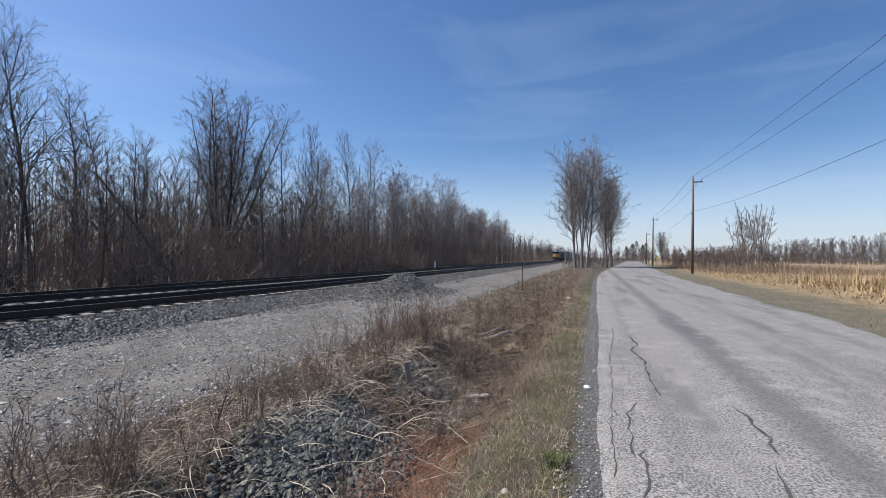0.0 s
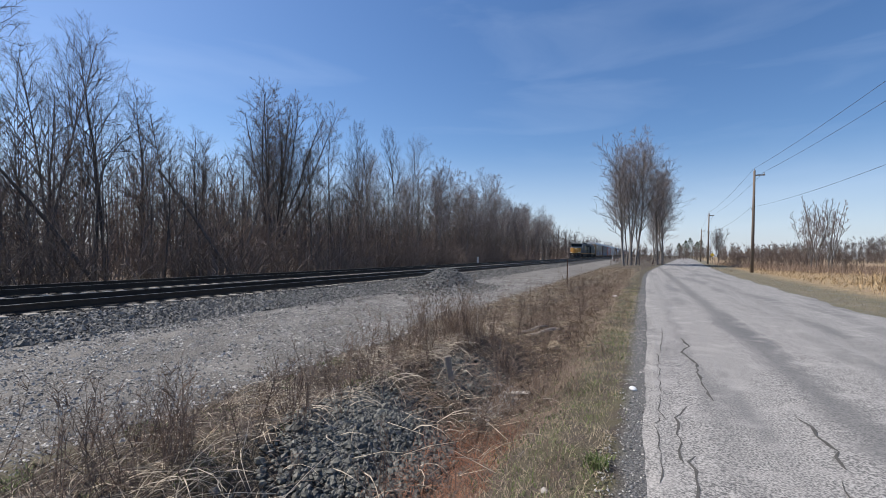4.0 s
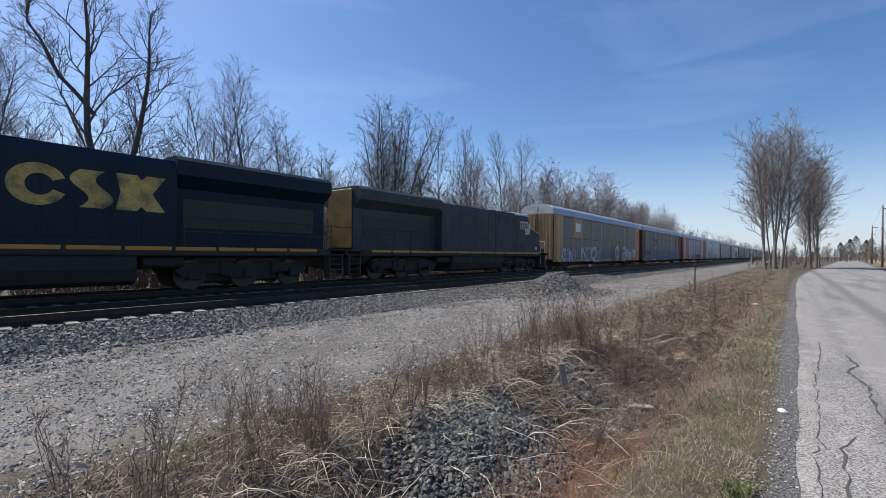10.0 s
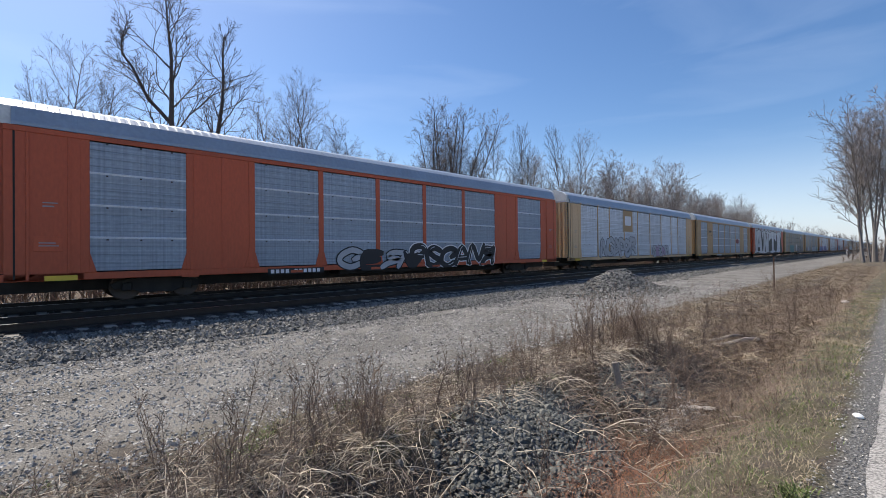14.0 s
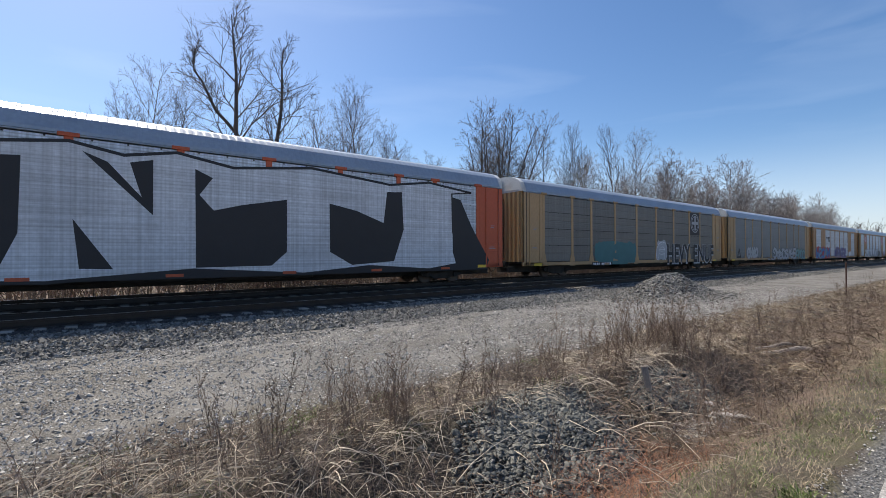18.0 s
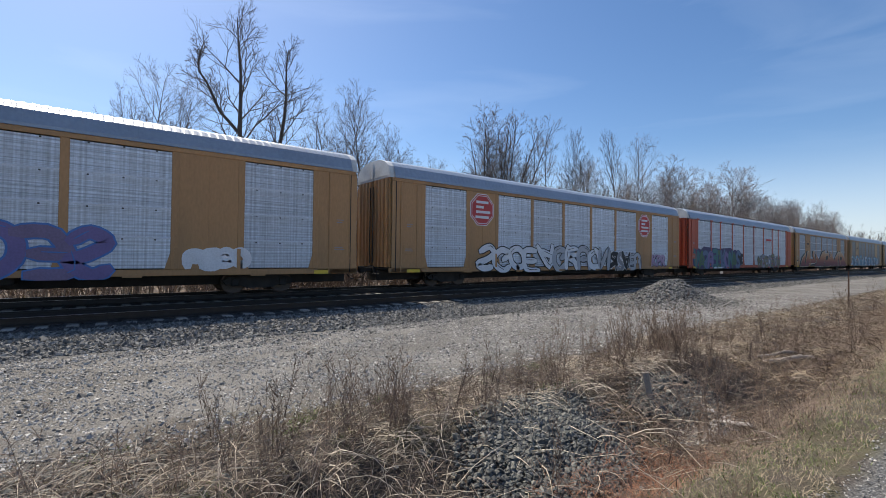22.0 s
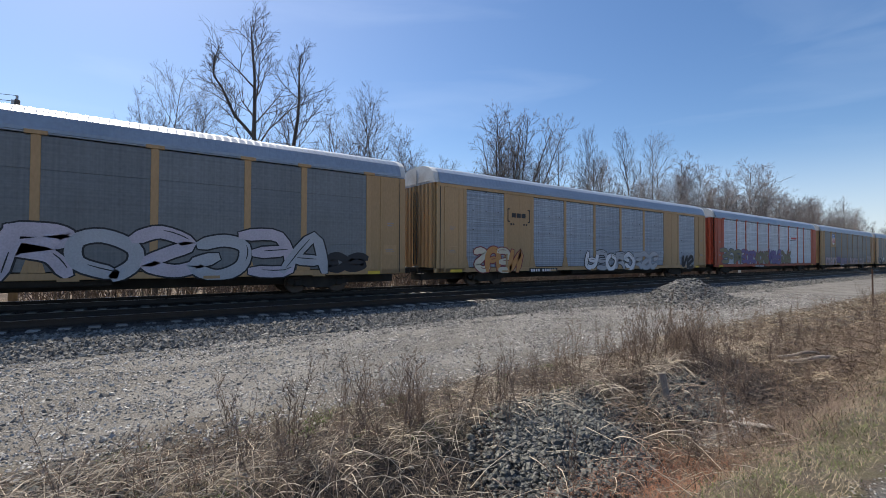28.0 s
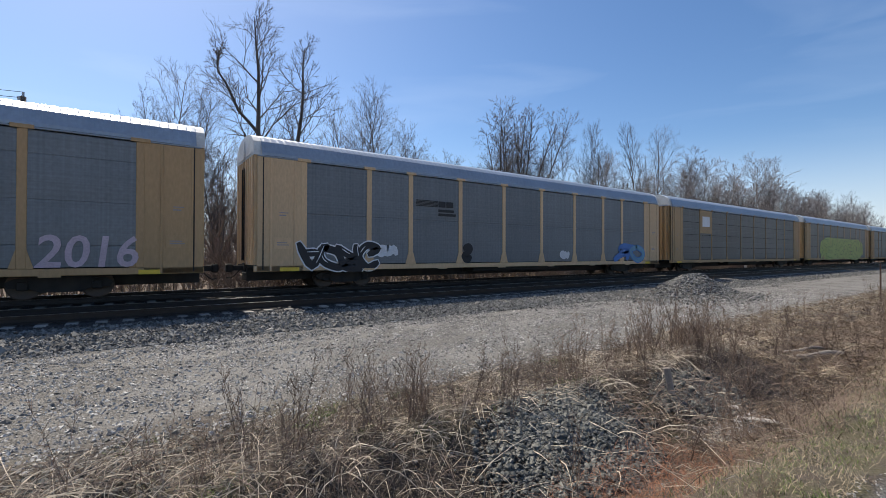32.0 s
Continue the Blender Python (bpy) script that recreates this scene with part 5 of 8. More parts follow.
GLYPHS = (      # stroke skeletons in a unit box, letter-like but no letters
    (((0.1, 0.0), (0.12, 0.55), (0.1, 1.0)), ((0.1, 0.95), (0.7, 1.0), (0.85, 0.72), (0.2, 0.5), (0.7, 0.3), (0.95, 0.0))),
    (((0.9, 0.82), (0.5, 1.02), (0.08, 0.7), (0.1, 0.25), (0.5, -0.02), (0.95, 0.2), (0.6, 0.45)),),
    (((0.9, 0.85), (0.45, 1.02), (0.1, 0.78), (0.5, 0.52), (0.92, 0.28), (0.5, 0.0), (0.05, 0.12)),),
    (((0.05, 0.0), (0.15, 1.0), (0.8, 0.05), (0.92, 1.02)),),
    (((0.05, 1.0), (0.1, 0.25), (0.5, 0.0), (0.88, 0.25), (0.92, 1.0)), ((0.3, 0.55), (0.7, 0.5))),
    (((0.0, 0.0), (0.45, 1.0), (0.95, 0.0)), ((0.2, 0.35), (0.8, 0.3))),
    (((0.9, 1.0), (0.1, 0.95), (0.12, 0.05), (0.92, 0.0)), ((0.15, 0.52), (0.75, 0.5))),
    (((0.5, 0.02), (0.08, 0.3), (0.12, 0.8), (0.55, 1.0), (0.92, 0.7), (0.88, 0.25), (0.5, 0.02)),),
)


def stroke_piece(y0, y1, z0, z1, n, fills, line, seed, halo=None):
    """Sprayed piece: a row of fat interlocking strokes, outlined in one coat, filled in the next, marked with thin lines; a cloud behind."""
    r = np.random.default_rng(seed)
    mb = MB()
    names = list(dict.fromkeys([line] + list(fills) + ([halo] if halo else [])))
    w, h = (y1 - y0) / n, z1 - z0
    coat = [0]

    def smooth(pts, k=4):
        out = []
        for i in range(len(pts) - 1):
            p0, p1, p2, p3 = pts[max(i - 1, 0)], pts[i], pts[i + 1], pts[min(i + 2, len(pts) - 1)]
            for q in range(k):
                t = q / k
                out.append(tuple(0.5 * (2 * p1[a] + (p2[a] - p0[a]) * t + (2 * p0[a] - 5 * p1[a] + 4 * p2[a] - p3[a]) * t * t + (3 * p1[a] - p0[a] - 3 * p2[a] + p3[a]) * t ** 3) for a in (0, 1)))
        return out + [tuple(pts[-1])]

    def ribbon(pts, half, x, mt):
        coat[0] += 1
        x = HALF + x + 0.00012 * (coat[0] % 24)
        mb.cur = names.index(mt)
        edge, m = [], len(pts)
        for i, p in enumerate(pts):
            a, b = pts[max(i - 1, 0)], pts[min(i + 1, m - 1)]
            d = Vector((b[0] - a[0], b[1] - a[1]))
            d = d.normalized() if d.length > 1e-6 else Vector((1, 0))
            ext = -half * 0.7 if i == 0 else half * 0.7 if i == m - 1 else 0.0
            k = 0.55 if i in (0, m - 1) else 1.0
            q = Vector(p) + d * ext
            for sg in (-1, 1):
                edge.append((x, q.x - d.y * half * k * sg, min(max(q.y + d.x * half * k * sg, 0.64), 4.7)))
        mb.add(edge, [(2 * i, 2 * i + 1, 2 * i + 3, 2 * i + 2) for i in range(m - 1)])

    if halo:
        k = 48
        mb.cur = names.index(halo)
        cy, cz = (y0 + y1) / 2, (z0 + z1) / 2
        ring = []
        for i in range(k):
            a = 2 * math.pi * i / k
            ring.append((HALF + 0.004, cy + math.copysign(abs(math.cos(a)) ** 0.35, math.cos(a)) * (y1 - y0) * 0.54 + r.normal(0, 0.08),
                         max(0.64, cz + math.copysign(abs(math.sin(a)) ** 0.5, math.sin(a)) * h * 0.58 + r.normal(0, 0.08))))
        mb.add([(HALF + 0.004, cy, cz)] + ring, [(0, i + 1, (i + 1) % k + 1) for i in range(k)])
    fat = min(0.10 * h + 0.03, 0.26 * w)
    jobs = []
    order = r.permutation(len(GLYPHS))
    for i in range(n):
        g = GLYPHS[order[i % len(GLYPHS)]]
        fa, fb, lean, up = r.choice((-1, 1)), r.choice((-1, 1)), r.normal(0.08, 0.15), r.normal(0, 0.05)
        for sk in g:
            pts = [(y0 + (i + 0.5) * w + ((a - 0.5) * fa * 1.08 + lean * (b - 0.5)) * w + r.normal(0, 0.03 * w), z0 + fat + ((b if fb > 0 else 1 - b) + up) * (h - 2 * fat) + r.normal(0, 0.03 * h)) for a, b in sk]
            jobs.append((smooth(pts), fills[i % len(fills)]))
    for pts, f in jobs:
        ribbon(pts, fat + 0.055, 0.006, line)
    for pts, f in jobs:
        ribbon(pts, fat, 0.010, f)
    if fat > 0.12:
        for pts, f in jobs:      # thin inner marks
            a = int(r.integers(0, max(1, len(pts) - 4)))
            ribbon([(p[0] + fat * 0.35, p[1] + fat * 0.3) for p in pts[a:a + 4]], 0.018, 0.0145, line)
    return mb, [M[q] for q in names]


def bars(rows, mt, x=HALF + 0.012):
    """Plain bars in the side plane: (y0, y1, z0, z1) each."""
    mb = MB()
    for y0, y1, z0, z1 in rows:
        mb.add([(x, y0, z0), (x, y1, z0), (x, y1, z1), (x, y0, z1)], [(0, 1, 2, 3)])
    return mb


def number_bar(car, y, w=2.3):
    part("number_board", bars([(y, y + w, 0.64, 0.86)], "g_black", HALF + 0.01), M["g_black"], car, "black stencilled number board")
    rows, yy, r = [], y + 0.12, np.random.default_rng(int(abs(y * 100)))
    for i in range(10):
        if i == 4:
            yy += 0.16
        rows.append((yy, yy + 0.13, 0.68, 0.82))
        yy += (w - 0.4) / 10
    part("number_marks", bars(rows, "g_white", HALF + 0.014), M["g_white"], car, "worn white stencil marks")


def text_part(words, size, material, parent, y, z, label, x=HALF + 0.014, fat=0.0, shear=0.0, name="lettering", spacing=1.0):
    """Real lettering on the side that faces +x: reads along +y."""
    cu = bpy.data.curves.new("lettering", "FONT")
    cu.body, cu.size, cu.offset, cu.shear, cu.space_character = words, size, fat, shear, spacing
    cu.fill_mode, cu.resolution_u = "FRONT", 3
    ob = bpy.data.objects.new("lettering_tmp", cu)
    scene.collection.objects.link(ob)
    me = bpy.data.meshes.new_from_object(ob.evaluated_get(bpy.context.evaluated_depsgraph_get()))
    bpy.data.objects.remove(ob)
    me.materials.clear()
    me.materials.append(material)
    return part(name, me, None, parent, label, m=Matrix.Translation((x, y, z)) @ Euler((radians(90), 0, radians(90))).to_matrix().to_4x4())


def emblem(car, kind, yc, zc):
    if kind == "brackets":      # dark brackets with a short plain band between
        rows = []
        for e in (-1, 1):
            rows += [tuple(sorted((yc + e * 0.83, yc + e * 0.77))) + (zc - 0.3, zc + 0.4), tuple(sorted((yc + e * 0.77, yc + e * 0.66))) + (zc + 0.34, zc + 0.4), tuple(sorted((yc + e * 0.77, yc + e * 0.66))) + (zc - 0.3, zc - 0.24),
                     tuple(sorted((yc + e * 0.62, yc + e * 0.52))) + (zc - 0.46, zc - 0.37), tuple(sorted((yc + e * 0.44, yc + e * 0.34))) + (zc - 0.46, zc - 0.37)]
        rows += [(yc - 0.52 + 0.36 * q, yc - 0.22 + 0.36 * q, zc - 0.06, zc + 0.17) for q in range(3)]
        part("emblem", bars(rows, ""), M["g_black"], car, "black bracketed emblem of plain bars")
    elif kind == "stripes":     # dark speed lines and blocks
        rows = [(yc - 1.1, yc + 0.1, zc + 0.06 * i, zc + 0.06 * i + 0.035) for i in range(5)] + [(yc + 0.12, yc + 0.5, zc, zc + 0.27), (yc + 0.55, yc + 0.95, zc, zc + 0.27), (yc + 0.1, yc + 1.0, zc - 0.22, zc - 0.1), (yc + 0.1, yc + 1.1, zc - 0.4, zc - 0.28)]
        part("emblem", bars(rows, ""), M["g_black"], car, "dark emblem of thin stripes and blocks")
    elif kind in ("shield", "small_shield"):
        s = 0.7 if kind == "shield" else 0.52
        part("emblem_plate", bars([(yc - 0.97, yc + 0.97, 2.95, 4.82)], "", HALF + 0.010), M["rack_yellow"], car, "plain yellow emblem plate")
        mb = MB()
        def poly(pts, k, x):
            mb.cur = k
            mb.add([(x, yc + a * s, zc + b * s) for a, b in pts], [tuple(range(len(pts)))])
        sh = [(-0.95, 0.75), (-0.6, 1.0), (0, 0.92), (0.6, 1.0), (0.95, 0.75), (0.98, 0.1), (0.85, -0.6), (0.45, -0.95), (0, -1.08), (-0.45, -0.95), (-0.85, -0.6), (-0.98, 0.1)]
        poly(sh, 0, HALF + 0.014)
        poly([(-0.9, 0.74), (-0.58, 0.94), (0, 0.87), (0.58, 0.94), (0.9, 0.74), (0.93, 0.12), (-0.93, 0.12)], 1, HALF + 0.018)
        for i in range(5):
            a = -0.82 + i * 0.36
            poly([(a, 0.06), (a + 0.2, 0.06), (a + 0.2, -0.72), (a, -0.72)], 2, HALF + 0.018)
        mb.cur = 0
        for b in (0.62, 0.34):
            poly([(-0.6, b - 0.08), (0.6, b - 0.08), (0.6, b + 0.08), (-0.6, b + 0.08)], 0, HALF + 0.022)
        part("emblem", mb, [M["g_white"], M["g_blue"], M["g_red"]], car, "shield emblem in blue, white and red stripes")
        if kind == "small_shield":
            text_part("BUILDING AMERICA", 0.24, M["g_black"], car, yc - 0.92, 3.12, "dark slogan reading BUILDING AMERICA", name="slogan", spacing=0.95)
    elif kind == "octagon":
        mb = MB()
        for k, (rad, x) in enumerate(((0.83, 0.012), (0.79, 0.016), (0.735, 0.020), (0.70, 0.024))):
            mb.cur = (1, 0, 1, 0)[k]
            mb.add([(HALF + x, yc + rad * 1.05 * math.cos(math.pi / 8 + i * math.pi / 4), zc + rad * 1.05 * math.sin(math.pi / 8 + i * math.pi / 4)) for i in range(8)], [tuple(range(8))])
        mb.cur = 1
        for b, w0, w1 in ((0.38, -0.42, 0.42), (0.13, -0.42, 0.1), (-0.12, -0.42, 0.55), (-0.38, -0.46, 0.46)):
            mb.add([(HALF + 0.028, yc + w0, zc + b - 0.065), (HALF + 0.028, yc + w1, zc + b - 0.065), (HALF + 0.028, yc + w1, zc + b + 0.065), (HALF + 0.028, yc + w0, zc + b + 0.065)], [(0, 1, 2, 3)])
        part("emblem", mb, [M["g_red"], M["g_white"]], car, "red octagonal emblem with white border and bars")
    elif kind == "roundel":
        mb = MB()
        for k, (rad, x) in enumerate(((0.8, 0.012), (0.72, 0.016), (0.62, 0.020), (0.56, 0.024))):
            mb.cur = (0, 1, 0, 1)[k] if k else 0
            mb.cur = k % 2
            mb.add([(HALF + x, yc + rad * math.cos(i * math.pi / 14), zc + rad * math.sin(i * math.pi / 14)) for i in range(28)], [tuple(range(28))])
        mb.cur = 0
        for w, h in ((0.55, 0.12), (0.12, 0.55)):
            mb.add([(HALF + 0.028, yc - w, zc - h), (HALF + 0.028, yc + w, zc - h), (HALF + 0.028, yc + w, zc + h), (HALF + 0.028, yc - w, zc + h)], [(0, 1, 2, 3)])
        part("emblem_plate", bars([(yc - 0.9, yc + 0.9, 2.95, 4.8)], "", HALF + 0.008), M["g_black"], car)
        part("emblem", mb, [M["g_silver"], M["g_black"]], car, "pale round emblem with a cross")
    elif kind == "swoosh":
        mb = MB()
        mb.cur = 0
        mb.add([(HALF + 0.012, yc - 0.8, zc), (HALF + 0.012, yc + 0.95, zc), (HALF + 0.012, yc + 1.0, zc + 0.2), (HALF + 0.012, yc - 0.6, zc + 0.2)], [(0, 1, 2, 3)])
        mb.cur = 1
        mb.add([(HALF + 0.012, yc - 1.0, zc - 0.16), (HALF + 0.012, yc + 0.6, zc - 0.1), (HALF + 0.012, yc + 0.95, zc - 0.06), (HALF + 0.012, yc - 0.9, zc - 0.08)], [(0, 1, 2, 3)])
        part("emblem", mb, [M["g_red"], M["g_black"]], car, "red and black slanted emblem bar")
    elif kind == "square":
        part("emblem_plate", bars([(yc - 0.95, yc + 0.95, 3.02, 4.82)], "", HALF + 0.010), M["rack_yellow"], car)
        part("emblem", bars([(yc - 0.6, yc + 0.62, 3.55, 4.35)], "", HALF + 0.014), M["g_white"], car, "white pennant on a yellow plate")


def big_letters(car):
    """Four huge white serif letters, A N T I, filling the side, with black between them."""
    white = [((-12.1, 0.75), (-9.9, 0.9), (-7.9, 0.75), (-4.7, 0.62), (-1.0, 0.9), (2.7, 0.66), (5.5, 0.9), (8.6, 0.7), (10.4, 0.95), (10.0, 2.5), (9.95, 4.3), (11.2, 4.45), (8.6, 4.72), (6.5, 4.42), (3.0, 4.74), (0.2, 4.42), (-1.5, 4.72), (-2.9, 4.45),
              (-4.2, 4.7), (-6.2, 4.42), (-8.88, 4.74), (-10.9, 4.42), (-10.2, 4.0), (-11.6, 1.2))]
    black = [((-8.87, 3.46), (-9.36, 2.36), (-8.43, 2.38)), ((-9.72, 1.75), (-8.25, 1.77), (-8.11, 1.1), (-9.83, 1.05)),
             ((-7.28, 4.31), (-6.86, 4.42), (-5.6, 2.85), (-5.75, 4.1), (-5.2, 4.15), (-5.25, 2.0), (-5.6, 1.1), (-6.19, 1.06), (-6.6, 2.2)),
             ((-3.9, 4.45), (-3.3, 4.2), (-2.45, 3.2), (-2.75, 4.25), (-2.15, 4.4), (-2.15, 2.65)), ((-4.1, 2.45), (-3.15, 0.97), (-3.95, 1.0)),
             ]
    black += [((-0.98, 4.25), (-0.45, 4.0), (-0.85, 3.4), (-0.42, 2.9), (0.5, 3.15), (2.05, 3.45), (2.05, 1.5), (1.5, 1.0), (-0.95, 0.97)),
             ((3.72, 3.42), (4.9, 3.2), (6.18, 2.75), (6.35, 4.1), (7.1, 4.15), (7.2, 2.5), (6.7, 1.1), (4.7, 0.97), (3.75, 1.5)),
             ((9.98, 4.15), (10.5, 4.05), (11.2, 2.8), (12.4, 1.1), (12.2, 0.65), (10.3, 0.68), (10.0, 1.5))]
    edge = MB()
    for q in white:
        n, rim = len(q), []
        for k, (a, b) in enumerate(q):
            (a0, b0), (a1, b1) = q[k - 1], q[(k + 1) % n]
            d = Vector((a1 - a0, b1 - b0)).normalized() * 0.05
            rim += [(HALF + 0.009, a + d.y, b - d.x), (HALF + 0.009, a - d.y, b + d.x)]
        edge.add(rim, [(2 * k, 2 * ((k + 1) % n), 2 * ((k + 1) % n) + 1, 2 * k + 1) for k in range(n)])
    shade, letters = MB(), MB()
    shade.add([(HALF + 0.004, -12.3, 0.62), (HALF + 0.004, 12.3, 0.62), (HALF + 0.004, 12.3, 0.95), (HALF + 0.004, -12.3, 0.95)], [(0, 1, 2, 3)])
    for q in white:
        letters.add([(HALF + 0.007, a, b) for a, b in q], [tuple(range(len(q)))])
    for q in black:
        shade.add([(HALF + 0.011, a, b) for a, b in q], [tuple(range(len(q)))])
    part("graffiti_letters", letters, M["g_white_ribbed"], car, "huge white spray-painted letters reading ANTI")
    part("graffiti_shadow", shade, M["g_black"], car, "black spray paint between the letters")
    part("graffiti_outline", edge, M["g_black"], car, "thin black outline round the letters")


def sweep_letters(car):
    """Long angular letters fading from tan through orange to dark red, black shadow behind."""
    fills = [((-11.4, 0.75), (-10.2, 1.9), (-9.0, 2.4), (-9.1, 1.9), (-9.5, 1.35), (-8.6, 0.75)),
             ((-9.2, 0.75), (-8.2, 2.6), (-7.45, 2.7), (-7.5, 1.75), (-5.3, 1.68), (-5.9, 2.1), (-5.7, 2.72), (-4.85, 2.74), (-5.15, 2.2), (-4.2, 1.3), (-5.2, 1.15), (-7.4, 1.15), (-7.7, 0.75)),
             ((-4.4, 2.45), (-3.2, 1.75), (-2.45, 0.75), (-5.2, 0.75), (-4.0, 1.3)), ((-3.1, 1.3), (-1.2, 2.65), (0.35, 2.9), (-0.05, 1.5), (-0.3, 0.75), (-2.6, 0.75)),
             ]
    fills += [((0.2, 2.5), (1.75, 2.55), (2.0, 2.9), (2.6, 1.9), (3.5, 1.4), (3.0, 0.75), (0.2, 0.75)), ((3.2, 2.85), (5.2, 1.5), (5.0, 0.75), (3.2, 0.75), (2.9, 1.8)),
             ((5.0, 1.3), (6.2, 2.2), (7.6, 2.9), (8.0, 2.8), (7.3, 1.5), (7.6, 0.75), (5.2, 0.75)), ((8.0, 2.75), (9.1, 2.9), (10.6, 2.35), (11.6, 1.5), (12.8, 0.75), (7.7, 0.75))]
    holes = [((0.55, 2.1), (1.9, 2.25), (1.6, 1.7), (0.45, 1.55)), ((8.7, 2.2), (10.0, 2.0), (9.5, 1.6), (8.5, 1.6)), ((-5.6, 1.1), (-4.8, 0.95), (-6.5, 0.75), (-7.3, 0.9))]
    dark, pale, front = MB(), MB(), MB()
    for i, q in enumerate(fills):
        cy, cz = sum(p[0] for p in q) / len(q), sum(p[1] for p in q) / len(q)
        idx = [tuple(range(len(q)))]
        dark.add([(HALF + 0.006 + 0.0003 * i, a - 0.42 + 0.06 * (1 if a > cy else -1), max(0.66, b + (0.1 if b > cz else 0))) for a, b in q], idx)
        pale.add([(HALF + 0.010 + 0.0003 * i, a + 0.04 * (1 if a > cy else -1), max(0.68, b + 0.04 * (1 if b > cz else -1))) for a, b in q], idx)
        front.add([(HALF + 0.014 + 0.0003 * i, a, b) for a, b in q], idx)
    for q in holes:
        dark.add([(HALF + 0.018, a, b) for a, b in q], [(0, 1, 2, 3)])
    part("graffiti_shadow", dark, M["g_black"], car, "black spray-painted letter shadows")
    part("graffiti_outline", pale, M["g_cream"], car, "thin cream letter outlines")
    part("graffiti_letters", front, M["g_fade"], car, "angular spray-painted letters fading from tan to dark red")


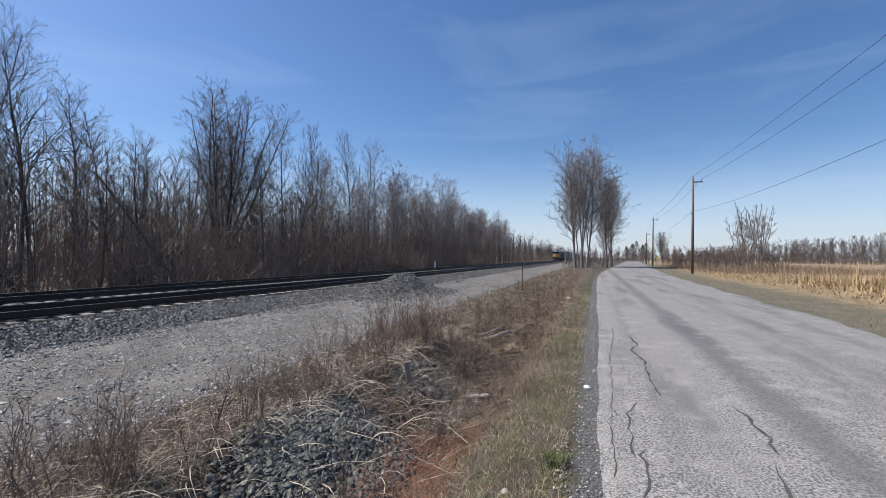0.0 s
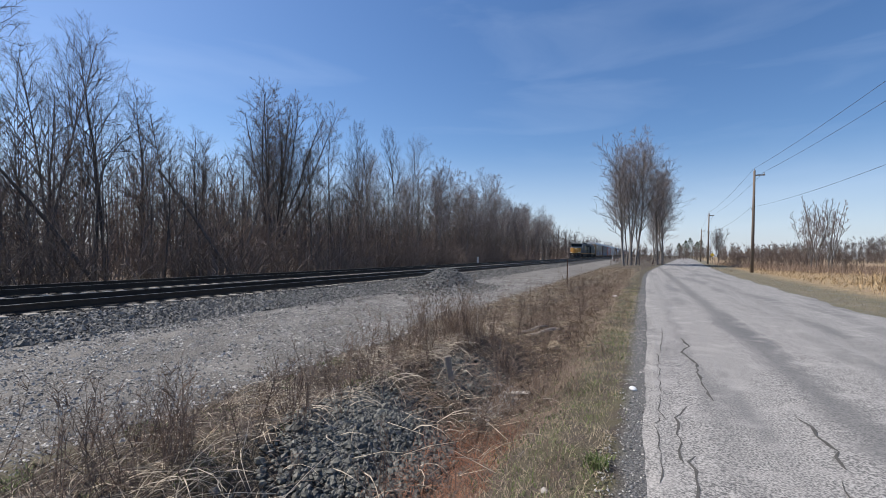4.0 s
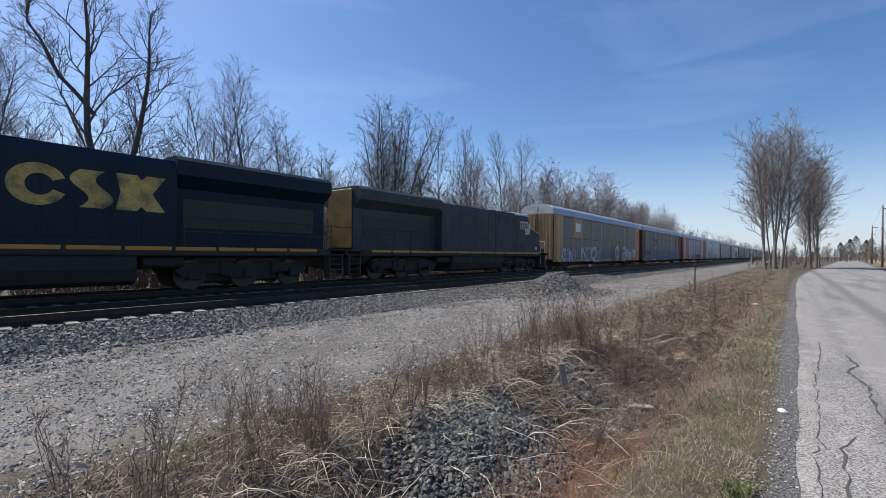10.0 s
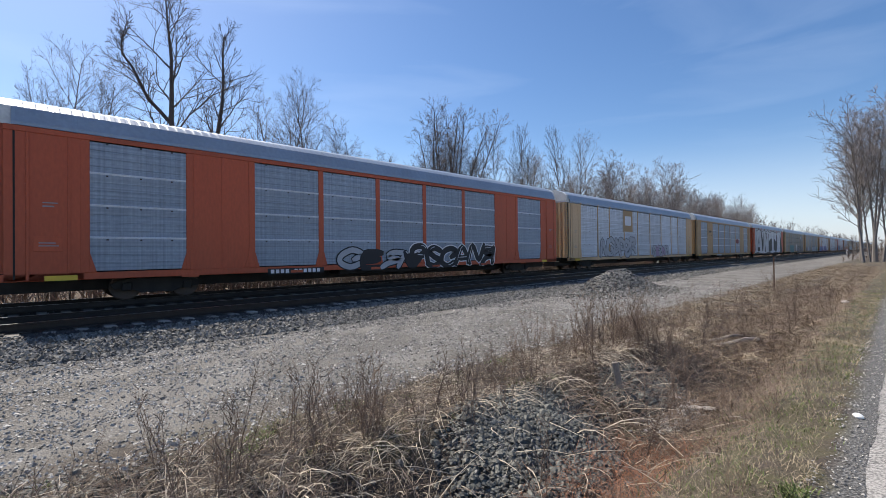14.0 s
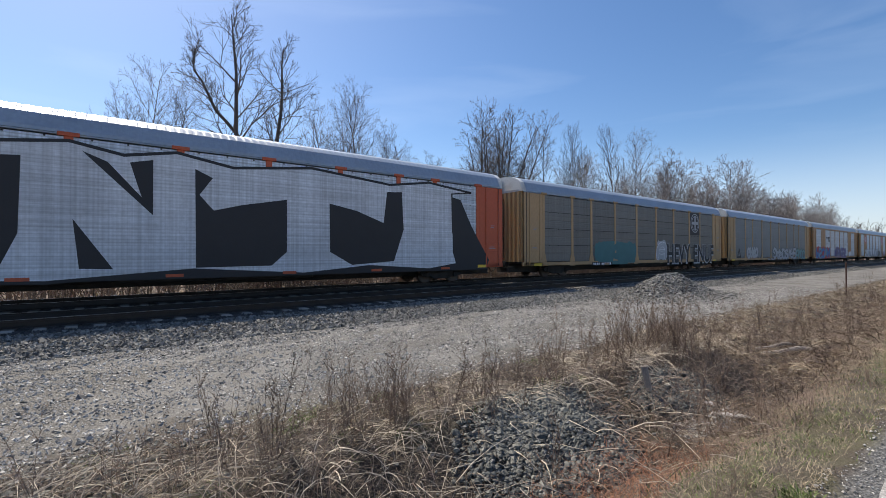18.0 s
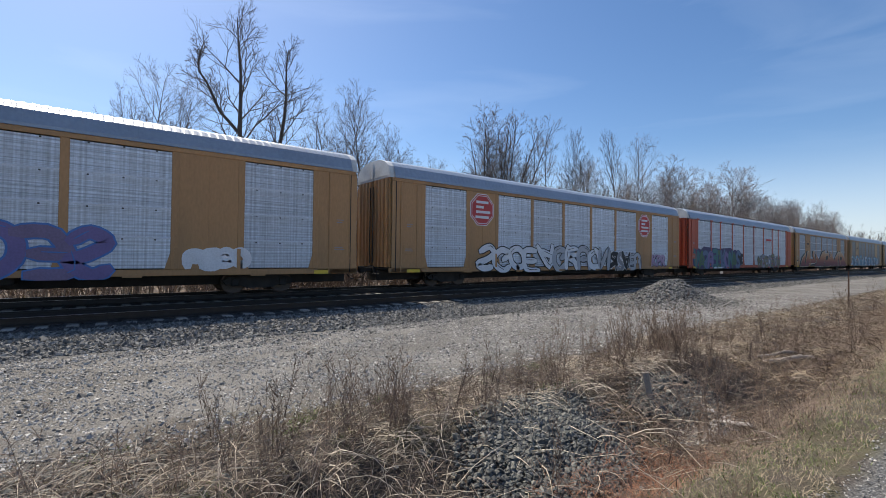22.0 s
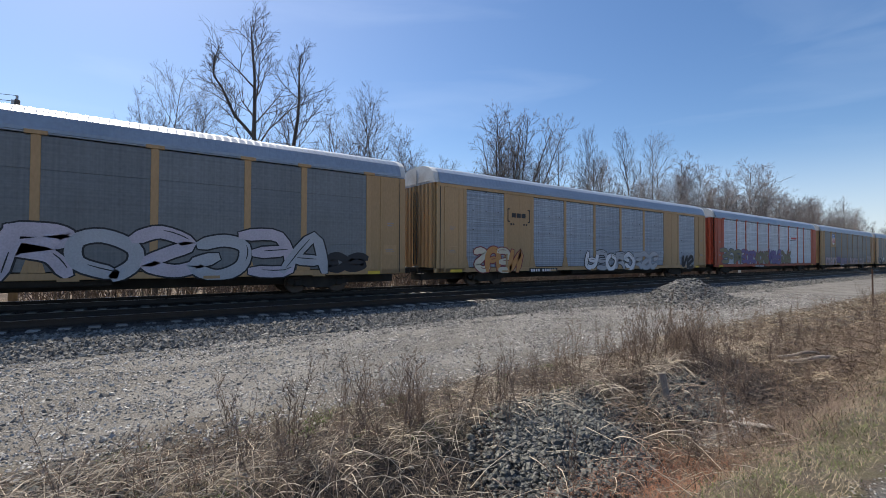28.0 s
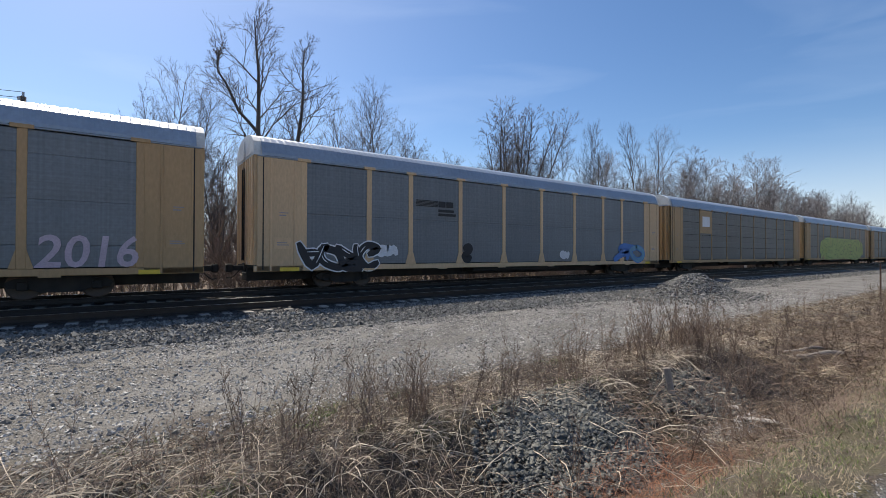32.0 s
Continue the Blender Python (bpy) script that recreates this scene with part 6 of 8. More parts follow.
def autorack(spec):
    col, pan, style, strips, label = spec["col"], spec["pan"], spec.get("style", "posts"), spec.get("strips", 4), spec["label"]
    car = thing("autorack_car", label, "freight car", "freight cars of the train")
    C = M[col]
    # underframe and sill
    def make_sill():
        mb = MB()
        for sx in (-1, 1):
            a, b = sorted((sx * HALF, sx * (HALF - 0.10)))
            mb.box(a, b, -END, END, SILL0 + 0.10, SILL1, 0.015)
            for i in range(6):
                yy = -9.2 + i * 3.7
                mb.box(min(sx * 1.6, sx * 1.615), max(sx * 1.6, sx * 1.615), yy, yy + 0.5, 0.68, 0.78)
        return mb
    part("side_sill", shared(("sill", col), lambda: make_sill().mesh("side_sill", C)), None, car)
    part("underframe", shared("underframe", lambda: MB().box(-0.45, 0.45, -END, END, 0.34, 0.9, 0.02).box(-1.5, 1.5, -END + 0.05, END - 0.05, 0.84, 0.92).box(-1.3, 1.3, -3.2, 3.2, 0.50, 0.85, 0.05).mesh("underframe", M["under"])), None, car)
    part("roof", roof_mesh(), None, car)
    part("top_rail", shared(("rail", col, style == "plates"), lambda: MB().box(HALF - 0.08, HALF + 0.01, -END + 0.1, END - 0.1, EAVE - (0.16 if style == "plates" else 0.05), EAVE - 0.005, 0.01).box(-HALF - 0.01, -HALF + 0.08, -END + 0.1, END - 0.1, EAVE - 0.16, EAVE - 0.005, 0.01).mesh("top_rail", C if style == "plates" else M["rack_roof"])), None, car)
    solid = (1, 7) if style == "plates" else ()
    h = EAVE - (0.16 if style == "plates" else 0.06) - SILL1
    for side in (1, -1):
        turn = 0 if side == 1 else 180
        for i in range(BAYS):
            y, BAY = (EDGES[i] + EDGES[i + 1]) / 2 * side, EDGES[i + 1] - EDGES[i]
            if i in solid:
                pm = shared(("plate", col), lambda: MB().box(-0.03, 0.0, -BAY / 2 + 0.01, BAY / 2 - 0.01, 0, h, 0.004).box(0, 0.012, -0.02, 0.02, 0, h).box(0, 0.03, -BAY / 2, -BAY / 2 + 0.12, 0, 0.7).box(0, 0.03, BAY / 2 - 0.12, BAY / 2, 0, 0.7).mesh("plate", C))
                part("plate", pm, None, car, m=pose(side * (HALF - 0.012), y, SILL1, 0, 0, turn))
            else:
                part("panel", rib_panel(BAY - 0.2, h - 0.06, pan, strips), None, car, m=pose(side * (HALF - 0.022), y, SILL1 + 0.03, 0, 0, turn))
        pw = 0.11 if style != "thin" else 0.05
        pm = shared(("post", col, pw, style), lambda: (MB() if style == "plates" else MB().box(0.0, 0.035, -pw * 2.3, pw * 2.3, h - 0.02, h + 0.1, 0.01)).box(-0.07, 0.0, -pw, pw, 0, h, 0.012).prism([(-pw, 0), (-pw * 2.4, 0), (-pw, 0.55)], 0, -0.02, 0.0).prism([(pw, 0), (pw * 2.4, 0), (pw, 0.55)], 0, -0.02, 0.0).mesh("post", C))
        for i in range(BAYS + 1):
            part("post", pm, None, car, m=pose(side * (HALF + 0.005), EDGES[i], SILL1, 0, 0, turn))
        for e in (-1, 1):
            em = shared(("endplate", col, style), lambda: MB().box(-0.05, 0.0, -END_W / 2 + 0.1, END_W / 2 - 0.02, -0.2, h, 0.01).mesh("end_plate", C))
            plate = part("end_plate", em, None, car, m=pose(side * HALF, e * (END - END_W / 2), SILL1, 0, 0, turn))
            if side > 0:
                part("rib", shared(("end_rib", col, style), lambda: MB().box(0, 0.03, -0.035, 0.035, -0.2, h, 0.008).mesh("rib", C)), None, plate, m=pose(0.001, -0.32, 0))
                part("rib", shared(("thin_rib", col, style), lambda: MB().box(0, 0.02, -0.03, 0.03, 0, h, 0.006).mesh("rib", C)), None, plate, m=pose(0.001, 0.53, 0))
                # flat dark strip painted on for the shade of a recess by the corner post
                part("seam", shared(("end_recess_shade", style), lambda: MB().box(0, 0.004, -0.022, 0.022, -0.15, h).mesh("seam", M["under"])), None, plate, m=pose(0.002, e * 0.58, 0))
                part("stencil_mark", shared("stencil", lambda: bars([(-0.2, 0.22, 0.12, 0.15), (-0.2, 0.15, 0.2, 0.23), (-0.12, 0.12, 1.2, 1.24), (-0.12, 0.2, 1.3, 1.33)], "", 0.003).mesh("stencil_mark", M["g_grey"])), None, plate, m=pose(0.012, 0.1, 0.62))
                part("notice_frame", shared(("notice", col), lambda: MB().box(0, 0.012, -0.31, 0.31, 0, 0.42, 0.005).mesh("notice_frame", C)), None, plate, m=pose(0.001, 0.1, 0.6))
    for a, b in ((-END + 0.9, -END + 1.6), (END - 1.8, END - 1.2)):
        part("yellow_mark", bars([(a, b, 0.72, 0.86)], ""), M["yellow_mark"], car)
    for e in (-1, 1):
        part("roof_end_cap", cap_mesh(), None, car, m=pose(0, e * (END - 0.0), 0, 0, 0, 0 if e < 0 else 180))
        def make_door():
            out = [(0.04, 0.12), (0.04, 0.0)]
            for k in range(4):
                xx = 0.25 + 0.33 * k
                out += [(xx - 0.08, 0.0), (xx - 0.05, -0.05), (xx + 0.05, -0.05), (xx + 0.08, 0.0)]
            out += [(HALF - 0.12, 0.0), (HALF - 0.12, 0.12)]
            return MB().prism(out, 2, 0.95, EAVE).mesh("end_door", C)

        def make_rod():
            return MB().cyl((0, -0.07, 1.1), (0, -0.07, 4.6), 0.025, 6).mesh("lock_rod", M["under"])

        def make_rung():
            return MB().box(HALF - 0.42, HALF - 0.02, -0.10, -0.07, -0.012, 0.012).mesh("ladder_rung", C)
        door_at = pose(0, e * (END - 0.02), 0, 0, 0, 0 if e < 0 else 180)
        for s in (1, -1):
            leaf = part("end_door", shared(("door", col), make_door), None, car, m=door_at @ Matrix.Diagonal((s, 1, 1, 1)))
            part("lock_rod", shared("rod", make_rod), None, leaf, m=pose(0.14, 0, 0))
        for k in range(5):
            part("ladder_rung", shared(("rung", col), make_rung), None, car, m=door_at @ Matrix.Translation((0, 0, 1.15 + 0.42 * k)) @ Matrix.Diagonal((e * -1, 1, 1, 1)))
        part("coupler", coupler_mesh(), None, car, m=pose(0, e * END, 0, 0, 0, 0 if e > 0 else 180))
        add_truck(car, e * 9.75)
    for y, k, z in spec.get("emblems", ()):
        emblem(car, k, y, z)
    for i, (y0, y1, z0, z1, n, fills, line, halo) in enumerate(spec.get("paint", ())):
        mb, ms = stroke_piece(y0, y1, z0, z1, n, fills, line, spec["seed"] * 10 + i, halo)
        part("graffiti", mb, ms, car, "spray-painted graffiti in thick outlined shapes")
    if "triangle" in spec:
        yc, tri = spec["triangle"], MB()
        tri.add([(HALF + 0.012, yc + a, b) for a, b in ((-0.5, 0.98), (0.5, 0.98), (0.02, 1.98), (-0.28, 1.12), (0.26, 1.12), (0.01, 1.62))], [(0, 1, 4, 3), (1, 2, 5, 4), (2, 0, 3, 5)])
        part("graffiti", tri, M["g_black"], car, "black spray-painted triangle")
    if "num" in spec:
        number_bar(car, spec["num"])
    if spec.get("anti"):
        big_letters(car)
    if spec.get("sweep"):
        sweep_letters(car)
    for words, size, mt, y, z, fat, wide in spec.get("words", ()):
        soft = mt in ("g_rose", "g_violet_pale")
        for dy, dz, x, m2, nm in ((0.06, -0.05, 0.011, "g_black" if mt != K else "g_silver", "lettering_shadow"), (0, 0, 0.015, mt, "lettering"))[1 if soft else 0:]:
            ob = text_part(words, size, M[m2], car, y + dy, z + dz, "spray-painted lettering reading " + words, fat=fat + (0.07 if mt == K and m2 != K else 0), shear=0.12 if mt != K else 0.0, x=HALF + x, name=nm)
            xs = [v.co.x for v in ob.data.vertices]
            ob.data.transform(Matrix.Diagonal((wide / (max(xs) - min(xs)), 1, 1, 1)))
    MOVERS.append((car, PITCH / 2 + spec["i"] * PITCH))
    return car


W, K = "g_white", "g_black"
SPECS = [
    dict(col="rack_yellow", pan="panel_dark", strips=2, label="grey panelled freight car with yellow posts and faded graffiti", emblems=((-7.97, "square", 3.6),),
         paint=((-11.6, -8.5, 0.72, 2.0, 4, ("g_silver", "g_grey"), "g_navy", None), (-7.1, -1.5, 0.72, 2.3, 4, ("g_silver", "g_grey"), "g_navy", None), (-1.4, 1.7, 0.95, 1.8, 4, ("g_teal",), "g_grey", None),
                (2.2, 7.5, 0.66, 2.4, 4, ("g_maroon_pale", "g_silver"), K, None), (7.5, 11.5, 0.95, 2.0, 5, ("g_silver", "g_grey"), W, None)), num=-4.0),
    dict(col="rack_brown", pan="panel_violet", strips=4, label="dark brown freight car with violet and blue graffiti", emblems=((-5.9, "stripes", 3.5),),
         paint=((-12, -4.1, 0.66, 2.1, 5, ("g_violet", "g_blue_grey", "g_mauve"), K, "g_slate"), (-3.1, 4.3, 0.66, 2.1, 5, ("g_blue_grey", "g_teal", "g_violet"), K, "g_slate"), (4.3, 11.6, 0.66, 2.05, 7, ("g_violet", "g_blue_grey"), K, None)), num=-7.5),
    dict(col="rack_orange", pan="panel_blue", style="plates", label="orange freight car with ribbed grey panels", paint=((-3.4, 1.2, 0.66, 1.55, 4, ("g_silver", K), K, None), (0.5, 6.7, 0.66, 1.85, 6, (K,), W, None)), num=-6.4),
]
SPECS += [
    dict(col="rack_tan", pan="panel_bright", style="thin", strips=4, label="pale grey freight car with tan ends and outlined graffiti", paint=((-8.5, -2, 0.9, 2.5, 6, ("g_silver",), K, None), (2, 6, 0.8, 1.9, 5, ("g_silver", "g_pink"), K, None)), emblems=((-3.5, "square", 3.4),)),
    dict(col="rack_yellow", pan="panel_blue", style="plates", label="yellow freight car with striped grey panels", emblems=((-7.97, "brackets", 3.6),), num=-5.2, paint=((4.6, 5.9, 2.3, 2.85, 4, ("g_maroon",), "g_maroon", None),)),
    dict(col="rack_orange", pan="panel_bright", label="orange freight car covered by huge white and black letters", anti=True),
]
SPECS += [
    dict(col="rack_yellow", pan="panel_dark", strips=4, label="dark grey freight car with yellow posts and graffiti", emblems=((7.97, "roundel", 3.96),), num=-6.9,
         paint=((-6.4, -1.7, 0.85, 2.1, 3, ("g_teal",), "g_teal", "g_teal"), (1.6, 2.9, 1.0, 2.3, 1, ("g_silver", ), W, "g_silver")), words=(("HEVY", 2.05, K, 3.0, 0.72, 0.05, 4.0), ("ENUF", 2.05, K, 7.6, 0.72, 0.05, 4.0))),
    dict(col="rack_yellow", pan="panel_mid", strips=3, label="grey freight car with yellow posts and pale graffiti", num=-2.5,
         paint=((-8.5, -5.6, 0.9, 2.0, 4, ("g_silver",), "g_grey", None), (-0.7, 7.6, 0.66, 2.0, 8, ("g_silver",), K, None), (7.7, 11.3, 0.66, 2.0, 4, ("g_teal_pale",), K, None)), triangle=-10.7),
    dict(col="rack_gold", pan="panel_bright", style="plates", label="ochre freight car with bright blue and violet graffiti", emblems=((-5.6, "stripes", 3.5),), paint=((-11.8, -4.6, 0.66, 2.2, 5, ("g_blue", "g_sky"), "g_navy", "g_red"), (-1.7, 5.3, 0.66, 2.2, 7, ("g_violet", "g_mauve"), "g_blue", None), (7.3, 9.2, 0.95, 1.6, 4, ("g_white",), "g_white", None))),
]
SPECS += [
    dict(col="rack_gold", pan="panel_bright", style="plates", label="ochre freight car with white block graffiti", emblems=((-8.03, "octagon", 3.85), (7.93, "octagon", 3.85)), paint=((-8.3, -3.7, 0.66, 2.0, 4, ("g_white",), K, None), (-3.5, 3.5, 0.66, 2.2, 6, ("g_white", "g_silver"), K, None), (3.6, 6.0, 0.66, 1.95, 3, (K, "g_grey"), W, None), (5.9, 7.4, 0.66, 1.85, 2, ("g_silver",), K, None)), words=(("KPR", 1.15, "g_pink", 8.9, 0.95, 0.05, 2.2),)),
    dict(col="rack_red", pan="panel_bright", label="red freight car with white ribbed panels and teal graffiti", emblems=((5.6, "swoosh", 3.55),), num=-8.5, paint=((-12.2, -2.4, 0.66, 2.35, 11, ("g_teal", "g_green", "g_blue_grey", "g_violet"), "g_navy", "g_violet_dark"), (-2.8, -1.7, 1.05, 2.0, 2, (K,), K, None), (2.6, 9.4, 0.66, 2.0, 7, ("g_olive", "g_grey"), "g_navy", None))),
    dict(col="rack_gold", pan="panel_blue", style="plates", label="ochre freight car with sweeping orange and red graffiti", emblems=((-8.0, "brackets", 3.6),), num=-2.9, sweep=True, paint=((-12.95, -12.0, 1.4, 1.95, 3, ("g_black",), "g_cream", None),)),
]
SPECS += [
    dict(col="rack_yellow", pan="panel_mid", style="plates", label="ochre freight car with pale blue graffiti", emblems=((-8.0, "brackets", 3.6),), paint=((-12.4, -0.6, 0.7, 2.4, 9, ("g_ice", "g_sky"), "g_navy", None), (0.2, 9.5, 0.7, 2.2, 8, ("g_sky", "g_ice"), "g_navy", None))),
    dict(col="rack_yellow", pan="panel_mid", strips=2, label="grey freight car with yellow posts and pink rounded graffiti", emblems=((-7.97, "small_shield", 4.1),), paint=((-9.2, -2.0, 0.66, 2.2, 6, (K,), "g_silver", K), (0.7, 10.0, 0.66, 2.35, 6, ("g_rose_pale", "g_silver"), K, None), (9.9, 11.5, 0.9, 1.6, 2, (K,), K, None))),
    dict(col="rack_yellow", pan="panel_steel", style="plates", label="yellow freight car with blue-grey ribbed panels", emblems=((-8.0, "brackets", 3.6),), num=-7.2, paint=((-11.0, -7.9, 0.66, 1.95, 4, ("g_cream", "g_orange"), "g_maroon", None), (-2.2, 2.9, 0.66, 1.85, 5, ("g_white", "g_silver"), K, None), (2.9, 5.9, 0.66, 1.85, 3, ("g_silver",), "g_grey", None), (9.6, 11.3, 0.66, 1.7, 2, (K,), "g_grey", None))),
]
SPECS += [
    dict(col="rack_red", pan="panel_bright", label="orange-red freight car with white panels and muted violet graffiti", emblems=((5.6, "swoosh", 3.55),), num=-4.9, paint=((-12.2, -8.1, 0.95, 2.2, 3, ("g_olive",), "g_navy", None), (-7.9, -4.8, 0.95, 2.2, 4, ("g_violet",), "g_maroon", None), (-4.7, -1.6, 0.95, 2.2, 4, ("g_olive",), "g_maroon", None), (-1.3, 1.75, 0.95, 2.3, 4, ("g_violet",), "g_navy", None), (1.9, 4.65, 0.95, 2.3, 3, ("g_olive",), "g_maroon", None))),
    dict(col="rack_yellow", pan="panel_mid", strips=3, label="grey freight car with yellow ends, shield emblem and pink lettering", emblems=((-7.98, "shield", 4.02),), num=-5.3, paint=((-6.1, -5.0, 0.95, 1.85, 2, ("g_violet",), "g_violet", None),),
         words=(("mars", 1.95, "g_rose", -11.4, 0.72, 0.03, 4.9), ("peeh", 1.75, "g_violet_pale", -4.7, 0.8, 0.03, 3.5), ("toma", 1.7, "g_rose", -0.4, 0.76, 0.03, 4.2), ("cu", 1.7, "g_rose", 4.8, 0.76, 0.03, 2.2), ("2016", 1.3, "g_rose", 9.2, 0.98, 0.02, 2.4))),
    dict(col="rack_tan", pan="panel_mid", strips=1, label="grey freight car with cream posts and black outlined graffiti", emblems=((-5.6, "stripes", 3.5),), paint=((-11.8, -8.6, 0.66, 1.8, 4, (K,), W, None), (-8.5, -7.7, 1.3, 1.7, 3, (W,), W, None), (-4.0, -3.6, 1.0, 1.9, 1, (K,), K, None), (3.0, 3.6, 1.1, 1.5, 2, (W,), W, None), (8.4, 11.4, 0.9, 2.0, 2, ("g_blue", "g_sky"), "g_blue", None))),
]
SPECS += [
    dict(col="rack_yellow", pan="panel_dark", style="thin", strips=4, label="dark grey freight car with yellow ends", emblems=((-7.97, "square", 3.5),)),
    dict(col="rack_yellow", pan="panel_dark", strips=3, label="yellow and dark freight car with lime green graffiti", paint=((-7.5, 9.5, 0.9, 3.2, 8, ("g_lime",), "g_green", "g_lime"),)),
]
SPECS += [dict(col=c, pan=p, strips=3, style=s, label="weathered grey freight car far down the train") for c, p, s in (("rack_yellow", "panel_dark", "thin"), ("rack_tan", "panel_mid", "posts"), ("rack_yellow", "panel_dark", "posts"), ("rack_brown", "panel_violet", "posts"))]
for i, s in enumerate(SPECS):
    s["i"], s["seed"] = i, i + 1
    autorack(s)


def locomotive(front, body, label, number):
    """A six-axle diesel; built with its nose at -y, then turned if front is +1."""
    lo = thing("locomotive", label, "locomotive", "locomotives of the train")
    B, Y = M[body], M["loco_yellow"]
    flip = pose(0, 0, 0, 0, 0, 0 if front < 0 else 180)

    def P(name, mb, m, lab="", parent=None, at=None, smooth=False):
        mm = (flip if parent is None else Matrix()) @ (at or Matrix())
        return part(name, mb, m, parent or lo, lab, m=mm, smooth=smooth)

    d0 = -11.0
    P("underframe", MB().box(-1.5, 1.5, d0 + 0.7, 10.8, 1.22, 1.50, 0.03).box(-0.5, 0.5, d0 + 0.2, 10.9, 0.75, 1.25, 0.03), M["under"])
    st = MB()
    for sx in (-1, 1):
        for i in range(13):
            y = d0 + 1.9 + i * 1.42
            a, b = sorted((sx * 1.5, sx * 1.515))
            st.box(a, b, y, y + 1.3, 1.40, 1.52)
    P("side_stripe", st, Y, "yellow reflective sill stripe in short lengths")
    # nose
    def ring(z, yf, wf, ys, ws, yb):
        return [(-wf, yf, z), (wf, yf, z), (ws, ys, z), (ws, yb, z), (-ws, yb, z), (-ws, ys, z)]
    lo_r, hi_r = ring(1.52, d0 + 1.25, 0.72, d0 + 1.75, 1.47, d0 + 3.6), ring(3.0, d0 + 1.55, 0.68, d0 + 2.0, 1.47, d0 + 3.6)
    hi_r = [(x, y, z + (0.42 if y > d0 + 3 else (0.05 if abs(x) > 1 else 0.0))) for x, y, z in hi_r]
    front_f = MB().add(lo_r + hi_r, [(0, 1, 7, 6), (1, 2, 8, 7), (5, 0, 6, 11)])
    P("nose_front", front_f, Y, "yellow nose front with angled corners")
    side_f = MB().add(lo_r + hi_r, [(2, 3, 9, 8), (4, 5, 11, 10), (6, 7, 8, 9, 10, 11), (3, 4, 10, 9)])
    P("nose_side", side_f, B)
    P("nose_trim", MB().tube([hi_r[0], hi_r[1], hi_r[2], hi_r[3]], [0.03] * 4, 6).tube([hi_r[0], hi_r[5], hi_r[4]], [0.03] * 3, 6), M["loco_roof"], "pale edge along the nose top")
    P("nose_door", MB().box(-0.36, 0.36, d0 + 1.2, d0 + 1.26, 1.6, 2.7, 0.02), Y)
    P("nose_chevron", MB().prism([(-0.34, 2.62), (0.34, 2.62), (0, 2.42)], 1, d0 + 1.28, d0 + 1.40).prism([(-0.34, 2.3), (0.34, 2.3), (0, 2.1)], 1, d0 + 1.22, d0 + 1.36), M["loco_blue"], "dark blue chevrons")
    nb = MB()
    for s in (-1, 1):
        p = Vector((s * 1.1, d0 + 1.76, 2.72))
        nb.add([(s * 0.8, d0 + 1.60, 2.62), (s * 1.36, d0 + 1.92, 2.62), (s * 1.36, d0 + 1.92, 2.84), (s * 0.8, d0 + 1.60, 2.84)], [(0, 1, 2, 3)])
    P("number_boards", nb, M["black"])
    P("headlight_case", MB().box(-0.2, 0.2, d0 + 1.42, d0 + 1.66, 2.72, 2.98, 0.02), M["black"])
    for s in (-0.09, 0.09):
        P("headlight", MB().cyl((s, d0 + 1.40, 2.85), (s, d0 + 1.45, 2.85), 0.075, 12), M["lamp_on"], "lit headlight")
    # cab
    y0, y1 = d0 + 3.55, d0 + 5.7
    prof = [(-1.5, 1.52), (1.5, 1.52), (1.5, 3.95), (1.28, 4.42), (-1.28, 4.42), (-1.5, 3.95)]
    cab = MB()
    vs = [(x, y0 + (0.0 if z < 3.4 else 0.18 * min(1, (z - 3.3) / 0.7) + 0.1), z) for x, z in prof] + [(x, y1, z) for x, z in prof]
    cab.add(vs, [(i, (i + 1) % 6, 6 + (i + 1) % 6, 6 + i) for i in range(6)] + [tuple(range(6)), tuple(range(6, 12))])
    P("cab", cab, B)
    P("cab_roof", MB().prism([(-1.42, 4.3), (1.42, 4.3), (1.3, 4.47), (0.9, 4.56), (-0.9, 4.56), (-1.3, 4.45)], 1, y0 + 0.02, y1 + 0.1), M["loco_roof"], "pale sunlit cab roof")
    P("windshield", MB().box(-1.2, -0.06, y0 + 0.02, y0 + 0.16, 3.5, 4.1, 0.02).box(0.06, 1.2, y0 + 0.02, y0 + 0.16, 3.5, 4.1, 0.02), M["glass"], "dark sloping windshield")
    P("wiper", MB().tube([(0.3, y0 - 0.02, 3.48), (0.7, y0 - 0.02, 3.85)], [0.012] * 2, 5).tube([(-0.3, y0 - 0.02, 3.48), (-0.7, y0 - 0.02, 3.85)], [0.012] * 2, 5), M["black"])
    for s in (-1, 1):
        a, b = sorted((s * 1.495, s * 1.512))
        P("window", MB().box(a, b, y0 + 0.55, y0 + 1.75, 3.25, 3.78), M["glass"], "dark cab side window")
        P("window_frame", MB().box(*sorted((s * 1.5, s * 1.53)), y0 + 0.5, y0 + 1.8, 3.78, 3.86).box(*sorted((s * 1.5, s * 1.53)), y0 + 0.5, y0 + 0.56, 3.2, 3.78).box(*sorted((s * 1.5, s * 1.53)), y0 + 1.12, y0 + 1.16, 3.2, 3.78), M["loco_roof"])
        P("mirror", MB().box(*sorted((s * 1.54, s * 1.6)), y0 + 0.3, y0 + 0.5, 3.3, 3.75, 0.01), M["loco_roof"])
        P("side_hatch", MB().box(*sorted((s * 1.49, s * 1.51)), y0 + 1.0, y0 + 1.6, 1.72, 2.25), M["black"])
    # equipment body behind the cab, flush with it
    y2 = d0 + 8.7
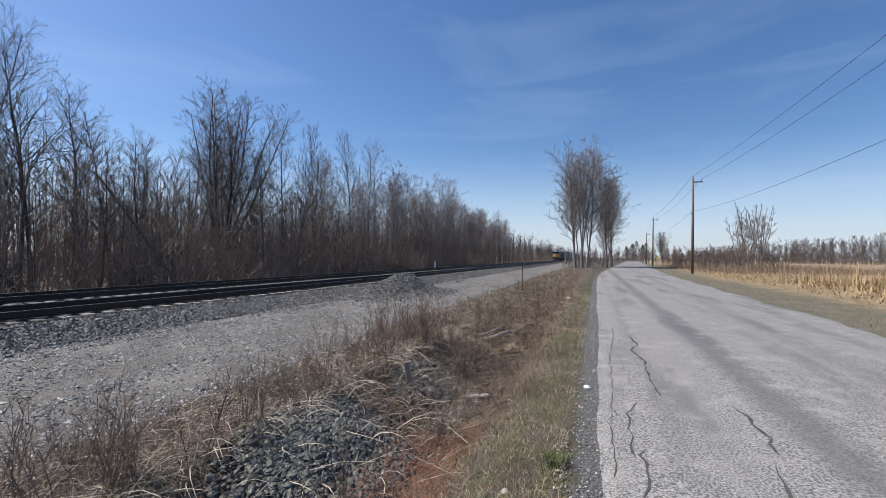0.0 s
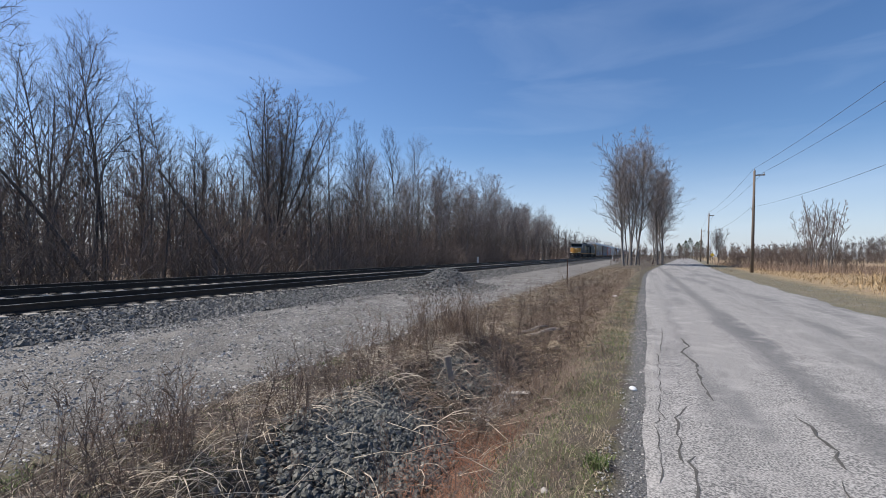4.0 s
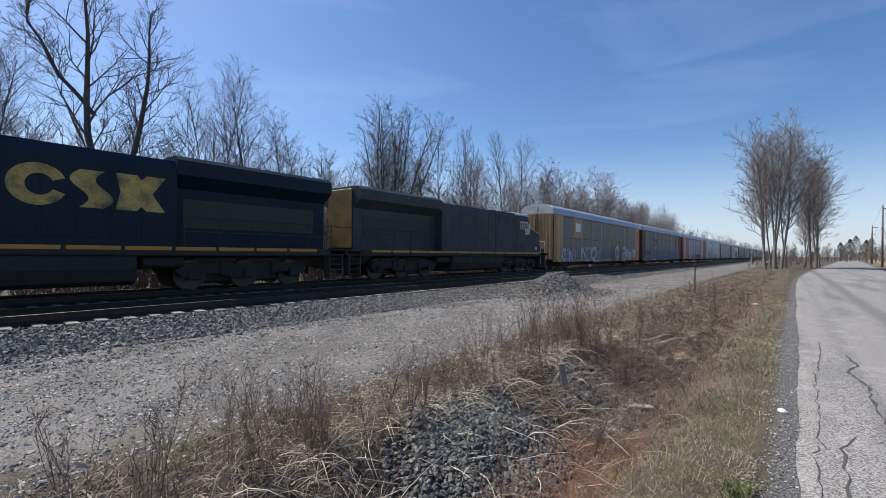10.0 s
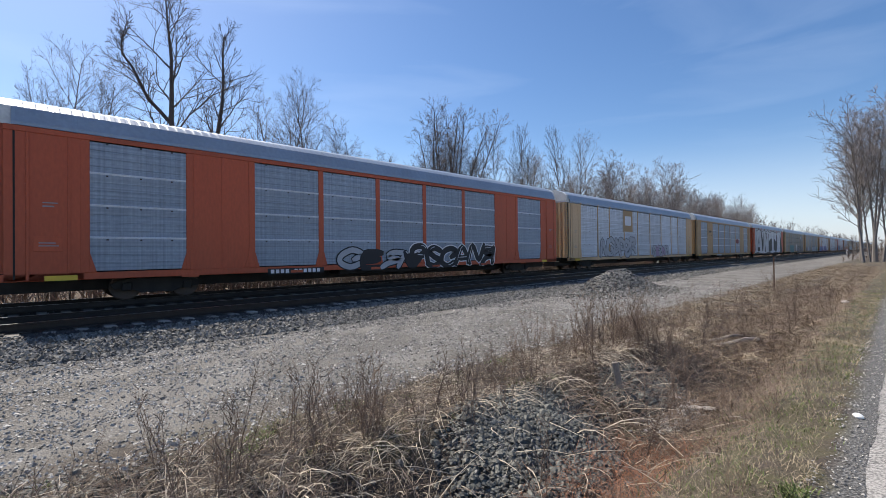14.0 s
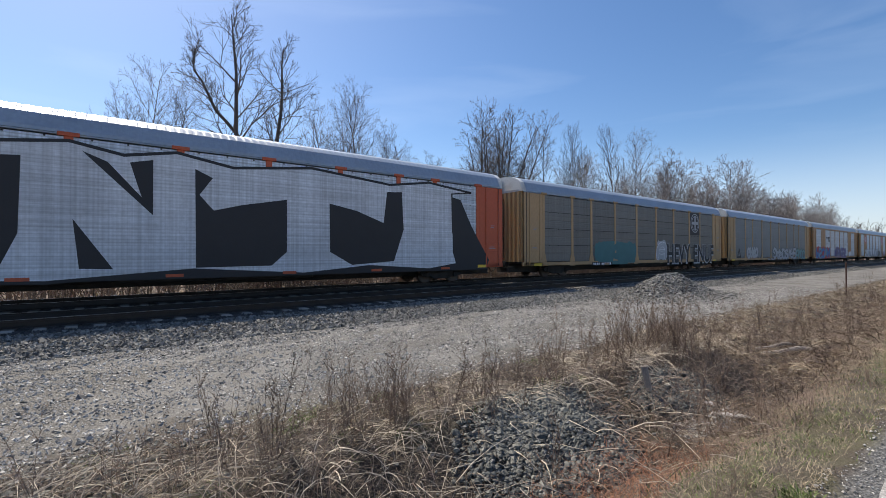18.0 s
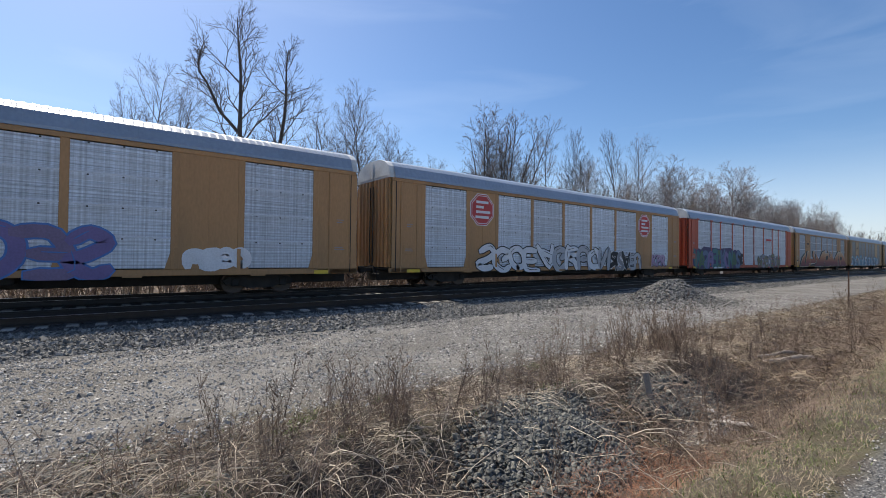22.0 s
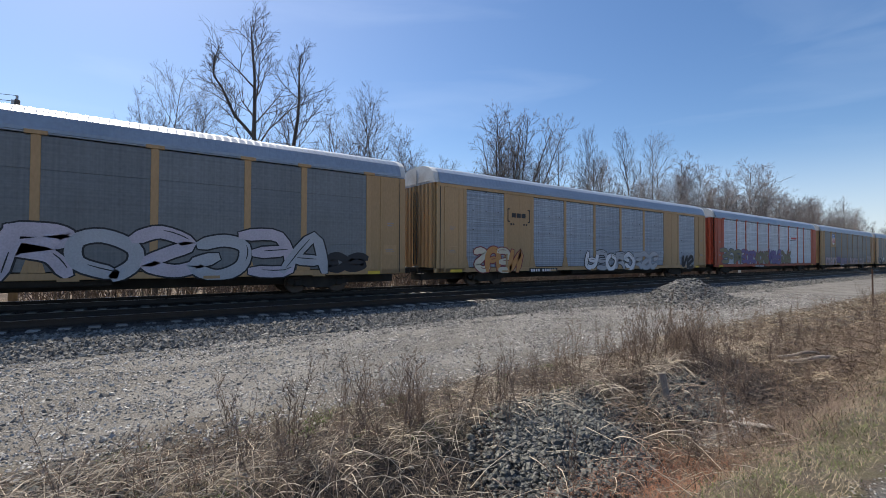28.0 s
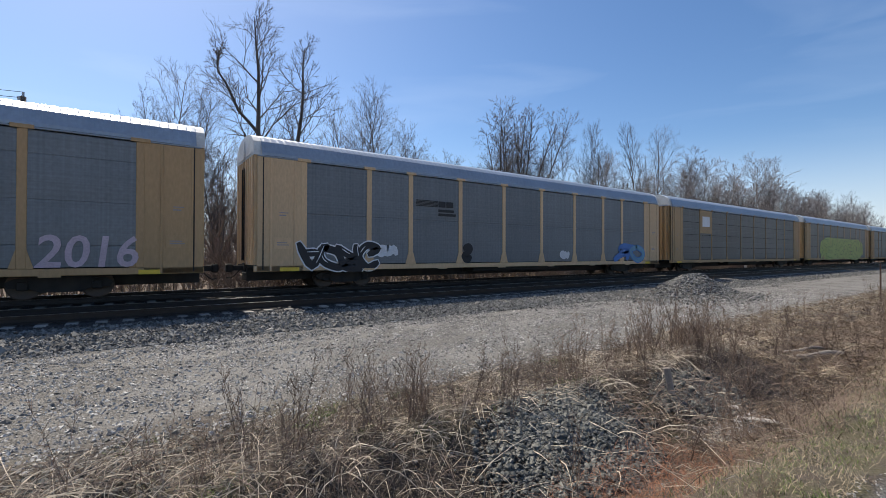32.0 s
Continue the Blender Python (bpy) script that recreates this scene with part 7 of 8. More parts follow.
    P("equipment_body", MB().prism([(-1.48, 1.52), (1.48, 1.52), (1.48, 4.15), (1.3, 4.42), (-1.3, 4.42), (-1.48, 4.15)], 1, y1 + 0.004, y2), B)
    for s in (-1, 1):
        for k in range(3):
            ya = y1 + 0.15 + k * 0.95
            a, b = sorted((s * 1.478, s * 1.492))
            P("intake_grille", MB().box(a, b, ya, ya + 0.62, 3.62, 4.08), M["black"], "black intake grille")
    for s in (-1, 1):
        for k in range(4):
            ya = y1 + 0.1 + k * 0.72
            a, b = sorted((s * 1.478, s * 1.490))
            P("access_door", MB().box(a, b, ya, ya + 0.64, 1.7, 3.4, 0.006), B)
    # engine hood, walkway side
    y3 = d0 + 14.7
    P("engine_hood", MB().prism([(-1.46, 1.52), (1.46, 1.52), (1.46, 4.12), (1.25, 4.4), (-1.25, 4.4), (-1.46, 4.12)], 1, y2 + 0.004, y3), B)
    for s in (-1, 1):
        for k in range(7):
            ya = y2 + 0.2 + k * 0.8
            P("hood_door", MB().box(*sorted((s * 1.455, s * 1.472)), ya, ya + 0.74, 1.75, 2.82, 0.006), B)
            P("hood_door", MB().box(*sorted((s * 1.455, s * 1.472)), ya, ya + 0.74, 2.86, 3.95, 0.006), B)
    P("exhaust_stack", MB().box(-0.3, 0.3, y2 + 2.6, y2 + 3.4, 4.32, 4.55, 0.03), M["under"])
    P("roof_fan", MB().cyl((0, y2 + 1.2, 4.3), (0, y2 + 1.2, 4.48), 0.35, 12), M["under"])
    # radiator wing
    P("radiator", MB().prism([(-0.95, 1.52), (0.95, 1.52), (0.95, 3.55), (1.5, 3.95), (1.5, 4.45), (1.3, 4.6), (-1.3, 4.6), (-1.5, 4.45), (-1.5, 3.95), (-0.95, 3.55)], 1, y3 + 0.004, d0 + 21.0), B)
    P("radiator_grille", MB().box(0.95, 0.97, y3 + 0.4, d0 + 20.4, 2.2, 3.2).box(-0.97, -0.95, y3 + 0.4, d0 + 20.4, 2.2, 3.2), M["black"])
    P("rear_wall", MB().box(-0.9, 0.9, d0 + 21.004, d0 + 21.06, 1.6, 4.5, 0.02), M["hood_end"], "grimy yellow rear hood end")
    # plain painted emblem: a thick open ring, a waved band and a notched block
    if front < 0:
        def flat(pts, faces, nm):
            P(nm, MB().add([(1.478, a, b) for a, b in pts], faces), M["emblem_faded"], "faded yellow painted emblem shape")
        n, ring = 22, []
        for k in range(n + 1):
            a = 0.4 + (2 * math.pi - 0.8) * k / n
            ring += [(0.22 + 0.64 * math.cos(a), 3.18 + 0.58 * math.sin(a)), (0.26 + 0.30 * math.cos(a), 3.18 + 0.30 * math.sin(a))]
        flat(ring, [(2 * k, 2 * k + 1, 2 * k + 3, 2 * k + 2) for k in range(n)], "emblem_ring")
        band = []
        for k in range(n + 1):
            u = k / n
            c = Vector((1.42 - 0.22 * math.sin(2 * math.pi * u), 3.72 - 1.1 * u))
            band += [(c.x - 0.3, c.y), (c.x + 0.3, c.y)]
        flat(band, [(2 * k, 2 * k + 1, 2 * k + 3, 2 * k + 2) for k in range(n)], "emblem_band")
        flat([(2.0, 3.74), (2.55, 3.74), (2.68, 3.6), (2.82, 3.74), (3.35, 3.74), (2.98, 3.18), (3.35, 2.62), (2.82, 2.62), (2.68, 2.76), (2.55, 2.62), (2.0, 2.62), (2.12, 3.18)],
             [(0, 1, 2, 11), (2, 3, 4, 5), (5, 6, 7, 8), (8, 9, 10, 11), (2, 5, 8, 11)], "emblem_block")
    t = text_part(number, 0.62, M["g_white"], lo, (y0 + 0.15 if front < 0 else 6.5), 2.9, "white painted road number", x=1.516, fat=0.012, name="road_number")
    part("panel_mark", bars([((y0 - 1.3) if front < 0 else (-y0 + 0.9), (y0 - 1.1) if front < 0 else (-y0 + 1.1), 1.75, 1.95)], "", 1.486), M["g_white"], lo)
    # fuel tank, trucks
    P("fuel_tank", MB().prism([(-1.3, 0.42), (-1.0, 0.28), (1.0, 0.28), (1.3, 0.42), (1.42, 0.8), (1.42, 1.2), (-1.42, 1.2), (-1.42, 0.8)], 1, d0 + 7.6, d0 + 13.6), M["under"])
    for s in (-1.2, 1.2):
        P("air_reservoir", MB().cyl((s, d0 + 13.8, 1.0), (s, d0 + 15.0, 1.0), 0.18, 10), M["under"])
    wheel = shared("loco_wheel", lambda: MB().cyl((-0.07, 0, 0), (0.07, 0, 0), 0.53, 24).cyl((0.07, 0, 0), (0.13, 0, 0), 0.17, 10).mesh("wheel", M["wheel"]))
    for yc in (d0 + 4.4, d0 + 17.4):
        tf = MB()
        for s in (-1, 1):
            tf.prism([(-2.6, 0.72), (-2.3, 0.95), (2.3, 0.95), (2.6, 0.72), (2.4, 0.5), (1.3, 0.6), (0.6, 0.42), (-0.6, 0.42), (-1.3, 0.6), (-2.4, 0.5)], 0, *sorted((s * 0.98, s * 1.14)))
            for k in (-1.98, 0, 1.98):
                tf.box(*sorted((s * 1.1, s * 1.24)), k - 0.22, k + 0.22, 0.36, 0.72, 0.04)
            for k in (-1.0, 1.0):
                tf.cyl((s * 1.16, k, 0.55), (s * 1.16, k, 1.0), 0.11, 8)
        t = P("truck_frame", tf, M["under"], at=pose(0, yc, 0))
        for k in (-1.0, 1.0):
            part("traction_motor", shared("traction_motor", lambda: MB().box(-0.62, 0.62, -0.85, 0.85, 0.2, 1.2, 0.08).mesh("traction_motor", M["black"])), None, t, m=pose(0, k, 0))
        for k in (-1.98, 0, 1.98):
            for s in (-1, 1):
                part("wheel", wheel, None, t, m=pose(s * 0.72, k, 0.53, 0, 0, 0 if s > 0 else 180))
    # ends: plow, steps, rails
    P("snow_plow", MB().prism([(d0 + 0.25, 0.12), (d0 + 0.7, 0.12), (d0 + 0.85, 0.95), (d0 + 0.55, 0.95)], 0, -1.4, 1.4), M["black"])
    P("coupler", coupler_mesh(), None, at=pose(0, d0 + 0.25, 0, 0, 0, 180))
    P("coupler", coupler_mesh(), None, at=pose(0, 10.6, 0))
    P("platform", MB().box(-1.5, 1.5, d0 + 0.35, d0 + 1.7, 1.30, 1.50, 0.02).box(-1.5, 1.5, 10.0, 10.85, 1.30, 1.50, 0.02), M["under"])
    for s in (-1, 1):
        for e, yy in ((-1, d0 + 1.3), (1, 10.3)):
            for k in range(5):
                P("step", MB().box(*sorted((s * 1.12, s * 1.5)), yy - 0.32, yy + 0.32, 0.35 + 0.24 * k, 0.38 + 0.24 * k), M["steel"])
            for q in (-0.34, 0.34):
                P("step_side", MB().box(*sorted((s * 1.1, s * 1.5)), yy + q - 0.02, yy + q + 0.02, 0.3, 1.5), M["steel"])
    for s in (-1, 1):
        hr = MB()
        hr.tube([(s * 1.45, d0 + 0.95, 0.6), (s * 1.45, d0 + 0.95, 2.2), (s * 1.3, d0 + 0.5, 2.45), (s * 0.5, d0 + 0.45, 2.45), (s * 0.5, d0 + 0.45, 1.5)], [0.02] * 5, 6)
        hr.tube([(s * 1.47, d0 + 1.68, 0.6), (s * 1.47, d0 + 1.68, 2.3)], [0.02] * 2, 6)
        P("front_handrail", hr, M["loco_roof"])
        rl = MB()
        rl.tube([(s * 1.45, y3 + 0.2, 2.55), (s * 1.45, 10.1, 2.55), (s * 1.2, 10.75, 2.55), (s * 0.5, 10.8, 2.55)], [0.018] * 4, 6)
        rl.tube([(s * 1.45, y3 + 0.2, 2.05), (s * 1.45, 10.1, 2.05)], [0.014] * 2, 5)
        for k in range(6):
            yy = y3 + 0.25 + k * 1.22
            rl.tube([(s * 1.45, yy, 1.5), (s * 1.45, yy, 2.55)], [0.016] * 2, 5)
        P("walkway_handrail", rl, M["black"])
        P("ditch_light_case", MB().box(*sorted((s * 0.95, s * 1.25)), d0 + 0.42, d0 + 0.7, 1.55, 1.85, 0.03), M["black"])
        P("ditch_light", MB().cyl((s * 1.1, d0 + 0.38, 1.7), (s * 1.1, d0 + 0.43, 1.7), 0.09, 12), M["lamp_on"] if front < 0 else M["loco_roof"], "lit ditch light" if front < 0 else "unlit ditch light")
        P("air_hose", MB().tube([(s * 0.5, d0 + 0.3, 1.15), (s * 0.52, d0 + 0.05, 0.85), (s * 0.42, d0 + 0.1, 0.62), (s * 0.3, d0 + 0.12, 0.8)], [0.025] * 4, 6), M["loco_roof"])
    P("horn", MB().cyl((0.4, y1 + 0.6, 4.45), (0.4, y1 + 0.1, 4.62), 0.06, 8), M["black"])
    return lo


MOVERS.append((locomotive(-1, "loco_blue", "dark blue diesel locomotive with yellow nose and lit headlights", "5211"), -32.5))
MOVERS.append((locomotive(1, "loco_dirty", "grimy grey-blue diesel locomotive coupled backwards", "501"), -10.8))

# ---- grasses, weeds and litter of the bank ----
def blades(name, n, place, length, width, material, lean=0.6, droop=0.5, seed=0):
    """n bent blades in one mesh; place gives x, y; lean: 0 upright, 1 lying."""
    r = np.random.default_rng(seed)
    x, y = place(r, n)
    z = ground_z(x, y) - 0.01
    a = r.uniform(0, 2 * np.pi, n)
    ln = length * np.exp(r.normal(0, 0.35, n))
    le = np.clip(lean + r.normal(0, 0.22, n), 0.02, 1.45)
    dx, dy = np.cos(a), np.sin(a)
    out, up = np.sin(le), np.cos(le)
    out2, up2 = np.sin(np.minimum(le + droop, 1.62)), np.cos(np.minimum(le + droop, 1.62))
    w = width * r.uniform(0.6, 1.3, n)
    px, py = -dy * w / 2, dx * w / 2
    b = np.stack([x, y, z], -1)
    mid = b + np.stack([dx * out, dy * out, up], -1) * (ln * 0.55)[:, None]
    tip = mid + np.stack([dx * out2, dy * out2, up2], -1) * (ln * 0.45)[:, None]
    s = np.stack([px, py, np.zeros(n)], -1)
    v = np.stack([b - s, b + s, mid - s * 0.7, mid + s * 0.7, tip], 1).reshape(-1, 3)
    t = np.array([(0, 1, 3), (0, 3, 2), (2, 3, 4)])
    f = (t[None] + (np.arange(n) * 5)[:, None, None]).reshape(-1, 3)
    return np_mesh(name, v, f, material)


def area(x0, x1, y0, y1, power=1.6, keep=None):
    def place(r, n):
        x, y = r.uniform(x0, x1, n), y0 + (y1 - y0) * r.uniform(0, 1, n) ** power
        if keep is not None:
            k = keep(x, y, r)
            x, y = x[k], y[k]
            idx = r.integers(0, len(x), n)
            jx = r.normal(0, 0.04, (2, n))
            return x[idx] + jx[0], y[idx] + jx[1]
        return x, y
    return place


def off_stones(x, y, r):
    """Leaves the dumped stones mostly bare, and thins out in patches."""
    bare = np.minimum(np.hypot((x + 2.4) / 0.82, (y - 3.75) / 1.32), np.hypot((x + 2.2) / 0.46, (y - 6.4) / 0.85))
    return (bare > 1 + r.normal(0, 0.15, len(x))) & (wave(x, y, 0.8, 9) + r.normal(0, 0.5, len(x)) > -0.55)


def patches(seed, size, level):
    def keep(x, y, r):
        return wave(x, y, size, seed) + r.normal(0, 0.15, len(x)) > level
    return keep


def strands(name, n, place, length, width, material, rise=0.35, seed=0):
    """n long dead stems in one mesh, each arching up and falling back onto the ground, tangled every way."""
    r = np.random.default_rng(seed)
    x, y = place(r, n)
    z = ground_z(x, y) + np.abs(r.normal(0, 0.02, n))
    a, ln = r.uniform(0, 2 * np.pi, n), length * np.exp(r.normal(0, 0.4, n))
    el, turn, k = r.normal(rise, 0.3, n), r.normal(0, 0.25, n), 4
    w = width * r.uniform(0.6, 1.4, n)
    rows = []
    for i in range(k + 1):
        s = np.stack([-np.sin(a) * w / 2, np.cos(a) * w / 2, np.full(n, 0.35) * w], -1) * (1 - 0.8 * i / k)
        p = np.stack([x, y, z], -1)
        rows += [p - s, p + s]
        x, y = x + np.cos(a) * np.cos(el) * ln / k, y + np.sin(a) * np.cos(el) * ln / k
        z = np.maximum(z + np.sin(el) * ln / k, ground_z(x, y) + 0.008)
        a, el = a + turn, el - 0.22 - r.uniform(0, 0.2, n)
    v = np.stack(rows, 1).reshape(-1, 3)
    q = np.array([(2 * i, 2 * i + 1, 2 * i + 3, 2 * i + 2) for i in range(k)])
    return np_mesh(name, v, (q[None] + (np.arange(n) * (2 * k + 2))[:, None, None]).reshape(-1, 4), material)


STRANDS = (
    ("stem_tangle", "tangle of dark brown dead stems on the bank", (13000, area(-4.4, -1.2, -4, 11, 1.0, off_stones), 0.34, 0.0045, M["brown_mat"], 0.45, 41)),
    ("pale_tangle", "pale broken stalks tangled over the bank", (3400, area(-4.3, -1.5, -4, 10, 1.0, off_stones), 0.34, 0.005, M["straw"], 0.35, 42)),
    ("weed_tangle", "reddish brown collapsed weeds in the ditch", (9000, area(-2.7, -0.9, 4.5, 26, 1.4), 0.3, 0.005, M["weed"], 0.5, 43)),
    ("crest_thatch", "bleached flattened grass along the crest", (3200, area(-4.6, -2.9, 3.6, 12, 1.2, patches(12, 1.0, -0.1)), 0.34, 0.007, M["straw"], 0.15, 44)),
    ("stray_stalks", "pale stalks fallen across the stones", (60, area(-3.0, -1.8, 2.6, 5.2, 1.0), 0.45, 0.008, M["straw"], 0.35, 45)),
    ("stalk_litter", "thick pale broken stalks heaped at the gravel edge", (900, area(-4.3, -2.8, -1.5, 2.8, 1.0, patches(15, 0.8, -0.4)), 0.36, 0.0075, M["straw"], 0.35, 48)),
    ("far_thatch", "tan collapsed grass farther along the bank", (7000, area(-4.9, -0.9, 9, 60, 1.6), 0.34, 0.010, M["dead_grass"], 0.4, 47)),
    ("far_tangle", "brown collapsed weeds farther along the bank", (7000, area(-4.8, -1.0, 10, 60, 1.6), 0.36, 0.010, M["weed"], 0.5, 46)),
)
for nm, lab, args in STRANDS:
    tagged(new(nm, strands(nm, *args)), lab, "dead stems", kind="stuff")
GRASSES = (
    ("brown_thatch", "matted dark brown dead stems on the ditch bank", (24000, area(-4.7, -0.9, -5, 12, 1.1, off_stones), 0.11, 0.005, M["brown_mat"], 1.0, 0.35, 1)),
    ("dead_grass", "matted tan dead grass on the ditch bank", (13000, area(-4.4, -0.9, -5, 14, 1.1, off_stones), 0.13, 0.005, M["dead_grass"], 1.1, 0.35, 12)),
    ("dead_grass", "matted tan dead grass farther along the bank", (14000, area(-4.9, -0.2, 10, 75, 1.5), 0.14, 0.011, M["dead_grass"], 1.0, 0.4, 2)),
    ("verge_grass", "short dry grass on the road verge", (36000, area(-1.3, -0.2, -5, 22, 1.3), 0.075, 0.005, M["dead_grass"], 0.9, 0.4, 4)),
    ("green_grass", "young green grass sprouting on the verge", (20000, area(-1.35, -0.2, -5, 24, 1.3, patches(3, 1.1, -0.15)), 0.055, 0.006, M["green_grass"], 0.7, 0.4, 5)),
    ("red_grass", "rust-red dead grass at the ditch foot", (7000, area(-2.0, -1.1, 2.2, 4.9, 1.0, patches(6, 0.9, -0.35)), 0.13, 0.005, M["red_grass"], 1.05, 0.4, 6)),
    ("weed_tuft", "small green weeds in the gravel", (2200, area(-4.6, -3.0, -1.2, 6, 1.0, patches(8, 0.45, 0.5)), 0.05, 0.01, M["green_grass"], 0.7, 0.4, 7)),
    ("brown_weeds", "low reddish brown weeds along the ditch", (16000, area(-3.2, -0.7, 5.5, 48, 1.5, patches(5, 1.6, -0.3)), 0.2, 0.006, M["weed"], 0.85, 0.3, 8)),
    ("far_verge_grass", "dry weeds on the far side of the road", (26000, lambda r, n: (lambda y: (road_width(y) + 0.25 + road_shift(y) + np.abs(r.normal(0, 2.0, n)), y))(6 + 110 * r.uniform(0, 1, n) ** 1.5), 0.085, 0.010, M["dead_grass"], 0.75, 0.4, 9)),
    ("trackside_weeds", "dry weeds at the foot of the wood", (14000, area(-26, -21.0, -25, 90, 1.2), 0.4, 0.02, M["straw"], 0.55, 0.4, 10)),
)
for nm, lab, args in GRASSES:
    tagged(new(nm, blades(nm, *args)), lab, "grass", kind="stuff")
# a clump of green by the road edge
tagged(new("green_tuft", blades("green_tuft", 150, lambda r, n: (-0.28 + r.normal(0, 0.05, n), 3.62 + r.normal(0, 0.08, n)), 0.07, 0.012, M["green_grass"], 0.6, 0.4, 11)), "small bright green tuft on the verge", "grass", kind="stuff")


def weed_mesh(seed, h, stems, branchy):
    """A dry weed: a few thin stems that fork towards the top."""
    r = np.random.default_rng(seed)
    mb = MB()
    for _ in range(stems):
        p = Vector((r.normal(0, 0.06), r.normal(0, 0.06), -0.03))
        d = Vector((r.normal(0, 0.22), r.normal(0, 0.22), 1)).normalized()
        ln = h * r.uniform(0.6, 1.15)
        pts, rad = [tuple(p)], [0.0034]
        for i in range(5):
            d = (d + Vector(r.normal(0, 0.07, 3))).normalized()
            p = p + d * ln / 5
            pts.append(tuple(p))
            rad.append(0.0034 - 0.00045 * (i + 1))
        mb.tube(pts, rad, 3, False)
        for k in range(branchy):
            j = int(r.integers(1, 5))
            q = Vector(pts[j]).lerp(Vector(pts[j + 1]), r.uniform(0, 1))
            e = q + Vector((r.normal(0, 0.6), r.normal(0, 0.6), r.uniform(0.5, 1.4))).normalized() * ln * r.uniform(0.08, 0.28)
            mb.spike([tuple(q), tuple(e)], [0.0028, 0])
            for c in range(2):
                f = Vector(q).lerp(Vector(e), r.uniform(0.4, 1))
                g = f + Vector((r.normal(0, 0.6), r.normal(0, 0.6), r.uniform(0.2, 1))).normalized() * r.uniform(0.02, 0.07)
                mb.spike([tuple(f), tuple(g)], [0.0024, 0])
    return np_quick(mb, "weed", M["weed"])


WEEDS = [weed_mesh(s, h, n, b) for s, h, n, b in ((51, 0.7, 4, 9), (52, 0.85, 3, 12), (53, 0.55, 6, 7), (54, 0.95, 3, 10), (55, 0.6, 7, 8))]
wr = np.random.default_rng(77)
for cx, cy, sx, sy, n in ((-3.6, 1.5, 0.3, 0.6, 11), (-3.3, 2.5, 0.35, 0.5, 15), (-3.1, 3.7, 0.4, 0.6, 8), (-3.3, 5.2, 0.5, 0.9, 14), (-3.0, 7.5, 0.4, 0.6, 44), (-2.2, 8.8, 0.5, 1.2, 16), (-1.6, 6.0, 0.3, 1.4, 8),
                          (-2.4, 12.5, 0.7, 2.0, 30), (-2.2, 18, 0.9, 3.5, 34), (-3.6, 0.2, 0.15, 0.5, 3), (-2.7, 0.9, 0.3, 0.4, 8), (-4.2, 9, 0.3, 2.5, 14)):
    for i in range(n):
        x, y = cx + wr.normal(0, sx), cy + wr.normal(0, sy)
        if np.hypot(x, y) < 1.4 or x > -0.8:
            continue
        w = thing("dry_weed", "tall dry brown weed on the ditch bank", "weed", "weeds on the bank", m=pose(x, y, gz(x, y), wr.normal(0, 6), wr.normal(0, 6), wr.uniform(0, 360)), geo=WEEDS[int(wr.integers(0, 5))])
        s = wr.uniform(0.75, 1.2) * (1.15 if cy > 7 and cy < 8 else 1.0)
        w.scale = (s, s, s)

for i in range(90):          # short stalks along the verge
    x, y = wr.uniform(-1.7, -0.35), 1.8 + 16 * wr.uniform(0, 1) ** 1.6
    w = thing("verge_weed", "short dry brown stalk on the road verge", "weed", "weeds on the verge", m=pose(x, y, gz(x, y), wr.normal(0, 10), wr.normal(0, 10), wr.uniform(0, 360)), geo=WEEDS[int(wr.integers(0, 5))])
    w.scale = (wr.uniform(0.25, 0.5),) * 3
w = thing("dry_weed", "single tall thin stalk at the edge of the gravel", "weed", "weeds on the bank", m=pose(-3.45, 0.05, gz(-3.45, 0.05), 2, 3, 0), geo=weed_mesh(61, 0.62, 1, 5))

# twigs and broken stems thrown over the stones
st = MB()
sr = np.random.default_rng(5)
for i in range(420):
    x, y = -2.7 + sr.normal(0, 0.75), 3.8 + sr.normal(0, 2.2)
    if x > -0.7 or np.hypot(x, y) < 1.2 or (np.hypot((x + 2.4) / 0.7, (y - 3.75) / 1.15) < 1 and i % 5):
        continue
    a, ln, tl = sr.uniform(0, 6.28), sr.uniform(0.12, 0.7) ** 1.3, sr.normal(0.12, 0.2)
    p = Vector((x, y, gz(x, y) + sr.uniform(0.02, 0.09)))
    d = Vector((math.cos(a), math.sin(a), tl)).normalized()
    q = p + d * ln
    q.z = max(q.z, gz(q.x, q.y) + 0.01)
    m = p.lerp(q, 0.5) + Vector((0, 0, sr.uniform(0, 0.04)))
    st.tube([tuple(p), tuple(m), tuple(q)], [0.0034, 0.003, 0.0015], 3, False)
tagged(new("broken_stems", np_quick(st, "broken_stems", M["straw"])), "pale broken stems and twigs strewn over the stones", "twigs", kind="stuff")
defmat("grey_wood", (0.30, 0.26, 0.22), 0.9, vary=0.3, scale=6, fine=50, bump=0.4, stretch=(4, 4, 0.5))
for dx, dy, dz, ln, rad, turn, lab in ((0, 0, 0.10, 0.55, 0.055, 0, "weathered grey log lying on the bank"), (-0.22, 0.1, 0.13, 0.47, 0.035, 4, "thin broken branch lying beside the log")):
    x, y = -2.01 + dx, 10.16 + dy
    thing("log" if rad > 0.05 else "branch", lab, "log", m=pose(x, y, gz(x, y) + dz, 0, 86, 62 + turn),
          geo=MB().tube([(0, 0, -ln), (0.02, 0.01, -ln * 0.4), (-0.01, 0.02, ln * 0.4), (0.03, 0, ln)], [rad * 0.85, rad, rad * 0.95, rad * 0.7], 8), material=M["grey_wood"], smooth=True)
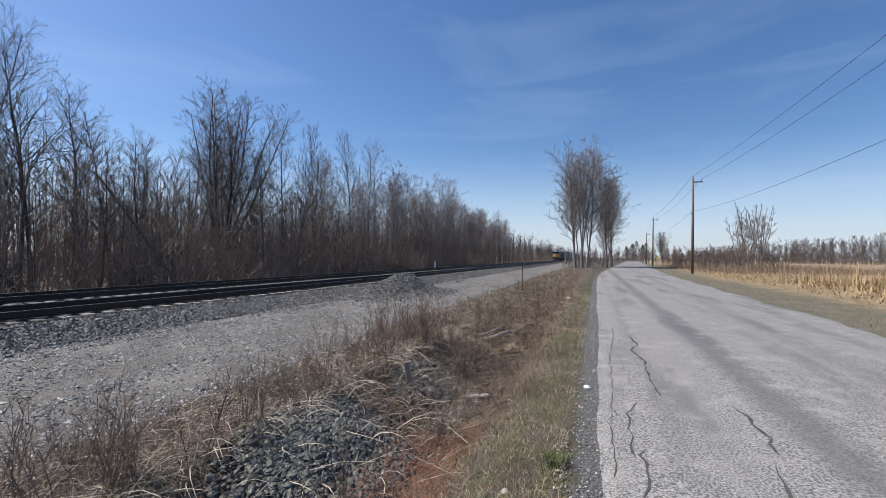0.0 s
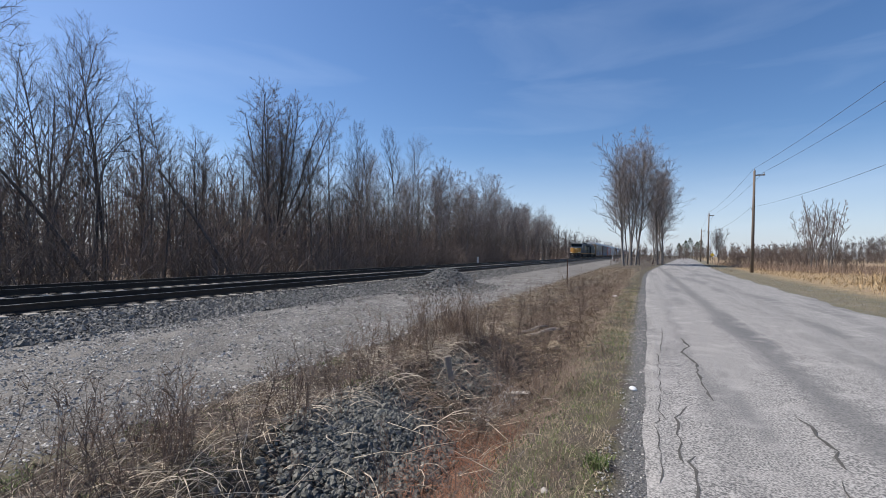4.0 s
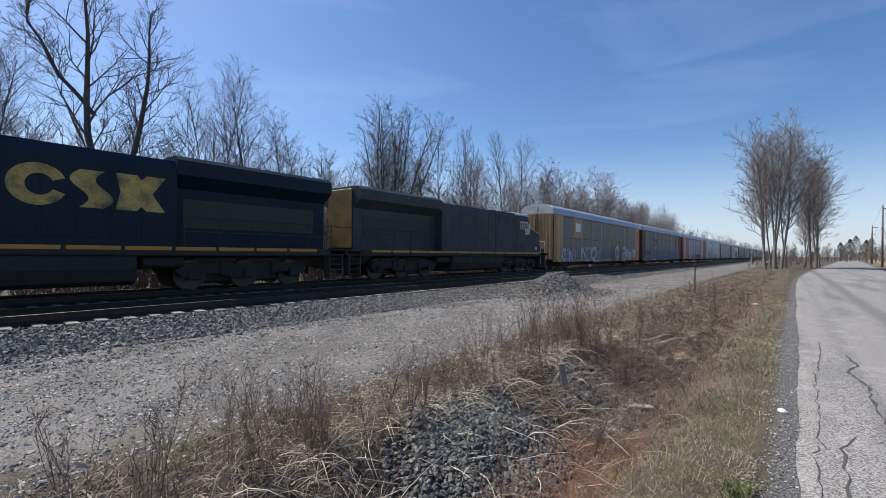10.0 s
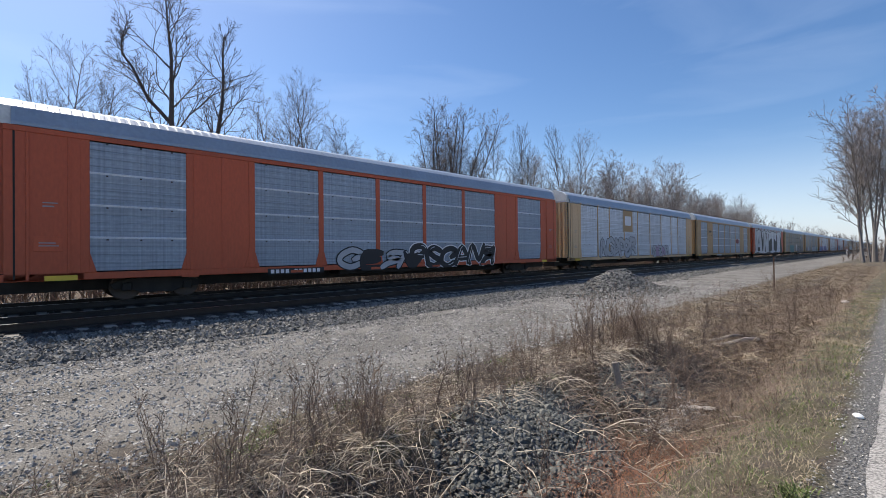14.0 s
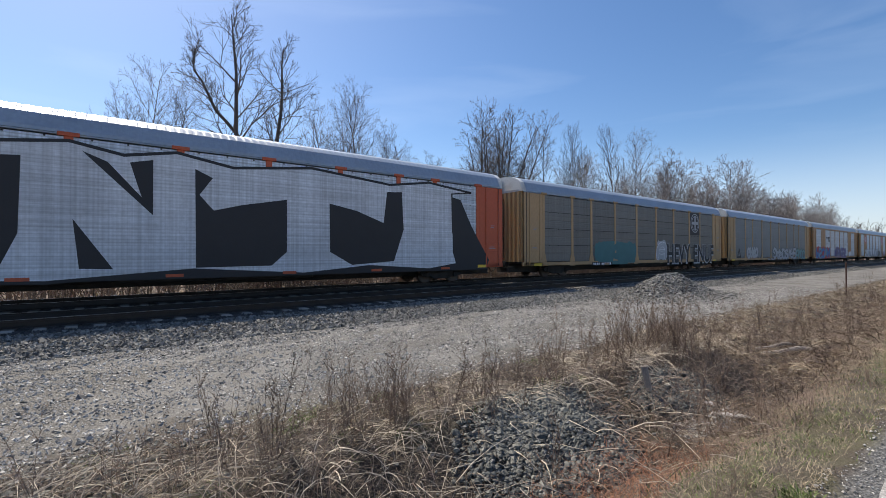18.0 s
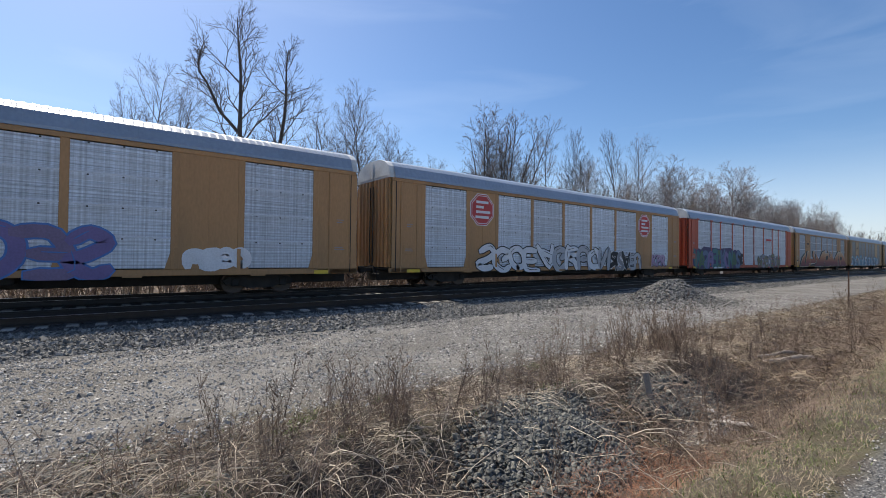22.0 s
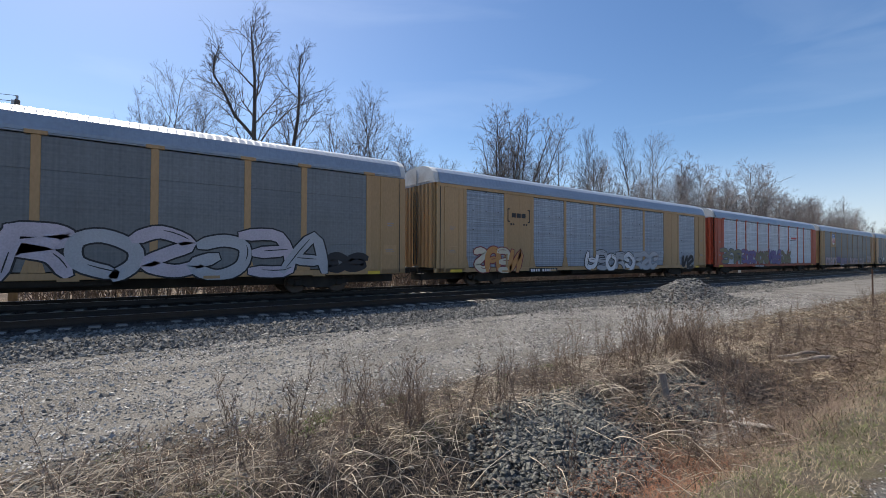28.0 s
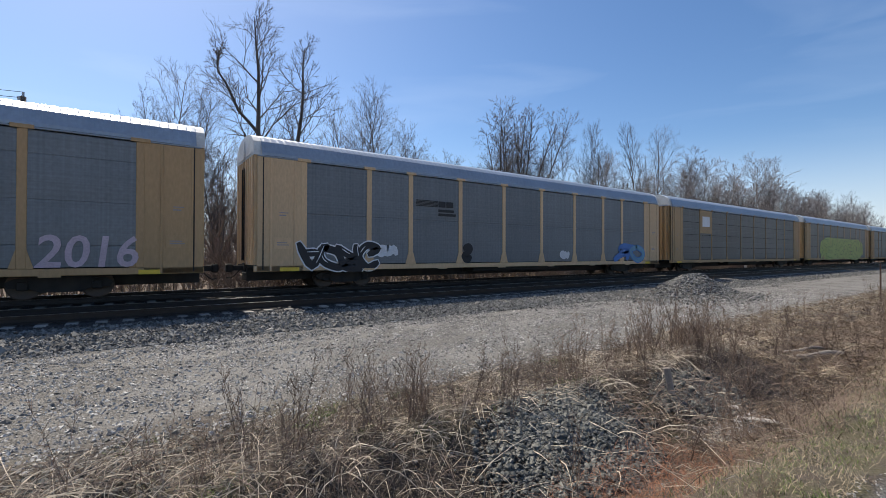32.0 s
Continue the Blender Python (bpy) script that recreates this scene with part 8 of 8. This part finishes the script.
thing("wood_stake", "short grey split stake standing in the ditch bank", "stake", m=pose(-2.46, 5.88, gz(-2.46, 5.88), 4, -10, 30), geo=MB().box(-0.045, 0.045, -0.02, 0.02, -0.08, 0.42, 0.008), material=M["grey_wood"])
thing("bark_slab", "pale flat slab of broken bark in the ditch", "bark", m=pose(-1.65, 6.39, gz(-1.65, 6.39) + 0.04, 3, -4, 20), geo=MB().box(-0.22, 0.22, -0.05, 0.05, -0.02, 0.02, 0.015), material=M["dirt_pale"])
def lump(seed, rad):
    me = bmesh.new()
    bmesh.ops.create_icosphere(me, subdivisions=2, radius=rad)
    for v in me.verts:
        v.co *= 1 + 0.35 * noise.noise(v.co * (3 / rad) * 0.3 + Vector((seed, 0, 0)))
        v.co.z *= 0.6
    out = bpy.data.meshes.new("lump")
    me.to_mesh(out)
    me.free()
    return out
for i, (x, y, rad, lab) in enumerate(((-0.07, 5.8, 0.045, "crumpled white litter beside the road"), (-0.95, 18.6, 0.12, "pale stone in the verge"), (-0.6, 3.2, 0.03, "pale lump of stone on the verge"), (-2.0, 6.6, 0.09, "white stone in the ditch"))):
    me = lump(i, rad)
    me.materials.append(M["white_paint"] if i in (0,) else M["dirt_pale"])
    thing("litter" if i == 0 else "stone", lab, "litter" if i == 0 else "stone", m=pose(x, y, gz(x, y) + rad * 0.3), geo=me)

# ---- posts, poles, wires, far side of the road ----
thing("fence_post", "thin dark steel fence post in the weeds", "post", m=pose(-3.55, 23.6, gz(-3.55, 23.6)), geo=MB().box(-0.025, 0.025, -0.006, 0.006, -0.1, 1.45, 0.002).box(-0.006, 0.006, -0.02, 0.02, -0.1, 1.45, 0.002), material=M["rust"])


def marker(x, y, h):
    m = thing("marker_post", "short white marker post beside the track", "post", "track markers", m=pose(x, y, gz(x, y)))
    part("post", MB().box(-0.13, 0.13, -0.1, 0.1, -0.1, h, 0.03), M["white_paint"], m)
    part("cap", MB().box(-0.15, 0.15, -0.12, 0.12, h + 0.004, h + 0.07, 0.02), M["white_paint"], m)


marker(-21.8, 60.5, 1.25)
marker(-9.6, 165, 1.5)


def utility_pole(x, y, h, arm=True, turn=0, name="utility_pole", lab="tall brown wooden utility pole beside the road"):
    p = thing(name, lab, "utility pole", "utility poles", m=pose(x, y, gz(x, y), 0, 0.4, turn))
    part("pole", MB().tube([(0, 0, -0.3), (0, 0, h * 0.5), (0, 0, h)], [0.16, 0.14, 0.105], 10), M["pole_wood"], p, smooth=True)
    if arm:
        part("crossarm", MB().box(-0.08, 0.95, -0.05, 0.05, h - 0.55, h - 0.43, 0.01), M["pole_wood"], p)
        part("insulator", MB().cyl((0.85, 0, h - 0.43), (0.85, 0, h - 0.22), 0.045, 8), M["ceramic"], p)
        part("insulator", MB().cyl((0, 0, h + 0.005), (0, 0, h + 0.2), 0.045, 8), M["ceramic"], p)
    part("bracket", MB().box(-0.2, -0.1, -0.04, 0.04, h * 0.62, h * 0.62 + 0.12, 0.01), M["steel"], p)
    return p


POLES = [(10.6, 56.5, 10.9), (11.5, 8, 11.2), (12.0, 104, 10.4), (15.5, 150, 9.5), (20, 195, 9.5), (10.8, -40, 11)]
for i, (x, y, h) in enumerate(POLES):
    utility_pole(x, y, h)


def wire(a, b, sag, r=0.012):
    a, b = Vector(a), Vector(b)
    pts = []
    for i in range(17):
        t = i / 16
        p = a.lerp(b, t)
        p.z -= sag * 4 * t * (1 - t)
        pts.append(tuple(p))
    thing("overhead_wire", "thin black overhead power wire", "wire", "overhead wires", geo=MB().tube(pts, [r] * 17, 4, False), material=M["wire"])


order = [POLES[5], POLES[1], POLES[0], POLES[2], POLES[3], POLES[4]]
for (x0, y0, h0), (x1, y1, h1) in zip(order, order[1:]):
    z0, z1 = gz(x0, y0) + h0, gz(x1, y1) + h1
    wire((x0 + 0.85, y0, z0 - 0.22), (x1 + 0.85, y1, z1 - 0.22), 0.5)
    wire((x0, y0, z0 + 0.2), (x1, y1, z1 + 0.2), 0.5)
    wire((x0 - 0.15, y0, z0 * 0.64), (x1 - 0.15, y1, z1 * 0.64), 0.7, 0.011)

# pole line on the far side of the tracks
utility_pole(-24.2, -3.75, 8.5, True, 0, lab="wooden utility pole behind the tracks")
utility_pole(-27, -42, 8.5, True, 90, lab="wooden utility pole behind the tracks")
for dx, dz in ((0, 8.7), (0.8, 8.25), (-0.1, 7.0)):
    wire((-24.2 + dx, -3.75, -0.5 + dz), (-27 + dx, -42, -0.5 + dz), 0.5)
    wire((-24.2 + dx, -3.75, -0.5 + dz), (-44 + dx, -9, -0.5 + dz), 0.4)

# corn: standing rows and stubble
cr = np.random.default_rng(9)
def corn_place(x0, x1, y0, y1, row):
    def place(r, n):
        x = x0 + np.round(r.uniform(0, x1 - x0, n) / row) * row + r.normal(0, 0.06, n)
        y = r.uniform(y0, y1, n)
        return x + np.minimum(road_shift(y), 14) * 0.6, y
    return place
tagged(new("corn_stubble", blades("corn_stubble", 26000, corn_place(11, 75, 22, 110, 0.76), 0.26, 0.04, M["corn"], 0.7, 0.5, 21)), "pale corn stubble and husks on the harvested field", "corn stubble", kind="stuff")
tagged(new("standing_corn", blades("standing_corn", 5200, corn_place(13.2, 42, 10, 40, 0.76), 1.05, 0.035, M["corn"], 0.12, 0.8, 22)), "strip of dry broken corn stalks still standing", "corn", kind="stuff")
tagged(new("corn_leaves", blades("corn_leaves", 9000, corn_place(13.2, 42, 10, 40, 0.76), 0.5, 0.06, M["corn"], 0.7, 0.8, 24)), "dry drooping corn leaves among the stalks", "corn", kind="stuff")
tagged(new("near_stubble", blades("near_stubble", 14000, corn_place(10.5, 34, 20, 75, 0.76), 0.2, 0.045, M["corn"], 0.55, 0.7, 25)), "broken corn stalks and husks beside the road", "corn stubble", kind="stuff")
tagged(new("far_weeds", blades("far_weeds", 12000, area(13, 40, 58, 110, 1.0), 0.7, 0.03, M["weed"], 0.35, 0.4, 23)), "brown weeds at the field edge", "weeds", kind="stuff")
tagged(new("field_wood", woods("field_wood", (fx := fr.uniform(44, 230, 560)), fr.uniform(215, 290, 560), fr.uniform(0.75, 1.1, 560) * np.interp(fx, (44, 90, 150), (6.0, 10.5, 14.0)), 7, 0.09, 22, 110, 0.3, 0.03, "twig", 0.045)), "distant brown woodland across the fields", "woods", kind="stuff")
tagged(new("field_thicket", woods("field_thicket", fr.uniform(34, 220, 420), fr.uniform(190, 240, 420), fr.uniform(2.5, 5, 420), 17, 0.12, 14, 50, 0.4, 0.03, "brush", 0.04)), "brown thicket along the edge of the distant woods", "thicket", kind="stuff")
tagged(new("roadside_wood", woods("roadside_wood", fr.uniform(-10, 46, 190), fr.uniform(175, 260, 190), fr.uniform(3, 6.5, 190), 27, 0.1, 20, 80, 0.34, 0.04, "brush", 0.03)), "brown trees where the road bends away", "woods", kind="stuff")
tagged(new("field_scrub", woods("field_scrub", fr.uniform(15, 30, 200), fr.uniform(84, 125, 200), fr.uniform(1.5, 4.0, 200), 8, 0.04, 16, 60, 0.34, 0.05, "brush", 0.016)), "reddish scrub along the field edge", "scrub", kind="stuff")
for k, (x, y, s) in enumerate(((23.2, 84, 1.05), (24.4, 86, 1.25), (25.6, 85, 1.12), (26.6, 87, 1.2), (24.0, 89, 1.1))):
    plant_tree("young", k, x, y, s, group="clump of young trees in the field", label="slim pale bare young tree in a clump")
plant_tree("spread", 0, 17, 128, 0.6, group="trees across the field", label="rounded bare tree beside the distant road", widen=0.9)


def conifer(x, y, h, seed):
    r = np.random.default_rng(seed)
    t = thing("conifer", "dark green spruce beside the distant road", "tree", "distant conifers", m=pose(x, y, gz(x, y)))
    part("trunk", MB().tube([(0, 0, -0.2), (0, 0, h)], [0.16, 0.03], 7), M["bark"], t)
    n = 1500
    u = r.uniform(0, 1, n) ** 0.8
    z = 0.6 + u * (h - 0.8)
    rad = (1 - u ** 1.8) * h * 0.3 * r.uniform(0.35, 1.1, n) + 0.1
    a = r.uniform(0, 6.28, n)
    c = np.stack([np.cos(a) * rad, np.sin(a) * rad, z], -1)
    d = np.stack([np.cos(a), np.sin(a), -0.35 * np.ones(n)], -1) * 0.5
    s = np.stack([-np.sin(a), np.cos(a), r.normal(0, 0.3, n)], -1) * 0.16
    v = np.stack([c - s, c + s, c + d], 1).reshape(-1, 3)
    part("crown", np_mesh("crown", v, np.arange(3 * n).reshape(-1, 3), M["conifer"]), None, t)


for i, (x, y, h) in enumerate(((24.5, 318, 11.5), (27.5, 326, 13.5), (31.0, 320, 11.0), (34.0, 330, 12.5), (21.5, 330, 10.0))):
    conifer(x, y, h, i)

# yellow diamond sign down the road
sg = thing("road_sign", "small yellow diamond road sign on a post", "road sign", m=pose(14.5, 118, gz(14.5, 118)))
part("post", MB().box(-0.04, 0.04, -0.03, 0.03, -0.2, 2.2, 0.005), M["steel"], sg)
part("panel", MB().prism([(0, 1.55), (0.45, 2.0), (0, 2.45), (-0.45, 2.0)], 1, -0.06, -0.035), M["yellow_mark"], sg)


# ---- what moves ----
LATE = ((0, -1.0), (3, -1.8), (6, -1.8), (7, -1.06), (8, -0.57), (9, -0.06), (10, 0.52), (11, 0.9), (12, 0.84), (13, 0.7), (14, 1.32), (17, 0.91), (18, 0.01), (19, -0.11), (20, -0.18),
        (21, -0.22), (22, -0.17), (23, -0.15), (24, 0.54), (25, 0.54), (28, -0.06), (29, 0.03), (30, 0.13), (31, 0.23), (32, 0.38))


def motions():
    """The whole train rolls past at an almost steady pace, a little ahead or behind it by turns."""
    for ob, off in MOVERS:
        walk(ob, [(t, pose(FAR_X, TRAIN_S + TRAIN_V * t + off + late, RAIL_Z)) for t, late in LATE])


motions()
